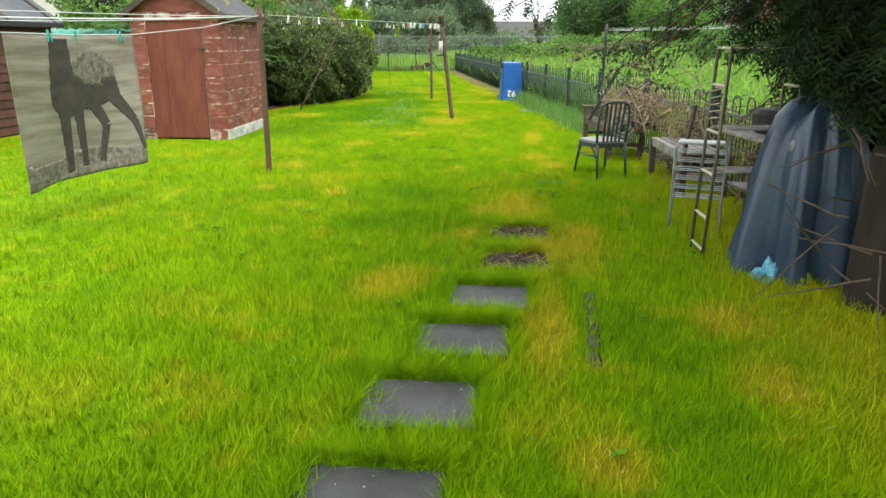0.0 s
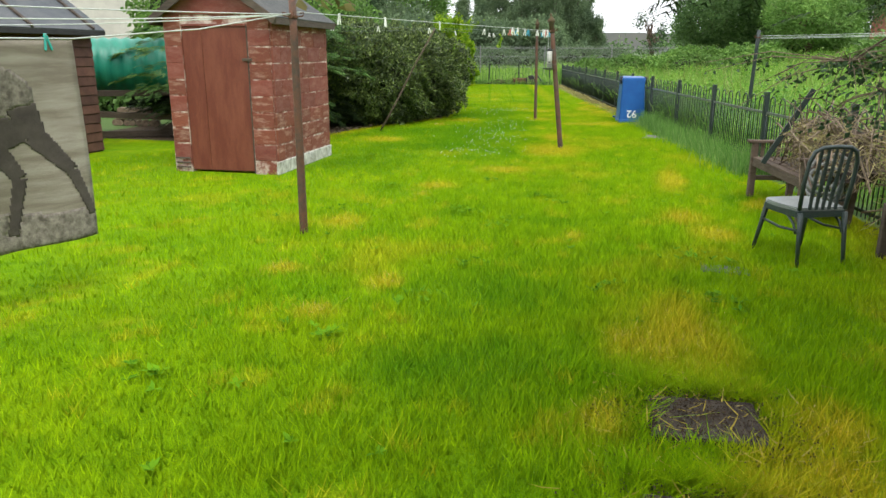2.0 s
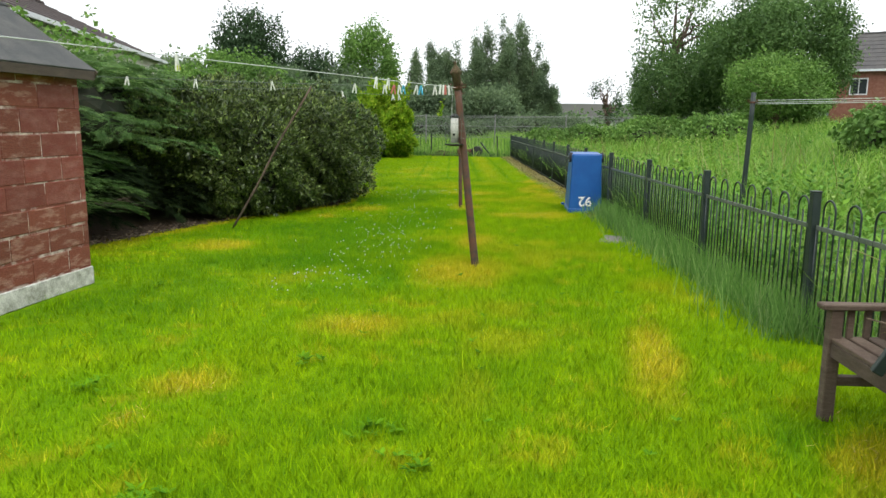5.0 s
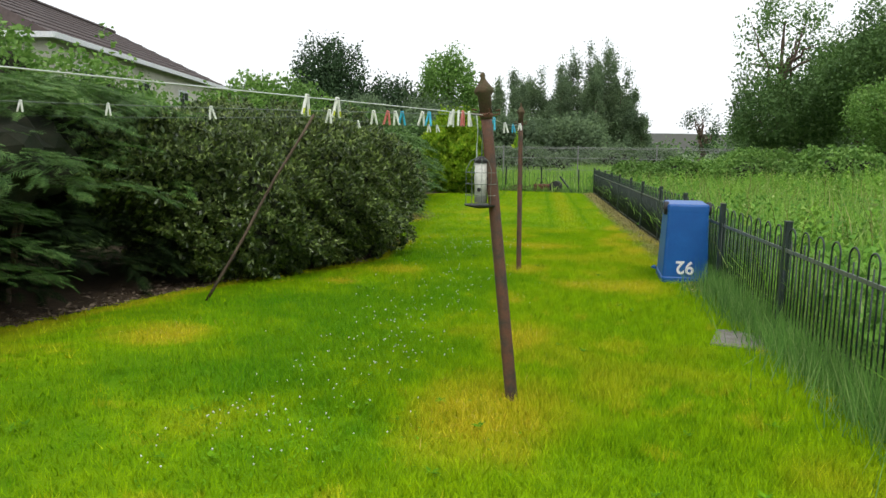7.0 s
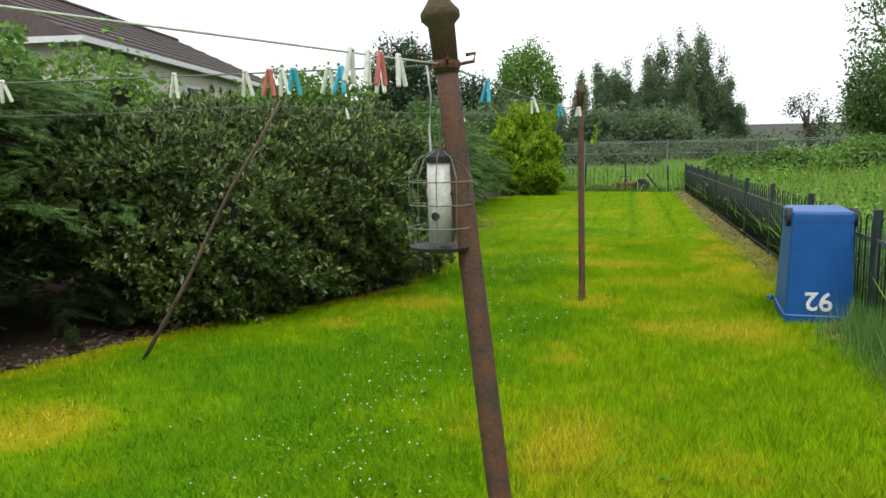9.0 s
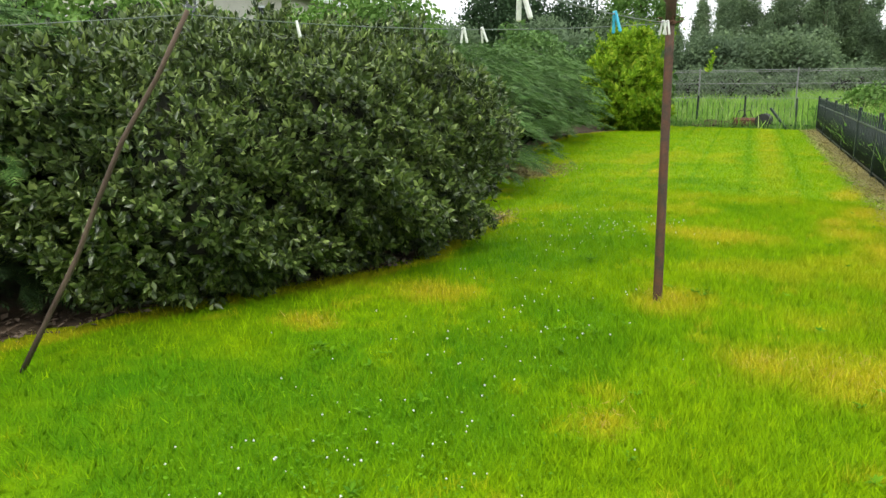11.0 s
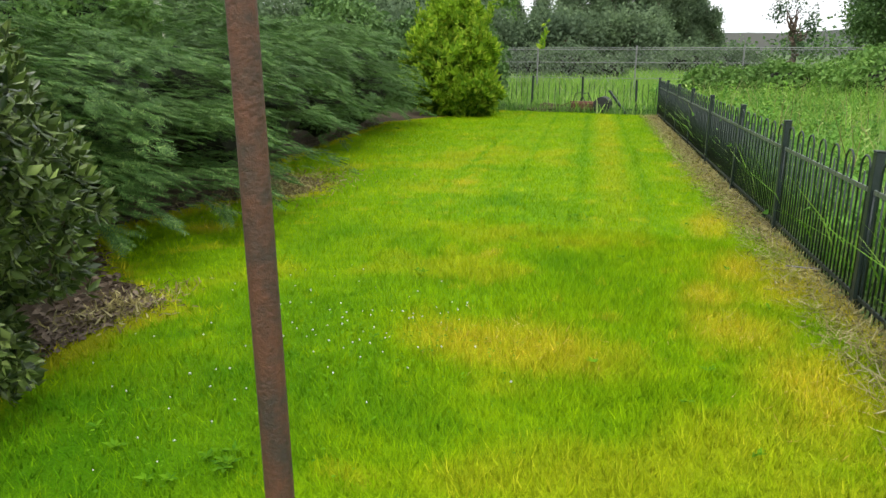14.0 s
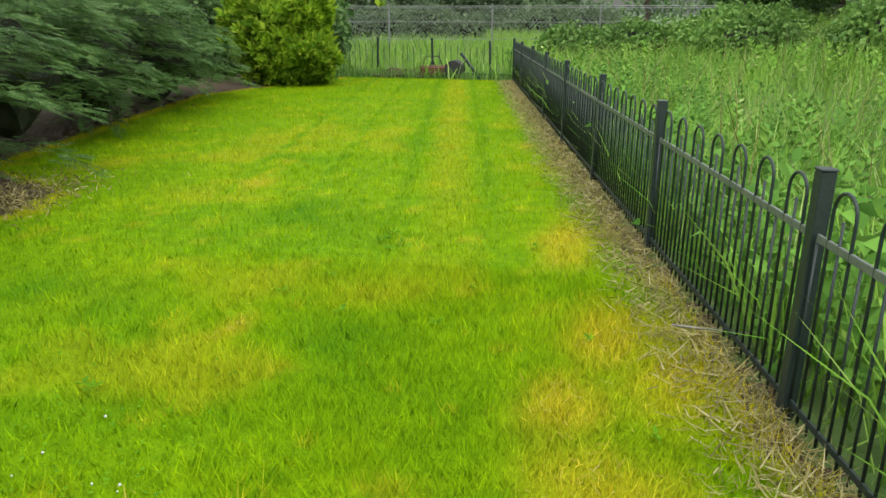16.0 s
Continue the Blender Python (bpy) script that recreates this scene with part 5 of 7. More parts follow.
# ---- printed towel ----
def towel():
    thing = holder("hanging_towel", Matrix.Identity(4), "brown banded towel with plain dark printed shapes pegged on the line", "towel")
    tr, tl, br, bl = Vector((-1.44, 8.93, 1.61)), Vector((-1.62, 7.43, 1.61)), Vector((-1.42, 8.91, 0.41)), Vector((-1.85, 7.72, 0.32))

    def at(u, v, lift=0.0):
        p = tl.lerp(tr, u).lerp(bl.lerp(br, u), v)
        wave = 0.035 * math.sin(u * 7 + v * 2.2) * v + 0.015 * math.sin(u * 15 + 1) * v
        dip = -0.02 * math.sin(math.pi * u) * (1 - v)
        return p + Vector((wave + lift, -wave * 0.15, dip + 0.03 * v * v * math.sin(u * 3.1)))
    def sheet(shape, lift, material, name, label="", res=30):
        """The part of the cloth for which shape(u, v) holds, with a thickness."""
        bm = bmesh.new()
        n = res
        grid = {}
        for i in range(n + 1):
            for j in range(n + 1):
                grid[i, j] = bm.verts.new(at(i / n, j / n, lift))
        for i in range(n):
            for j in range(n):
                if shape((i + 0.5) / n, (j + 0.5) / n):
                    bm.faces.new((grid[i, j], grid[i + 1, j], grid[i + 1, j + 1], grid[i, j + 1]))
        bmesh.ops.delete(bm, geom=[v for v in bm.verts if not v.link_faces], context="VERTS")
        g = bmesh.ops.extrude_face_region(bm, geom=bm.faces[:])
        for v in (q for q in g["geom"] if isinstance(q, bmesh.types.BMVert)):
            v.co.x -= 0.004
        return part(name, bm, material, thing, label, True)
    sheet(lambda u, v: True, 0.0, M_TOWEL, "cloth", res=30)

    def bar(u, v, u0, v0, u1, v1, w0, w1):
        k = ((u - u0) * (u1 - u0) + (v - v0) * (v1 - v0)) / ((u1 - u0) ** 2 + (v1 - v0) ** 2)
        if not 0 <= k <= 1:
            return False
        return math.hypot(u - u0 - k * (u1 - u0), v - v0 - k * (v1 - v0)) < w0 + (w1 - w0) * k

    def dark(u, v):
        return (bar(u, v, 0.36, 0.02, 0.36, 0.40, 0.065, 0.10) or bar(u, v, 0.35, 0.45, 0.37, 0.95, 0.045, 0.02) or bar(u, v, 0.46, 0.45, 0.48, 0.93, 0.04, 0.018) or ((u - 0.40) / 0.14) ** 2 + ((v - 0.40) / 0.15) ** 2 < 1
                or bar(u, v, 0.58, 0.44, 0.68, 0.64, 0.05, 0.03) or bar(u, v, 0.68, 0.64, 0.61, 0.92, 0.028, 0.022) or bar(u, v, 0.73, 0.30, 0.76, 0.45, 0.06, 0.055) or bar(u, v, 0.76, 0.44, 0.90, 0.64, 0.05, 0.03) or bar(u, v, 0.90, 0.64, 0.98, 0.88, 0.028, 0.02)
                or ((u - 0.55) / 0.2) ** 2 + ((v - 0.42) / 0.09) ** 2 < 1)
    sheet(dark, 0.004, M_TOWELDARK, "printed_shape", "dark brown printed shape", 110)
    sheet(lambda u, v: ((u - 0.60) / 0.19) ** 2 + ((v - 0.27) / 0.17) ** 2 < 1 and not dark(u, v), 0.004, M_TOWELFLECK, "printed_patch", "flecked grey-brown print", 70)
    sheet(lambda u, v: v > 0.82 + 0.03 * math.sin(u * 9) and not dark(u, v), 0.003, M_TOWELFLECK, "printed_border", "mottled brown lower band", 50)


towel()


# ---- bird feeder ----
def bird_feeder():
    at = Vector((0.69, 17.18, 0)) + Vector((-0.23, -0.02, 2.02)) * 0.65
    thing = holder("bird_feeder", pose(at.x - 0.085, at.y - 0.02, 1.28), "cloudy tube bird feeder in a wire cage hung on the post", "bird feeder")
    thing.scale = (1.22, 1.22, 1.22)
    bm = bmesh.new()
    lathe(bm, [(0.034, 0.03), (0.036, 0.24)], 14)
    part("seed_tube", bm, M_FEEDER, thing, smooth=True)
    bm = bmesh.new()
    lathe(bm, [(0.04, 0.24), (0.042, 0.255), (0.015, 0.275)], 14)
    part("cap", bm, M_BLACKPLASTIC, thing)
    bm = bmesh.new()
    lathe(bm, [(0.03, 0.0), (0.085, 0.012), (0.088, 0.02), (0.03, 0.016)], 16)
    part("tray", bm, M_BLACKPLASTIC, thing, "dark seed tray")
    for z, a in ((0.10, 0), (0.16, 90), (0.10, 180)):
        bm = bmesh.new()
        d = Vector((math.cos(radians(a - 90)), math.sin(radians(a - 90)), 0))
        tube(bm, [d * 0.03 + Vector((0, 0, z)), d * 0.039 + Vector((0, 0, z))], 0.011, 10)
        part("feeding_port", bm, M_BLACKPLASTIC, thing)
    bm = bmesh.new()
    for k in range(10):
        a = 2 * math.pi * k / 10
        d = Vector((math.cos(a), math.sin(a), 0))
        tube(bm, [d * 0.082 + Vector((0, 0, 0.015)), d * 0.085 + Vector((0, 0, 0.2)), d * 0.06 + Vector((0, 0, 0.25)), d * 0.02 + Vector((0, 0, 0.27))], 0.0016, 4)
    for z in (0.07, 0.13, 0.19):
        tube(bm, [(0.085 * math.cos(2 * math.pi * k / 16), 0.085 * math.sin(2 * math.pi * k / 16), z) for k in range(17)], 0.0016, 4)
    part("cage", bm, M_GREENLINE, thing)
    bm = bmesh.new()
    tube(bm, [(0, 0, 0.27), (0.005, 0, 0.45), (0.02, 0.01, 0.60)], 0.003, 5)
    part("hanging_cord", bm, M_GREENLINE, thing)


bird_feeder()


# ---- chair ----
def chair():
    thing = holder("garden_chair", pose(3.16, 11.09, 0, 0, 0, 24), "dark green painted chair with slatted bow back and wet grey seat", "chair")
    bm = bmesh.new()
    pts = [(-0.19, -0.20), (0.19, -0.20), (0.215, 0.0), (0.22, 0.16), (0.17, 0.24), (0, 0.26), (-0.17, 0.24), (-0.22, 0.16), (-0.215, 0.0)]
    lo, hi = [bm.verts.new((x, y, 0.405)) for x, y in pts], [bm.verts.new((x, y, 0.435)) for x, y in pts]
    bm.faces.new(lo[::-1])
    bm.faces.new(hi)
    for i in range(len(pts)):
        bm.faces.new((lo[i], lo[(i + 1) % 9], hi[(i + 1) % 9], hi[i]))
    bmesh.ops.bevel(bm, geom=[e for e in bm.edges if abs(e.verts[0].co.z - e.verts[1].co.z) < 0.001], offset=0.008, segments=2, affect="EDGES")
    part("seat", bm, M_SEAT, thing, "wet grey seat")
    bm = bmesh.new()
    box(bm, (0.39, 0.02, 0.05), (0, -0.19, 0.385), bevel=0.004)
    box(bm, (0.02, 0.38, 0.05), (-0.195, 0.0, 0.385), (0, 0, 2), 0.004)
    box(bm, (0.02, 0.38, 0.05), (0.195, 0.0, 0.385), (0, 0, -2), 0.004)
    box(bm, (0.36, 0.02, 0.05), (0, 0.20, 0.385), bevel=0.004)
    part("seat_frame", bm, M_CHAIR, thing)
    for x, y, dx, dy in ((-0.18, -0.21, -0.01, -0.05), (0.18, -0.21, 0.01, -0.05), (-0.18, 0.20, -0.03, 0.08), (0.18, 0.20, 0.03, 0.08)):
        bm = bmesh.new()
        tube(bm, [(x, y, 0.40), (x + dx * 0.4, y + dy * 0.4, 0.24), (x + dx, y + dy, 0.0)], 0.021, 8, 0.014)
        part("leg", bm, M_CHAIR, thing, smooth=True)
    for x, y0, y1 in ((-0.19, -0.22, 0.22), (0.19, -0.22, 0.22)):
        bm = bmesh.new()
        tube(bm, [(x, y0, 0.27), (x, 0, 0.25), (x, y1, 0.27)], 0.010, 6)
        part("stretcher", bm, M_CHAIR, thing, smooth=True)
        bm = bmesh.new()
        tube(bm, [(x, -0.20, 0.24), (x, -0.16, 0.31), (x, -0.08, 0.365)], 0.011, 6)
        part("brace", bm, M_CHAIR, thing, smooth=True)
    bow = [(-0.185, -0.20, 0.42), (-0.195, -0.225, 0.62), (-0.19, -0.25, 0.78), (-0.165, -0.262, 0.855), (-0.11, -0.27, 0.885), (0, -0.272, 0.892), (0.11, -0.27, 0.885), (0.165, -0.262, 0.855), (0.19, -0.25, 0.78), (0.195, -0.225, 0.62), (0.185, -0.20, 0.42)]
    bm = bmesh.new()
    tube(bm, bow, 0.016, 8)
    part("back_bow", bm, M_CHAIR, thing, smooth=True)
    for i in range(5):
        x = -0.115 + 0.0575 * i
        bm = bmesh.new()
        prev = None
        for y, z, w in ((-0.20, 0.42, 0.010), (-0.215, 0.55, 0.013), (-0.245, 0.72, 0.012), (-0.27, 0.88, 0.009)):
            ring = [bm.verts.new((x * (0.9 + 0.25 * (z - 0.42)) + sx * w, y + sy * 0.006, z)) for sx, sy in ((-1, -1), (1, -1), (1, 1), (-1, 1))]
            if prev:
                for j in range(4):
                    bm.faces.new((prev[j], prev[(j + 1) % 4], ring[(j + 1) % 4], ring[j]))
            prev = ring
        part("back_slat", bm, M_CHAIR, thing)


chair()


# ---- wooden bench under a brush pile, white slatted bench ----
def bench(name, m, length, wood, label, arms=True):
    thing = holder(name, m, label, "bench")
    depth = 0.50
    for y in (0.03, length - 0.03):
        for x, h in ((0.03, 0.60), (depth - 0.03, 0.86)):
            if not arms:
                h = 0.43
            bm = bmesh.new()
            box(bm, (0.065, 0.06, h), (x, y, h / 2), (0, 0 if x < 0.1 else 4, 0), 0.005)
            part("leg", bm, wood if arms else M_DARKWOOD, thing)
        bm = bmesh.new()
        box(bm, (depth - 0.04, 0.045, 0.05), (depth / 2, y, 0.22), bevel=0.004)
        part("stretcher", bm, wood, thing)
        if arms:
            bm = bmesh.new()
            box(bm, (depth + 0.06, 0.08, 0.03), (depth / 2 - 0.02, y, 0.615), bevel=0.006)
            part("armrest", bm, wood, thing)
            for i in range(4):
                bm = bmesh.new()
                box(bm, (0.035, 0.018, 0.22), (0.11 + 0.085 * i, y, 0.49), bevel=0.003)
                part("arm_slat", bm, wood, thing)
    for x, z in ((0.03, 0.39), (depth - 0.04, 0.39), (depth - 0.005, 0.83))[:3 if arms else 2]:
        bm = bmesh.new()
        box(bm, (0.035, length - 0.08, 0.075), (x, length / 2, z), bevel=0.004)
        part("rail", bm, wood, thing)
    for i in range(5):
        bm = bmesh.new()
        box(bm, (0.075, length - 0.02, 0.022), (0.05 + 0.095 * i, length / 2, 0.44), bevel=0.004)
        part("seat_slat", bm, wood, thing)
    for i in range(int(length / 0.13) if arms else 0):
        bm = bmesh.new()
        box(bm, (0.018, 0.05, 0.40), (depth - 0.01, 0.12 + 0.13 * i, 0.63), (0, 4, 0), 0.003)
        part("back_slat", bm, wood, thing)
    return thing


bench("garden_bench", pose(3.34, 12.15, 0, 0, 0, 9), 1.5, M_BENCH, "weathered brown wooden garden bench heaped with cut branches")
bench("slatted_bench", pose(3.86, 9.9, 0, 0, 0, 5), 1.35, M_PALEWOOD, "old bench with faded white slats beside the fence", False)


def plank(a, b, w, d, material, label, name="timber_prop", category="timber"):
    a, b = Vector(a), Vector(b)
    bm = bmesh.new()
    box(bm, (w, d, (b - a).length), bevel=0.004)
    o = part(name, bm, material)
    o.matrix_world = Matrix.Translation((a + b) / 2) @ (b - a).to_track_quat("Z", "Y").to_matrix().to_4x4()
    return tagged(o, label, category)


def brush_pile(m, label, wide, long, high, n, seed, floor):
    """Cut twigs heaped up round a dark core that stands in for inner shade."""
    thing = holder("brush_pile", m, label, "brush pile", "brush piles")
    rnd = random.Random(seed)
    for i in range(n):
        a = rnd.uniform(0, 2 * math.pi)
        r = 0.62 * math.sqrt(rnd.random())
        c = Vector((r * math.cos(a) * 0.75 * wide, r * math.sin(a) * 1.5 * long, rnd.uniform(0.02, 0.62) * (1 - r * 0.8) * high))
        d = Vector((rnd.gauss(0, 0.7), rnd.gauss(0, 1.0), rnd.gauss(0, 0.35))).normalized() * rnd.uniform(0.2, 0.65)
        bend = Vector((rnd.gauss(0, 0.06), rnd.gauss(0, 0.06), rnd.uniform(0.0, 0.14)))
        pts = [c - d, c - d * 0.4 + bend, c + d * 0.3 + bend, c + d - bend * rnd.uniform(-0.5, 1.5)]
        for q in pts:
            q.z = max(q.z, -0.02 if abs(q.x) < 0.25 else floor)
            q.x = max(q.x, -0.46)
        bm = bmesh.new()
        tube(bm, pts, rnd.uniform(0.004, 0.011), 5, 0.003)
        part("branch", bm, M_TWIG if rnd.random() < 0.75 else M_BARK, thing)
    p = np.array([(max(-0.34, rnd.gauss(0, 0.33)) * wide, rnd.gauss(0, 0.5) * long, rnd.uniform(0.0, 0.42) * high) for _ in range(1500)])
    v, t = scatter(p, RNG.normal(size=p.shape), RNG.normal(size=p.shape), RNG.uniform(0.1, 0.3, len(p)), blade_template(0.3, 0.012))
    tagged(tri_mesh("twig_litter", v, t, M_STRAW, thing), kind="stuff")
    # solid dark lump imitating the shade deep in the heap
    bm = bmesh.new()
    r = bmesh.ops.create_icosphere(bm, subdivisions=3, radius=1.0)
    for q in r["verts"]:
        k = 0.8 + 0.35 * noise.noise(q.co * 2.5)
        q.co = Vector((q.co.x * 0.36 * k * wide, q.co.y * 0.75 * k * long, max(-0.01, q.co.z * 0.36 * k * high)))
    part("heap_shade_core", bm, M_DARKBARK_CORE, thing, "dark core painting in the shade between the twigs")


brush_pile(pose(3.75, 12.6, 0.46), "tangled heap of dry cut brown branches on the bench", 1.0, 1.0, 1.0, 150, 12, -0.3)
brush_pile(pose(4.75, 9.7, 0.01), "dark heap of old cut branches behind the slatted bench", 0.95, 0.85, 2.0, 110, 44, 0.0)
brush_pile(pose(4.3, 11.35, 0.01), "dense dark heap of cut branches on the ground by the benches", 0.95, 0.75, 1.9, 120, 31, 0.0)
plank((3.14, 13.02, 0.46), (3.52, 13.0, 1.2), 0.035, 0.05, M_FENCE, "dark green metal bar leaning over the bench", "leaning_bar", "bar")
bm = bmesh.new()
coil = []
for i in range(46):
    a = i * 0.55
    coil.append((0.10 + 0.13 * math.cos(a) + 0.03 * math.sin(i), 0.13 * math.sin(a) * 0.35, 0.62 + 0.13 * math.sin(a + 0.3) - 0.0045 * i))
tube(bm, coil, 0.017, 7)
ob = part("hose_coil", bm, M_HOSE, smooth=True)
ob.matrix_world = pose(3.42, 12.08, -0.06)
tagged(ob, "coil of grey garden hose hanging over the bench", "hose")


# ---- metal rack, folding airer, tarpaulin, bags ----
def metal_rack():
    thing = holder("metal_rack", pose(3.60, 7.62, 0, 0, 0, -4), "tall bronze-coloured tubular metal rack standing on the grass", "rack")
    for x, y in ((0, 0), (-0.04, 0.30), (0.52, 0.12), (0.48, 0.42)):
        bm = bmesh.new()
        tube(bm, [(x, y, 0), (x + 0.06, y + 0.04, 1.52)], 0.012, 8)
        part("upright", bm, M_RACK, thing, smooth=True)
    for z in (0.06, 0.30, 0.62, 0.92, 1.25, 1.51):
        for a, b in (((0, 0), (-0.04, 0.30)), ((0.52, 0.12), (0.48, 0.42))):
            bm = bmesh.new()
            tube(bm, [(a[0] + 0.04 * z, a[1] + 0.026 * z, z), (b[0] + 0.04 * z, b[1] + 0.026 * z, z)], 0.011, 6)
            part("crossbar", bm, M_BRONZE, thing)
    for z in (0.62, 0.93, 1.51):
        bm = bmesh.new()
        tube(bm, [(-0.04 + 0.04 * z, 0.30 + 0.026 * z, z), (0.48 + 0.04 * z, 0.42 + 0.026 * z, z)], 0.009, 6)
        part("long_bar", bm, M_BRONZE, thing)
    for k in range(5):
        bm = bmesh.new()
        tube(bm, [(0.0, 0.33, 1.0 + 0.05 * k), (0.03, 0.12, 1.03 + 0.05 * k)], 0.005, 5)
        part("scroll_bar", bm, M_BRONZE, thing)
    for z in (0.62, 0.93):
        bm = bmesh.new()
        box(bm, (0.5, 0.26, 0.012), (0.33, 0.22, z + 0.02), (0, 0, 12), 0.003)
        part("shelf", bm, M_PALEWOOD, thing, "pale shelf board")


metal_rack()


def airer():
    thing = holder("clothes_airer", pose(3.50, 8.45, 0, 0, 0, -15), "folded white wire clothes airer standing by the rack", "clothes airer")
    for y, lean in ((0, 0.0), (0.05, 0.05), (0.12, 0.10)):
        bm = bmesh.new()
        tube(bm, [(0, y, 0), (0.0, y + lean, 0.70), (0.03, y + lean, 0.75), (0.37, y + lean, 0.75), (0.40, y + lean, 0.70), (0.40, y, 0)], 0.008, 7)
        part("frame", bm, M_WHITEWIRE, thing, smooth=True)
        for k in range(6):
            bm = bmesh.new()
            z = 0.30 + 0.075 * k
            tube(bm, [(0, y + lean * z / 0.7, z), (0.40, y + lean * z / 0.7, z)], 0.0045, 5)
            part("wire", bm, M_WHITEWIRE, thing)
    bm = bmesh.new()
    box(bm, (0.36, 0.14, 0.012), (0.2, 0.06, 0.762), bevel=0.004)
    part("top_panel", bm, M_PAINTWHITE, thing)


airer()


plank((3.78, 9.80, 0.0), (3.93, 9.84, 0.95), 0.05, 0.03, M_BENCH, "narrow weathered plank leaning on the slatted bench")
plank((3.42, 8.05, 0.0), (3.58, 7.72, 0.01), 0.02, 0.02, M_DARKWOOD, "thin dark stick lying in the grass", "stick", "stick")


def stored_table():
    thing = holder("folding_table", pose(4.35, 8.6, 0, 0, 0, 12), "old pale folding table standing among stored junk", "table")
    bm = bmesh.new()
    box(bm, (0.62, 0.8, 0.03), (0, 0, 0.80), bevel=0.006)
    part("tabletop", bm, M_PALEWOOD, thing)
    for x in (-0.27, 0.27):
        for y in (-0.35, 0.35):
            bm = bmesh.new()
            tube(bm, [(x, y, 0), (x * 0.9, y * 0.9, 0.79)], 0.012, 6)
            part("leg", bm, M_WIRE, thing)
    bm = bmesh.new()
    box(bm, (0.5, 0.6, 0.02), (0, 0, 0.34), (0, 4, 0), 0.004)
    part("lower_shelf", bm, M_PALEWOOD, thing)


stored_table()
bm = bmesh.new()
lathe(bm, [(0.16, 0.0), (0.2, 0.03), (0.21, 0.16), (0.17, 0.2), (0.05, 0.215)], 16)
ob = part("plastic_tub", bm, M_BLACKPLASTIC)
ob.matrix_world = pose(4.35, 8.65, 0.816, 0, 0, 0)
tagged(ob, "black plastic tub upturned on the folding table", "tub")


def tarpaulin():
    """A draped sheet with deep vertical folds over a stacked heap."""
    thing = holder("tarpaulin", pose(4.2, 7.38, 0), "dark navy tarpaulin draped in folds over stored things", "tarpaulin")
    bm = bmesh.new()
    rings = []
    n = 72
    levels = [(0.0, 0.95), (0.03, 0.94), (0.3, 0.9), (0.6, 0.84), (0.85, 0.76), (1.02, 0.64), (1.13, 0.45), (1.18, 0.16)]
    for z, k in levels:
        ring = []
        for j in range(n):
            a = 2 * math.pi * j / n
            fold = 0.11 * (1 - 2 * abs(math.sin(a * 3.5 + 0.6 + 0.5 * z))) + 0.05 * math.sin(a * 13 + 1.9 * z) + 0.03 * math.sin(a * 23 + 4)
            r = k * (0.43 + fold * (1.15 - z * 0.6))
            ring.append(bm.verts.new((r * math.cos(a) * 0.95, r * math.sin(a) * 0.85, z + 0.05 * math.sin(a * 3) * z)))
        rings.append(ring)
    for a, b in zip(rings, rings[1:]):
        for j in range(n):
            bm.faces.new((a[j], a[(j + 1) % n], b[(j + 1) % n], b[j]))
    bm.faces.new(rings[-1])
    part("sheet", bm, M_TARP, thing, smooth=True)
    bm = bmesh.new()
    lathe(bm, [(0.001, 0.0), (0.045, 0.01), (0.05, 0.07), (0.03, 0.1), (0.001, 0.11)], 12, (-0.17, -0.12, 0.84))
    part("bottle_bulge", bm, M_HOSE, thing, smooth=True)


tarpaulin()


def crumpled_bag(name, m, size, material, label, seed):
    bm = bmesh.new()
    r = bmesh.ops.create_icosphere(bm, subdivisions=3, radius=1.0)
    for q in r["verts"]:
        k = 0.75 + 0.5 * noise.noise(q.co * 2.6 + Vector((seed, 0, 0))) + 0.2 * noise.noise(q.co * 7 + Vector((0, seed, 0)))
        q.co = Vector((q.co.x * size[0] * k, q.co.y * size[1] * k, max(0.0, q.co.z * size[2] * k + 0.02)))
    ob = part(name, bm, material)
    ob.matrix_world = m
    return tagged(ob, label, "plastic bag")


plank((0.87, 27.22, 0.05), (1.28, 27.16, 0.06), 0.012, 0.012, M_PALEWOOD, "thin pale dry stick lying by the railings", "stick", "stick")
crumpled_bag("plastic_bag", pose(3.93, 7.17, 0.0, 0, 0, 20), (0.13, 0.09, 0.12), M_CRINKLE, "crumpled turquoise plastic bag on the grass", 2)
crumpled_bag("plastic_bag", pose(4.12, 7.08, 0.0, 0, 0, 50), (0.1, 0.07, 0.07), M_CRINKLE2, "crumpled lime green plastic bag on the grass", 5)
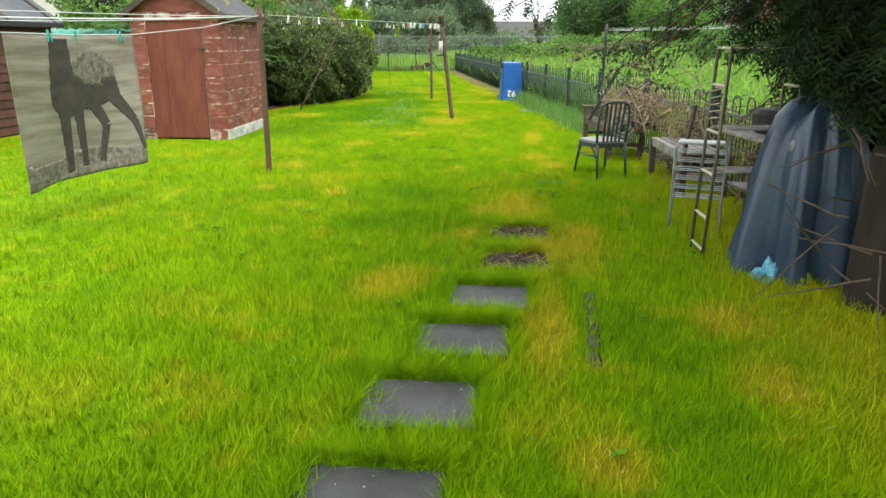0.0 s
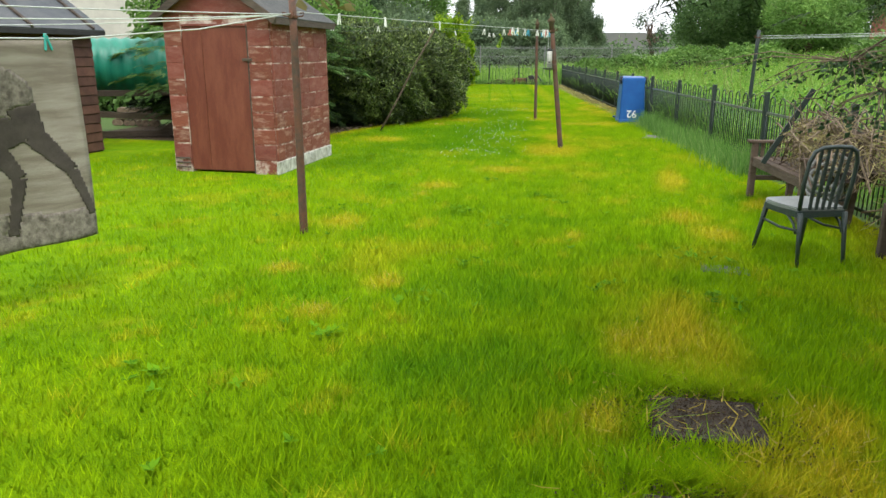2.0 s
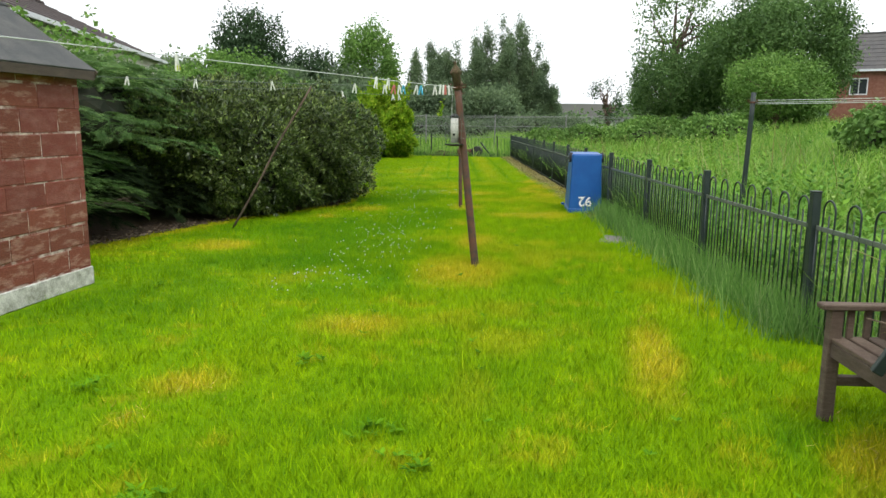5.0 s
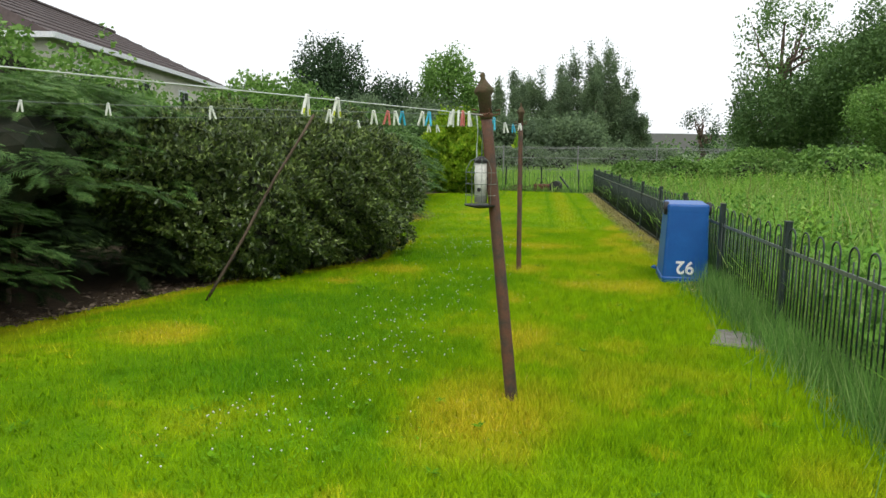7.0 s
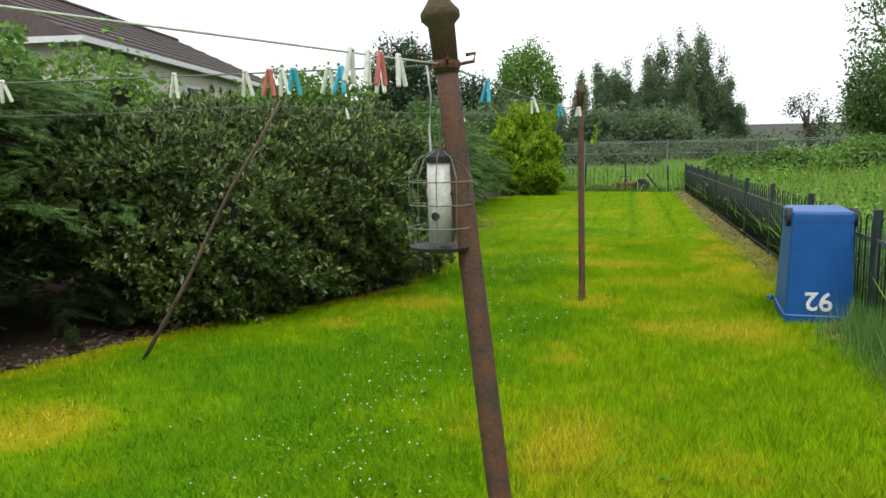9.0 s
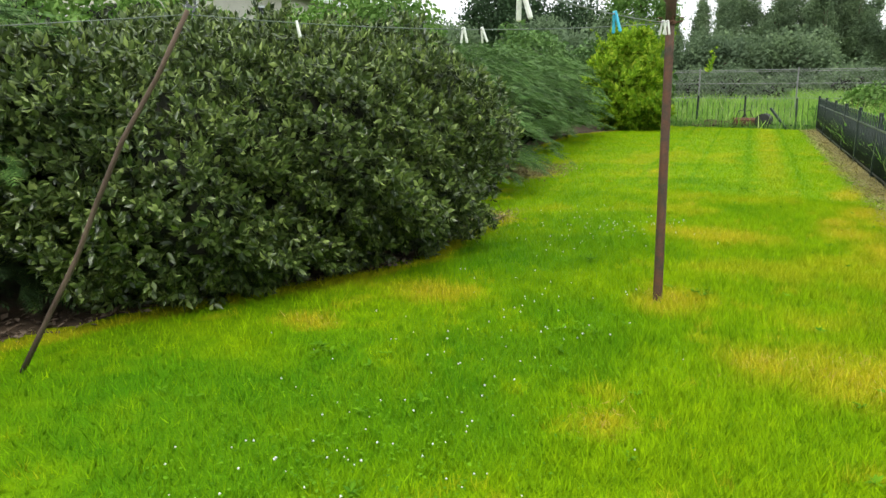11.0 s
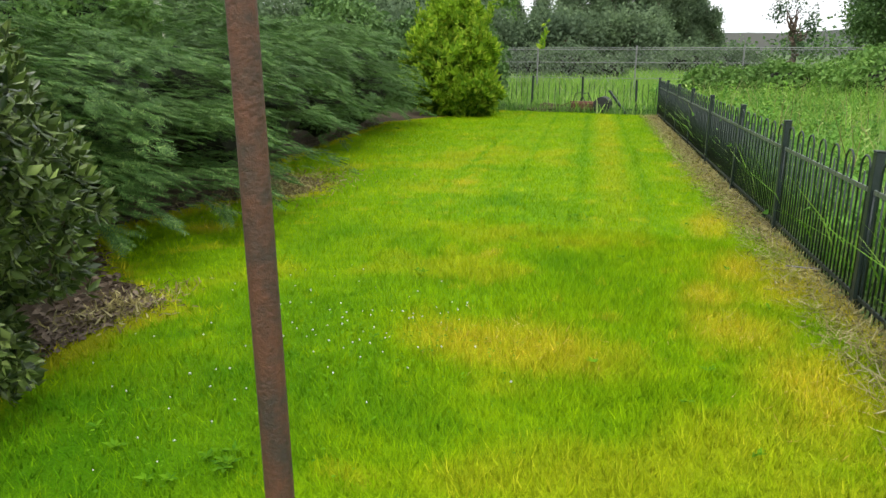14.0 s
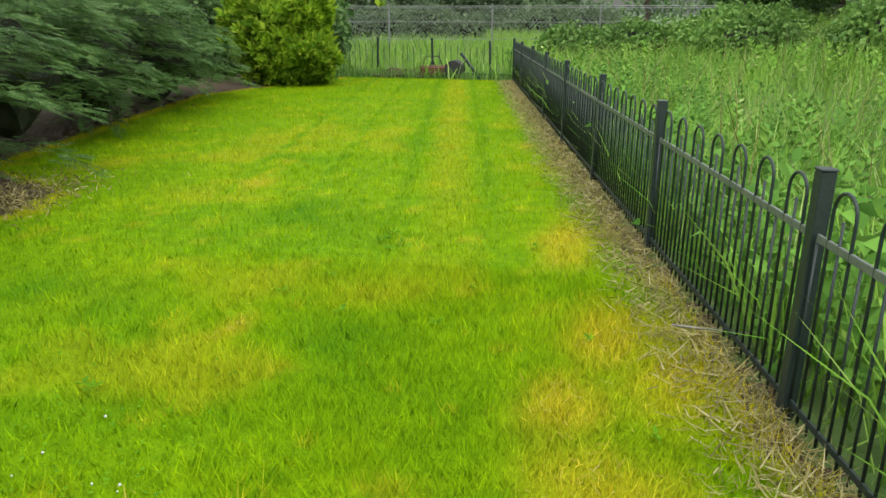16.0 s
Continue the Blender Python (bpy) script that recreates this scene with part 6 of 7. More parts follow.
# ---- shrubs along the lawn ----
ROSE, SPRAY, LEAF = rosette_template(), spray_template(), leaf_template(0.3)
def boughs(name, thing, blobs, pads, per, size, material, low, reach=(0.35, 0.8), down=0.08):
    """Flat, drooping boughs of feathery sprays, layered over the shrub's outline with dark gaps between."""
    p, nrm = blob_points(blobs, pads * 4, 0.3, 0.14, low, 3.0)
    k = nrm[:, 2] > -0.35
    p, nrm = p[k][:pads], nrm[k][:pads]
    m = len(p)
    out = np.stack([nrm[:, 0], nrm[:, 1], np.zeros(m)], -1) + RNG.normal(size=(m, 3)) * np.array([0.3, 0.3, 0])
    out /= np.linalg.norm(out, axis=1, keepdims=True) + 1e-6
    side = np.stack([-out[:, 1], out[:, 0], np.zeros(m)], -1)
    r = RNG.uniform(reach[0], reach[1], m)
    a = RNG.uniform(-0.9, 1.0, (m, per))
    b = RNG.normal(size=(m, per)) * 0.5 * (1.05 - a) * 0.75
    drop = -down * (a + 0.4) - 0.22 * np.clip(a, 0, 1) ** 2 - 0.12 * np.abs(b) + RNG.normal(size=(m, per)) * 0.035
    rr = r[:, None, None]
    site = p[:, None] + rr * (a[..., None] * out[:, None] + b[..., None] * side[:, None] + drop[..., None] * np.array([0, 0, 1.0]))
    way = out[:, None] * 0.9 + side[:, None] * (b * 1.3 + RNG.normal(size=(m, per)) * 0.3)[..., None] + np.array([0, 0, 1.0]) * (-0.02 - 0.3 * np.clip(a, 0, 1) ** 2 + RNG.normal(size=(m, per)) * 0.12)[..., None]
    site, way = site.reshape(-1, 3), way.reshape(-1, 3)
    ups = np.tile([0, 0, 1.0], (len(site), 1)) + RNG.normal(size=site.shape) * 0.25
    v, t = scatter(site, way, ups, RNG.uniform(size[0], size[1], len(site)), SPRAY)
    v[:, 2] = np.maximum(v[:, 2], 0.02)
    return tri_mesh(name, v, t, material, thing)


bush("laurel_bush", [(-4.1, 20.9, 0.95, 1.45, 1.5, 1.1), (-3.7, 21.9, 1.0, 1.4, 1.3, 1.2), (-3.55, 22.9, 0.95, 1.25, 1.15, 1.15), (-4.9, 22.0, 1.1, 1.6, 1.6, 1.15), (-4.55, 19.9, 1.4, 1.1, 0.95, 0.65), (-3.6, 20.75, 0.6, 0.75, 0.7, 0.65)],
     46000, ROSE, (0.055, 0.105), M_LAUREL, "large dense dark green laurel bush with glossy leaves", spread=0.6, up=0.35, rough=0.32, core=0.72, depth=0.32, lumps=5.0)
CYPRESS = [(-4.75, 17.15, 0.75, 0.75, 0.5, 0.75), (-5.0, 18.2, 1.5, 1.25, 1.1, 0.85), (-6.0, 19.3, 1.6, 1.5, 1.3, 1.1), (-5.1, 17.3, 1.25, 0.8, 0.6, 0.8), (-5.3, 19.5, 1.6, 1.2, 0.9, 0.9), (-6.2, 17.8, 1.2, 1.2, 1.2, 1.2)]
cypress = holder("cypress_bush", Matrix.Identity(4), "spreading dark green cypress with drooping sprays over a dark hollow", "bush")
boughs("sprays", cypress, CYPRESS, 170, 70, (0.12, 0.25), M_CYPRESS, 0.4)
blob_core("shade_core", CYPRESS + [(-6.7, 19.3, 0.6, 1.2, 1.8, 0.9)], cypress, 0.66)
# near-black sprays put the hollow's shade into the leaf colour
boughs("shade_toned_sprays", cypress, [(-5.5, 18.4, 0.55, 0.95, 1.5, 0.8), (-5.0, 19.8, 0.55, 0.8, 0.9, 0.8), (-6.7, 19.3, 0.6, 1.2, 1.8, 0.9)], 170, 45, (0.15, 0.3), M_YEW, 0.05)
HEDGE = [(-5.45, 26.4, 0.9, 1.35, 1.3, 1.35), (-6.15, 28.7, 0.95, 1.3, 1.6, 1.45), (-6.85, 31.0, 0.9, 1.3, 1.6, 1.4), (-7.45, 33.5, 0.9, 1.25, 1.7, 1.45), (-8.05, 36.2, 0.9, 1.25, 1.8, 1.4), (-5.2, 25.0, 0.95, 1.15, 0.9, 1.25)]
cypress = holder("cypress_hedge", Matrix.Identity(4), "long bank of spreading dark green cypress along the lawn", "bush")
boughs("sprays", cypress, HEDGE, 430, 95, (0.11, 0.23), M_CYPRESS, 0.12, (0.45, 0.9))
blob_core("shade_core", HEDGE, cypress, 0.6)
bush("golden_bush", [(-7.2, 40.3, 0.9, 1.0, 0.95, 1.0), (-7.6, 40.7, 1.9, 0.8, 0.8, 0.8), (-6.65, 40.2, 1.6, 0.62, 0.6, 0.62), (-7.0, 40.4, 2.5, 0.5, 0.5, 0.55), (-8.0, 40.3, 1.4, 0.65, 0.6, 0.75), (-6.5, 40.0, 0.7, 0.65, 0.6, 0.6), (-7.6, 40.5, 2.75, 0.35, 0.35, 0.4)], 6500, ROSE, (0.12, 0.3), M_GOLD, "bright yellow-green leafy shrub at the lawn's end", spread=0.7, up=0.8, rough=0.5, core=0.66, depth=0.35, lumps=3.5)
tips = [(-7.5 + RNG.normal() * 0.5, 40.7 + RNG.normal() * 0.45, 2.35 + RNG.uniform(-0.1, 0.45)) for i in range(26)] + [(-7.0 + RNG.normal() * 0.75, 40.0 + RNG.normal() * 0.6, 1.5 + RNG.uniform(0, 0.9)) for i in range(30)]
sites = np.array([(x + RNG.normal() * 0.05 + 0.1 * k * lx, y + RNG.normal() * 0.05, z + 0.11 * k) for x, y, z in tips for lx in [RNG.normal() * 0.5] for k in range(7)])
v, t = scatter(sites, RNG.normal(size=sites.shape) * 0.6 + np.array([0, 0, 0.8]), RNG.normal(size=sites.shape), np.tile(np.linspace(0.24, 0.1, 7), len(tips)), ROSE)
tagged(tri_mesh("shoot_growth", v, t, M_GOLD, bpy.data.objects["golden_bush"]), kind="stuff")
bush("garden_shrub", [(-7.7, 28.0, 2.2, 1.4, 1.0, 1.15), (-8.8, 27.4, 1.9, 1.0, 0.9, 1.0)], 2400, clump_template(7, 4), (0.13, 0.26), M_TREE_LIGHT, "light green leafy shrub rising above the cypress", rough=0.45, core=0.6, depth=0.4)
bush("garden_shrub", [(-10.5, 26.0, 1.3, 1.6, 2.0, 1.4), (-10.0, 30.0, 1.3, 1.6, 2.2, 1.4), (-9.6, 22.5, 1.2, 1.5, 1.8, 1.3)], 2600, clump_template(7, 4), (0.28, 0.5), M_TREE_LIGHT, "tall mixed green shrubs behind the cypress", rough=0.3, core=0.75)
bush("garden_shrub", [(-9.6, 24.2, 2.0, 1.2, 1.3, 1.55), (-9.9, 22.4, 2.2, 1.2, 1.2, 1.75), (-9.2, 25.6, 1.6, 1.0, 1.1, 1.2)], 2200, clump_template(7, 4), (0.16, 0.32), M_TREE_LIGHT, "tall light green shrub rising behind the cypress", rough=0.45, core=0.7, depth=0.4)
bush("garden_shrub", [(-9.0, 44.0, 1.2, 2.0, 1.6, 1.8), (-11.5, 42.0, 1.4, 2.0, 2.0, 2.0)], 1900, clump_template(7, 4), (0.28, 0.5), M_TREE, "green shrubs behind the golden bush", rough=0.3, core=0.75)
bush("garden_shrub", [(-13.5, 23.5, 0.7, 2.4, 1.4, 1.0), (-11.0, 21.6, 0.6, 1.5, 1.0, 0.9)], 1600, clump_template(7, 4), (0.24, 0.44), M_TREE, "green shrubs beyond the sheds", rough=0.3, core=0.75)
# leaf litter and twigs at the foot of the hedge
p = np.array([(-4.75 + 0.3 * RNG.normal(), 28.6 + 0.6 * RNG.normal(), RNG.uniform(0.01, 0.09)) for _ in range(2200)] + [(-3.2 + 0.13 * RNG.normal(), 24.5 + 0.25 * RNG.normal(), RNG.uniform(0.01, 0.04)) for _ in range(900)])
v, t = scatter(p, RNG.normal(size=p.shape), RNG.normal(size=p.shape), RNG.uniform(0.03, 0.09, len(p)), blade_template(0.3, 0.07))
tagged(tri_mesh("dead_leaf_litter", v, t, M_STRAW), "brown dead leaves and twigs at the hedge foot", "leaf litter", kind="stuff")
for sx, sy, ang in ((-5.2, 18.35, 3), (-5.0, 18.2, -6)):
    bm = bmesh.new()
    tube(bm, limb_points((sx, sy, 0), (sx + 0.05 * ang * 0.3, sy + 0.3, 1.2), 0.03), 0.035, 7, 0.02)
    tagged(part("bare_stem", bm, M_BARK), "bare brown stem under the cypress", "stem")


# ---- dark conifer overhanging the start of the walk ----
def near_conifer():
    thing = holder("conifer_tree", pose(4.45, 6.75, 0), "dark conifer with low hanging branches over the lawn edge", "tree")
    bm = bmesh.new()
    tube(bm, limb_points((0, 0, -0.1), (0.1, 0.1, 6.0), 0.05), 0.2, 12, 0.1)
    part("trunk", bm, M_DARKBARK_CORE, thing, smooth=True)
    sites, ways = [], []
    rnd = random.Random(21)
    for i in range(70):
        a = rnd.uniform(0, 2 * math.pi)
        z0 = rnd.uniform(1.9, 4.6)
        reach = rnd.uniform(1.6, 3.4)
        if i % 2:
            a, z0, reach = rnd.uniform(0.8, 2.3), rnd.uniform(2.2, 3.4), rnd.uniform(2.0, 4.2)
        elif math.cos(a) < -0.3:
            z0, reach = rnd.uniform(3.0, 4.6), rnd.uniform(2.4, 4.2)
        d = Vector((math.cos(a), math.sin(a), 0))
        end_z = z0 - rnd.uniform(0.2, 0.8)
        pts = [Vector((0, 0, z0)), d * reach * 0.35 + Vector((0, 0, z0 + 0.15)), d * reach * 0.7 + Vector((0, 0, (z0 + end_z) / 2 + 0.1)), d * reach + Vector((0, 0, end_z))]
        bm = bmesh.new()
        tube(bm, pts, 0.03, 6, 0.006)
        part("branch", bm, M_BARK, thing)
        for k in range(56):
            u = rnd.uniform(0.22, 1.0)
            q = on(pts, u)
            w = Vector((-d.y, d.x, 0)) * rnd.gauss(0, 0.9) + d * 0.7 + Vector((0, 0, rnd.uniform(-1.2, 0.1)))
            sites.append(q + Vector((rnd.gauss(0, 0.12), rnd.gauss(0, 0.12), rnd.gauss(0, 0.08))))
            ways.append(w)
    # thick skirt round the trunk
    for k in range(3200):
        a, r, z = rnd.uniform(0, 6.28), abs(rnd.gauss(0, 0.7)), rnd.uniform(1.2, 4.0)
        sites.append(Vector((r * math.cos(a), r * math.sin(a), z + 0.25 * r)))
        ways.append(Vector((math.cos(a), math.sin(a), -0.6)))
    p, w = np.array([tuple(q) for q in sites]), np.array([tuple(q) for q in ways])
    v, t = scatter(p, w, np.tile([0, 0, 1.0], (len(p), 1)) + RNG.normal(size=p.shape) * 0.3, RNG.uniform(0.12, 0.30, len(p)), spray_template(5, 0.34))
    tri_mesh("sprays", v, t, M_YEW, thing)
    # the masses towards the start are unseen, added to shade the lawn
    crown = [(0.45, 0.1, 2.55, 0.95, 1.0, 1.2), (0.1, 1.3, 3.1, 1.3, 1.4, 0.9), (0.6, -1.7, 3.3, 1.7, 1.6, 1.2), (-0.2, -3.6, 3.7, 1.7, 1.6, 1.0), (-0.8, -1.2, 3.7, 1.5, 1.6, 0.9), (1.9, 0.2, 2.9, 1.4, 1.6, 1.6), (0.5, 1.5, 2.2, 0.8, 0.9, 1.25), (1.4, 1.6, 2.3, 1.0, 1.2, 1.6), (1.3, -1.2, 2.6, 1.0, 1.2, 1.7)]
    p, nrm = blob_points(crown, 14000, 0.3, 0.25, 0.9, 3.5)
    w = nrm + RNG.normal(size=p.shape) * 0.5 - np.array([0, 0, 0.5])
    v, t = scatter(p, w, np.tile([0, 0, 1.0], (len(p), 1)) + RNG.normal(size=p.shape) * 0.4, RNG.uniform(0.14, 0.36, len(p)), spray_template(5, 0.34))
    tri_mesh("crown", v, t, M_YEW, thing)
    blob_core("shade_core", crown, thing, 0.72)
    skirt = [(0.3, 1.55, 1.35, 0.42, 0.45, 0.6), (0.85, 1.35, 1.0, 0.55, 0.55, 0.75), (0.0, 1.7, 1.95, 0.5, 0.45, 0.5), (-0.15, 0.0, 1.7, 0.45, 0.4, 0.5), (0.3, -0.3, 1.55, 0.5, 0.4, 0.5), (-0.1, 0.5, 1.75, 0.4, 0.4, 0.45)]
    p, nrm = blob_points(skirt, 4600, 0.35, 0.25, 0.3, 3.5)
    w = nrm + RNG.normal(size=p.shape) * 0.5 - np.array([0, 0, 0.7])
    v, t = scatter(p, w, np.tile([0, 0, 1.0], (len(p), 1)) + RNG.normal(size=p.shape) * 0.4, RNG.uniform(0.14, 0.34, len(p)), spray_template(5, 0.34))
    tri_mesh("skirt", v, t, M_YEW, thing)
    blob_core("skirt_shade_core", skirt, thing, 0.7)
    # further unseen masses overhead, added only to block light from the start
    over = [(1.6, -3.6, 4.1, 2.4, 2.6, 1.5), (-0.5, -5.3, 4.5, 2.1, 2.0, 1.2), (2.6, -0.6, 4.3, 2.2, 2.6, 1.6)]
    p, nrm = blob_points(over, 4200, 0.4, 0.25, 0.9, 3.0)
    w = nrm + RNG.normal(size=p.shape) * 0.5 - np.array([0, 0, 0.5])
    v, t = scatter(p, w, np.tile([0, 0, 1.0], (len(p), 1)) + RNG.normal(size=p.shape) * 0.4, RNG.uniform(0.4, 0.7, len(p)), spray_template(5, 0.4))
    tri_mesh("unseen_shade_crown", v, t, M_YEW, thing)
    blob_core("unseen_crown_core", over, thing, 0.72)
    for i in range(16):
        a = rnd.uniform(2.4, 5.2)
        s = Vector((rnd.uniform(-0.5, 0.1), rnd.uniform(-0.4, 0.4), rnd.uniform(0.2, 1.2)))
        e = s + Vector((math.cos(a) * 0.5, math.sin(a) * 0.5, rnd.uniform(-0.5, 0.4)))
        e.z = max(e.z, 0.03)
        bm = bmesh.new()
        tube(bm, limb_points(tuple(s), tuple(e), 0.012, 4), 0.008, 5, 0.003)
        part("dead_twig", bm, M_BARK, thing, "bare dead twig")


near_conifer()

# hanging twigs of a deciduous branch over the path
def hanging_branch(x, y, z, n, label):
    thing = holder("overhanging_branch", pose(x, y, z), label, "branch")
    rnd = random.Random(int(x * 10 + y))
    bm = bmesh.new()
    tube(bm, [(0.9, -0.3, 0.75), (0.3, 0, 0.5), (0, 0, 0.25)], 0.014, 6, 0.006)
    part("stem", bm, M_BARK, thing)
    s, w = [], []
    for i in range(n):
        e = Vector((rnd.gauss(0, 0.3), rnd.gauss(0, 0.3), rnd.uniform(-0.05, 0.3)))
        bm = bmesh.new()
        tube(bm, [(0, 0, 0.27), tuple(e * 0.5 + Vector((0, 0, 0.2))), tuple(e)], 0.004, 4, 0.0015)
        part("twig", bm, M_TWIG, thing)
        for k in range(10):
            s.append(tuple(Vector((0, 0, 0.27)).lerp(e, rnd.uniform(0.3, 1.0)) + Vector((rnd.gauss(0, 0.02), rnd.gauss(0, 0.02), 0))))
            w.append((rnd.gauss(0, 1), rnd.gauss(0, 1), rnd.gauss(-0.6, 0.5)))
    v, t = scatter(np.array(s), np.array(w), RNG.normal(size=(len(s), 3)), RNG.uniform(0.025, 0.05, len(s)), LEAF)
    tri_mesh("leaves", v, t, M_STRAW if x < 1 else M_TREE_DARK, thing)


for hx, hy, hz, hn in ((0.62, 6.65, 1.64, 12), (1.15, 7.0, 1.80, 14), (1.5, 7.5, 1.84, 16), (1.95, 7.7, 1.86, 16), (2.5, 8.0, 1.84, 18), (3.0, 8.2, 1.74, 20), (3.05, 10.0, 1.22, 26), (3.25, 9.95, 1.06, 26), (3.42, 9.9, 1.28, 24)):
    hanging_branch(hx, hy, hz, hn, "thin hanging twigs with small leaves overhead")

# ---- meadow beyond the railings ----
def meadow_points(n, d0, d1, y0, y1, power=1.0):
    y = RNG.uniform(y0, y1, n)
    x = fence_x(y) + d0 + (d1 - d0) * RNG.random(n) ** power
    return x, y


def meadow(name, x, y, size, template, material, label, lean=0.25):
    n = len(x)
    s = RNG.uniform(size[0], size[1], n) * (0.6 + 0.8 * fbm(x * 0.45, y * 0.45, 31))
    w = np.stack([RNG.normal(size=n) * lean, RNG.normal(size=n) * lean, np.ones(n)], -1)
    v, t = scatter(np.stack([x, y, ground_z(x, y) - 0.02], -1), w, RNG.normal(size=(n, 3)) * np.array([1, 1, 0.1]), s, template)
    return tagged(tri_mesh(name, v, t, material), label, "vegetation", kind="stuff")


x, y = meadow_points(110000, 0.12, 22, 2, 62, 1.25)
meadow("meadow_grass", x, y, (0.35, 0.85), blade_template(0.5, 0.009), M_TALL, "tall uncut green meadow grass beyond the railings")
x, y = meadow_points(800, 0.25, 3.5, 4, 44, 1.2)
meadow("nettles", x, y, (0.4, 0.75), nettle_template(), M_NETTLE, "dense nettles and weeds behind the railings", 0.15)
def herbs(name, n, d0, d1, low, high, size, material, label, power=1.0):
    """Loose clumps of broad leaves standing at different heights among the grass."""
    x, y = meadow_points(n, d0, d1, 15, 46, power)
    patch = fbm(x * 0.8, y * 0.8, 27)
    x, y = x[patch > 0.42], y[patch > 0.42]
    p = np.stack([x, y, ground_z(x, y) + RNG.uniform(low, high, len(x))], -1)
    v, t = scatter(p, RNG.normal(size=p.shape), RNG.normal(size=p.shape) + np.array([0, 0, 1.0]), RNG.uniform(size[0], size[1], len(p)), clump_template(9, 13))
    v[:, 2] = np.maximum(v[:, 2], 0.02)
    tagged(tri_mesh(name, v, t, material), label, "vegetation", kind="stuff")


herbs("fence_weeds", 1500, 0.1, 0.7, 0.08, 0.75, (0.1, 0.22), M_NETTLE, "broad-leaved weeds growing up behind the railings")
herbs("meadow_herbs", 4200, 0.6, 14, 0.12, 0.5, (0.08, 0.2), M_NETTLE, "leafy green herbs thick in the meadow", 1.3)
x, y = meadow_points(2600, 0.1, 0.8, 15, 43, 1.1)
meadow("fence_grass", x, y, (0.3, 0.65), blade_template(0.4, 0.005), M_LONG, "long grass leaning through the railings", 0.15)
x, y = meadow_points(3400, 0.9, 24, 4, 64, 1.0)
k = fbm(x * 0.35, y * 0.35, 17) > 0.5
x, y = x[k], y[k]
meadow("meadow_weeds", x, y, (0.4, 0.85), nettle_template(), M_TALL, "tall leafy weeds over the rising meadow", 0.2)
x, y = RNG.uniform(-11, 2, 9000), RNG.uniform(42.3, 58, 9000)
k = x < fence_x(y) + 3
meadow("rough_grass", x[k], y[k], (0.25, 0.7), blade_template(0.45, 0.02), M_TALL, "rough grass beyond the end of the lawn")
xs, ys = RNG.uniform(-8.5, -1.4, 2600), 42.35 + np.abs(RNG.normal(size=2600)) * 0.35
meadow("rough_grass", xs, ys, (0.12, 0.36), blade_template(0.45, 0.02), M_LONG, "tufted rough grass along the end of the lawn")
x, y = meadow_points(260, 0.4, 6, 22, 42, 1.0)
meadow("seed_stalks", x, y, (0.9, 1.5), blade_template(0.3, 0.004), M_STRAW, "thin dry seed stalks standing in the meadow", 0.12)
for bx, by, r in ((9.5, 30, 1.1), (14, 38, 1.6), (7.0, 42, 1.2), (18, 30, 1.8), (12.5, 24, 1.2), (5.0, 50, 1.4), (10.5, 48, 1.5), (-0.4, 46.6, 0.9), (1.6, 47.2, 1.1), (4.0, 46.0, 1.2)):
    gz = float(ground_z(np.array(bx), np.array(by)))
    bush("bramble_bush", [(bx, by, gz + 0.5, r * 1.3, r, 0.75), (bx + r * 0.7, by + 0.5, gz + 0.35, r, r, 0.7)], 900, clump_template(8, 4), (0.25, 0.45), M_TREE_LIGHT, "low bright green bramble bush in the meadow", rough=0.3, core=0.7, low=0.1)

# ---- end of the lawn: bare railings, roller, wire fence ----
def end_railings():
    thing = holder("old_railings", pose(CORNER.x, CORNER.y + 0.6, 0, 0, 0, 82), "old dark bare metal railings at the lawn's end", "fence")
    rnd = random.Random(2)
    for i in range(40):
        bm = bmesh.new()
        h = 0.85 + rnd.uniform(-0.1, 0.05)
        if i % 9 == 4:
            box(bm, (0.05, 0.05, h + 0.15), (0, 0.18 * i, (h + 0.15) / 2), (rnd.gauss(0, 2), rnd.gauss(0, 2), 0))
        else:
            tube(bm, [(0, 0.18 * i, 0), (rnd.gauss(0, 0.02), 0.18 * i + rnd.gauss(0, 0.02), h)], 0.008, 5)
        part("post" if i % 9 == 4 else "bar", bm, M_FENCE, thing)
    for z in (0.12,):
        bm = bmesh.new()
        box(bm, (0.015, 7.2, 0.03), (0, 3.6, z))
        part("rail", bm, M_FENCE, thing)


end_railings()


def old_mower():
    thing = holder("old_mower", pose(-3.95, 42.75, 0, 0, 0, 0), "rusty old cylinder mower resting at the lawn's end", "mower")
    bm = bmesh.new()
    box(bm, (0.85, 0.4, 0.26), (0, 0, 0.2), bevel=0.05)
    part("grass_box", bm, M_RUST, thing)
    bm = bmesh.new()
    tube(bm, [(0.48, -0.25, 0.24), (0.48, 0.25, 0.24)], 0.24, 18)
    part("roller", bm, M_BLACKPLASTIC, thing)
    for x in (-0.25, -0.05):
        bm = bmesh.new()
        tube(bm, [(x - 0.15, 0, 0.3), (x - 0.08, 0, 0.55), (x + 0.08, 0, 0.58), (x + 0.2, 0, 0.32)], 0.014, 6)
        part("handle", bm, M_BLACKPLASTIC, thing)
    bm = bmesh.new()
    tube(bm, [(-0.8, 0, 0.15), (-0.45, 0, 0.32), (-0.2, 0, 0.3)], 0.012, 6)
    part("tow_bar", bm, M_RUST, thing)


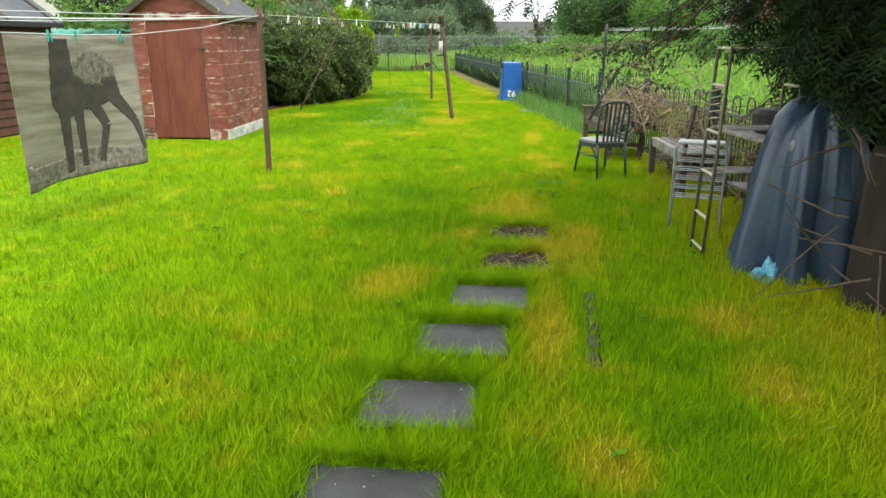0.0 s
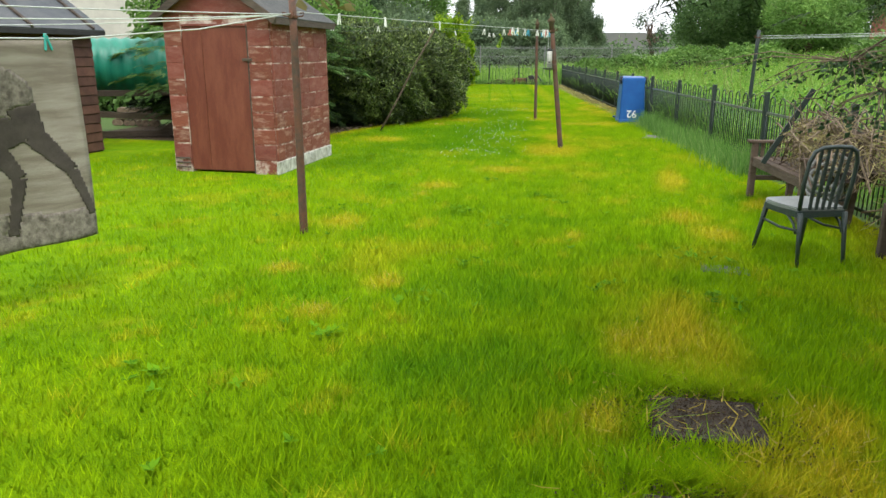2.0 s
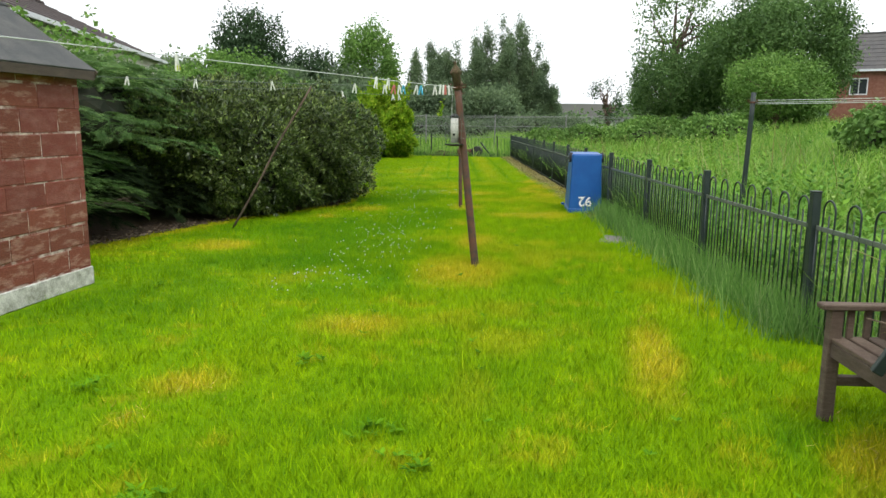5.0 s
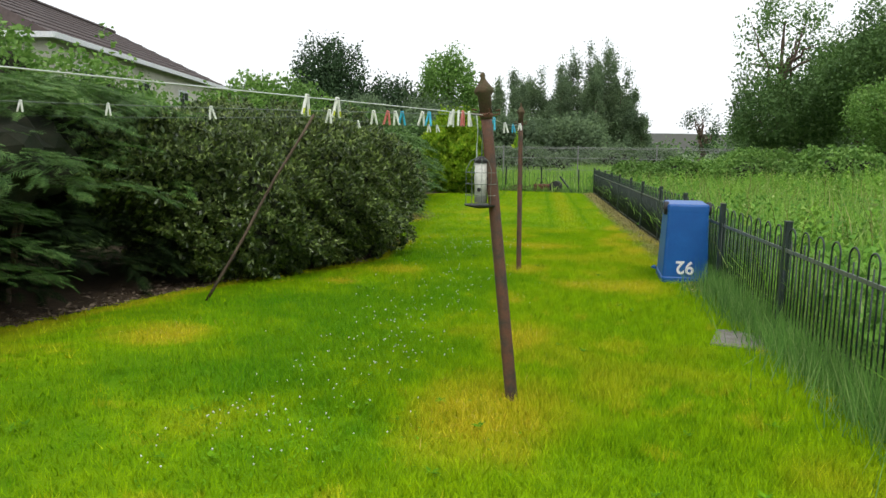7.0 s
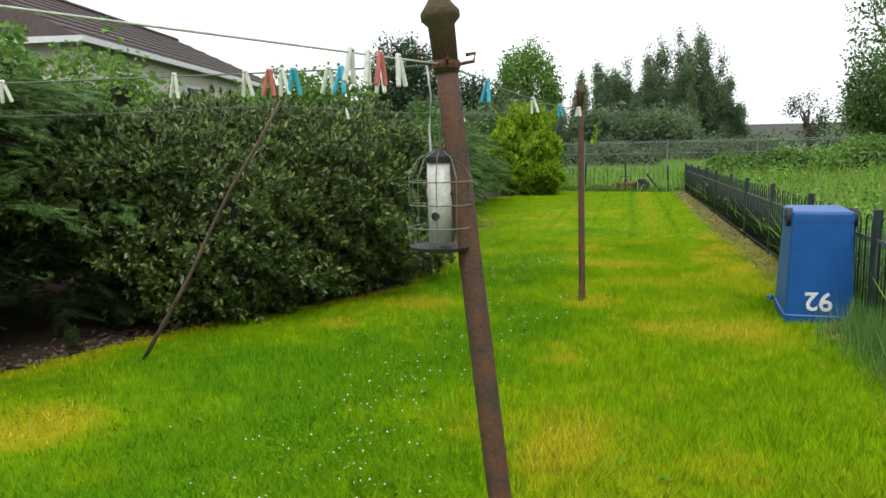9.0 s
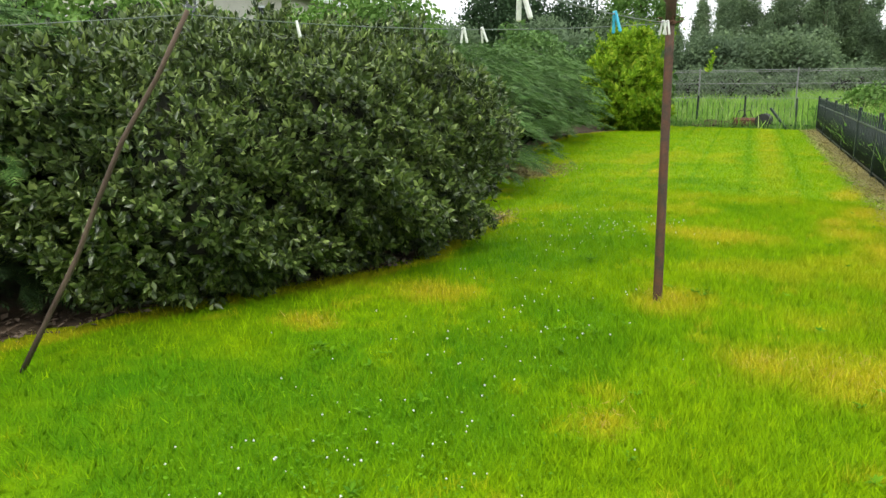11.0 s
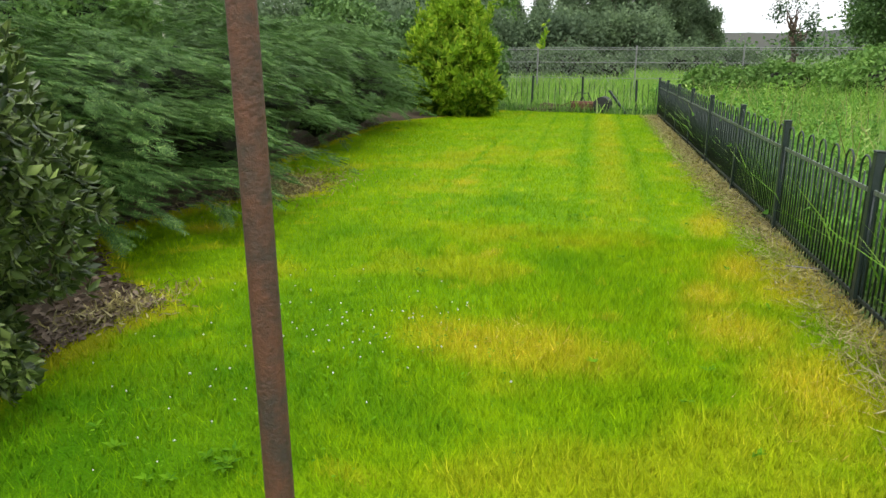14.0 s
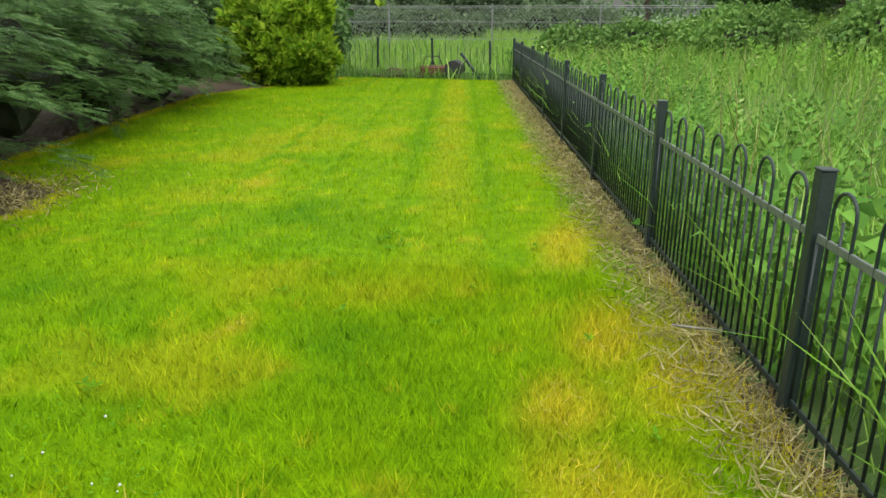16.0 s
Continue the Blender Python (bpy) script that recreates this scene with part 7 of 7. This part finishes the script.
old_mower()
plank((-2.75, 42.6, 0.0), (-3.3, 42.7, 0.66), 0.09, 0.06, M_FENCE, "dark broken fence post leaning over", "broken_post", "post")
bm = bmesh.new()
r = bmesh.ops.create_icosphere(bm, subdivisions=3, radius=1.0)
for q in r["verts"]:
    kk = 0.8 + 0.5 * noise.noise(q.co * 2.3)
    q.co = Vector((q.co.x * 1.5 * kk, q.co.y * 0.5 * kk, max(-0.02, q.co.z * 0.25 * kk)))
ob = part("soil_heap", bm, M_SOIL)
ob.matrix_world = pose(-4.9, 42.9, 0)
tagged(ob, "low heap of soil and dead grass at the lawn's end", "heap")


def wire_fence():
    thing = holder("wire_fence", pose(-12.5, 52.7, 0.2), "tall chain-link wire fence with thin posts across the back", "fence")
    for i in range(7):
        bm = bmesh.new()
        tube(bm, [(4.2 * i, 0.25 * i, -0.2), (4.2 * i, 0.25 * i, 1.85)], 0.035, 7)
        part("post", bm, M_WIRE, thing)
    for z in (1.75, 1.68, 1.15, 0.5):
        bm = bmesh.new()
        tube(bm, [(0, 0, z), (25.2, 1.5, z)], 0.012, 4)
        part("strand", bm, M_WIRE, thing)
    bm = bmesh.new()
    for i in range(150):
        for s in (-1, 1):
            x = i * 0.168
            a, b = x, x + s * 1.4
            b2 = min(max(b, 0), 25.2)
            f = (b2 - a) / (s * 1.4)
            if f > 0.05:
                tube(bm, [(a, a * 0.0595, 0.3), (b2, b2 * 0.0595, 0.3 + 1.4 * f)], 0.004, 3)
    part("mesh", bm, M_WIRE, thing)


wire_fence()

# ---- trees ----
def gz(x, y):
    return float(ground_z(np.array(float(x)), np.array(float(y))))


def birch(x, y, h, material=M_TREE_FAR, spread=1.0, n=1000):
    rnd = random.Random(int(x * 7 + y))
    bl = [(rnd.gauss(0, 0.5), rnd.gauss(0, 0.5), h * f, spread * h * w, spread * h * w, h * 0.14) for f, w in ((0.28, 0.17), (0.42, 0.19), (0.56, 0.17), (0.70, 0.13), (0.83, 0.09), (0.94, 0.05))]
    return tree("birch_tree", x, y, gz(x, y), h, 0.14, bl, n, (0.4, 0.8), material, "tall slender birch tree in haze-paled grey-green", 8, 0.36)


def round_tree(x, y, h, w, material, label, n=2600, gaps=0.3, size=(0.6, 1.05)):
    rnd = random.Random(int(x * 3 + y))
    bl = [(0, 0, h * 0.6, w * 0.8, w * 0.8, h * 0.38)]
    for i in range(7):
        a = i * 0.9
        bl.append((math.cos(a) * w * 0.55, math.sin(a) * w * 0.55, h * rnd.uniform(0.38, 0.78), w * rnd.uniform(0.35, 0.5), w * rnd.uniform(0.35, 0.5), h * rnd.uniform(0.17, 0.25)))
    return tree("broadleaf_tree", x, y, gz(x, y), h, 0.3, bl, n, size, material, label, 10, gaps)


round_tree(-28.3, 70, 10.6, 3.5, M_TREE_DARK, "large dark green round-headed tree in the distance", 3000, 0.25)
round_tree(-23.0, 72, 7.4, 2.6, M_TREE_DARK, "dark green distant tree", 1500)
round_tree(-19.1, 75, 9.8, 2.9, M_TREE_LIGHT, "light green round tree in the distance", 1800, 0.3)
for bx, by, top in ((-16.0, 74, 6.4), (-14.0, 74, 7.3), (-12.7, 75, 8.2), (-11.7, 71, 7.0), (-10.8, 74, 8.1), (-9.15, 75, 8.9), (-7.85, 74, 9.6), (-8.5, 71, 7.4), (-6.3, 74, 9.8), (-5.4, 71, 7.8), (-4.7, 74, 10.1), (-3.7, 73, 8.0), (-3.0, 74, 6.6), (-2.2, 74, 5.2)):
    fx, fy = 1.7 + (bx - 1.7) * 1.3, 12 + (by - 12) * 1.3
    birch(fx, fy, 1.55 + (top - 1.55) * 1.3 - gz(fx, fy), spread=0.62, n=1300)
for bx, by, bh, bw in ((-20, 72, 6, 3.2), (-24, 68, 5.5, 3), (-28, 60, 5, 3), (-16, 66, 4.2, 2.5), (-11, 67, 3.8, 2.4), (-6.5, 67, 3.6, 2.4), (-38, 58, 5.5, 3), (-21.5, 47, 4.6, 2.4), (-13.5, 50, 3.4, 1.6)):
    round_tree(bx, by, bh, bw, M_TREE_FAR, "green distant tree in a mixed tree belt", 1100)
round_tree(11.0, 52, 7.4, 4.2, M_TREE, "broad dense green tree beyond the meadow", 8500, 0.24, (0.32, 0.62))
round_tree(6.4, 55.5, 4.8, 2.8, M_TREE, "green tree beyond the meadow", 3600, 0.3, (0.32, 0.62))
round_tree(19.5, 48, 4.0, 2.6, M_TREE, "green tree beyond the meadow", 1800, 0.3)
round_tree(6.3, 57, 9.8, 2.7, M_TREE, "thin open-crowned tree with bare limbs", 1300, 0.52, (0.4, 0.75))
round_tree(10.0, 46, 3.6, 2.4, M_TREE_LIGHT, "light green willow scrub at the meadow's edge", 3000, 0.3, (0.25, 0.5))
round_tree(2.6, 72, 4.4, 1.5, M_TREE_DARK, "small thin dark distant tree", 260, 0.45, (0.4, 0.7))
for bx, by, bh, bw in ((24, 44, 7, 4), (28, 34, 7, 4), (30, 22, 7, 4), (26, 60, 5, 3.5), (12, 66, 7, 4)):
    round_tree(bx, by, bh, bw, M_TREE, "green tree at the far edge of the meadow", 1300)

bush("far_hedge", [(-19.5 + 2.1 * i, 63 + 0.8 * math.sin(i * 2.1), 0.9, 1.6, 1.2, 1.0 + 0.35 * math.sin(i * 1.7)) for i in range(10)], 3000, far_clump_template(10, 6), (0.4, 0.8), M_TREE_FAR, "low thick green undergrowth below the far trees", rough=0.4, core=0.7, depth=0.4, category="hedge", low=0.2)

# ---- houses and distance ----
def house(name, m, length, width, eave, ridge, roof_material, label, wins=3, hip=2.2, wall=M_CREAM):
    thing = holder(name, m, label, "house")
    bm = bmesh.new()
    box(bm, (length, width, eave), (0, 0, eave / 2))
    w = part("wall", bm, wall, thing)
    bm = bmesh.new()
    o = 0.35
    c = [bm.verts.new(p) for p in ((-length / 2 - o, -width / 2 - o, eave - 0.05), (length / 2 + o, -width / 2 - o, eave - 0.05), (length / 2 + o, width / 2 + o, eave - 0.05), (-length / 2 - o, width / 2 + o, eave - 0.05))]
    r = [bm.verts.new((-length / 2 + hip, 0, ridge)), bm.verts.new((length / 2 - hip, 0, ridge))]
    for f in ((c[0], c[1], r[1], r[0]), (c[2], c[3], r[0], r[1]), (c[1], c[2], r[1]), (c[3], c[0], r[0]), (c[3], c[2], c[1], c[0])):
        bm.faces.new(f)
    roof = part("roof", bm, roof_material, thing)
    for f in range(1, 9):
        k = f / 9
        bm = bmesh.new()
        tube(bm, [(-length / 2 - o + k * (hip + o), -(width / 2 + o) * (1 - k), eave - 0.05 + (ridge - eave + 0.05) * k + 0.01), (length / 2 + o - k * (hip + o), -(width / 2 + o) * (1 - k), eave - 0.05 + (ridge - eave + 0.05) * k + 0.01)], 0.022, 4)
        part("tile_course", bm, roof_material, roof)
    bm = bmesh.new()
    tube(bm, [tuple(r0) for r0 in ((-length / 2 + hip, 0, ridge + 0.02), (length / 2 - hip, 0, ridge + 0.02))], 0.09, 6)
    part("ridge_tiles", bm, roof_material, roof)
    bm = bmesh.new()
    for s in (-1, 1):
        box(bm, (length + 2 * o, 0.08, 0.14), (0, s * (width / 2 + o), eave - 0.08))
        box(bm, (0.08, width + 2 * o, 0.14), (s * (length / 2 + o), 0, eave - 0.08))
    part("gutter", bm, M_PAINTWHITE, roof)
    spots = [(-length / 2 + length * (i + 0.5) / wins, -width / 2, 0) for i in range(wins)] + [(length / 2, -width / 4, 90), (length / 2, width / 4, 90)]
    for x, y, a in spots:
        win = part("window", box(bmesh.new(), (1.1, 0.06, 1.15), bevel=0.01), M_PAINTWHITE, thing)
        win.matrix_local = pose(x, y, eave - 1.15, 0, 0, a)
        for s in (-1, 1):
            part("pane", box(bmesh.new(), (0.45, 0.02, 0.98), (s * 0.25, -0.03 if a == 0 else -0.035, 0)), M_GLASSDARK, win)
    return thing


house("bungalow", pose(-21.1, 33.1, 0, 0, 0, 110.4), 16.5, 9.6, 4.45, 6.85, M_ROOFTILE, "cream rendered house with a brown tiled hipped roof", 4, 0.8)
house("bungalow", pose(-32.0, 50.0, 0, 0, 0, 15), 12, 9, 4.6, 7.9, M_GREYTILE, "cream rendered house with a grey tiled hipped roof", 3, 5.6)
house("terraced_house", pose(-18.7, 17.7, 0, 0, 0, 25), 9.6, 6.4, 3.8, 5.9, M_GREYTILE, "long cream house with small windows behind the sheds", 5, 1.0)
house("brick_house", pose(24.0, 68, 0.4, 0, 0, -20), 10, 8, 5.0, 7.8, M_GREYTILE, "red brick house with a grey roof beyond the trees", 3, 1.0, M_BRICK)
rnd = random.Random(31)
woods = []
for i in range(70):
    a = radians(-62 + 124 * i / 69)
    rr = rnd.uniform(92, 112)
    h = rnd.uniform(1.6, 3.0) if -6 < math.degrees(a) < 12 else rnd.uniform(2.5, 4.5)
    woods.append((rr * math.sin(a), 15 + rr * math.cos(a), 0.6 + h * 0.4, rnd.uniform(2, 4.5), 2.5, h))
p, nrm = blob_points(woods, 9000, 0.5, 0.4, 0.2, 3.5)
v, t = scatter(p, nrm + RNG.normal(size=p.shape), RNG.normal(size=p.shape), RNG.uniform(0.9, 1.6, len(p)), far_clump_template(8, 3))
tagged(tri_mesh("far_woods", v, t, M_TREE), "low line of far green woods and hedges", "woods", kind="stuff")
bm = bmesh.new()
n = 60
low, high = [], []
for i in range(n + 1):
    a = radians(-70 + 140 * i / n)
    h = 19 + 5 * noise.noise(Vector((i * 0.13, 2, 0))) + 2 * noise.noise(Vector((i * 0.5, 7, 0)))
    low.append(bm.verts.new((600 * math.sin(a), 600 * math.cos(a), -5)))
    high.append(bm.verts.new((640 * math.sin(a), 640 * math.cos(a), h)))
for i in range(n):
    bm.faces.new((low[i], low[i + 1], high[i + 1], high[i]))
tagged(part("backdrop", bm, M_HILL), "pale hazy distant hills", "hills", kind="structure")
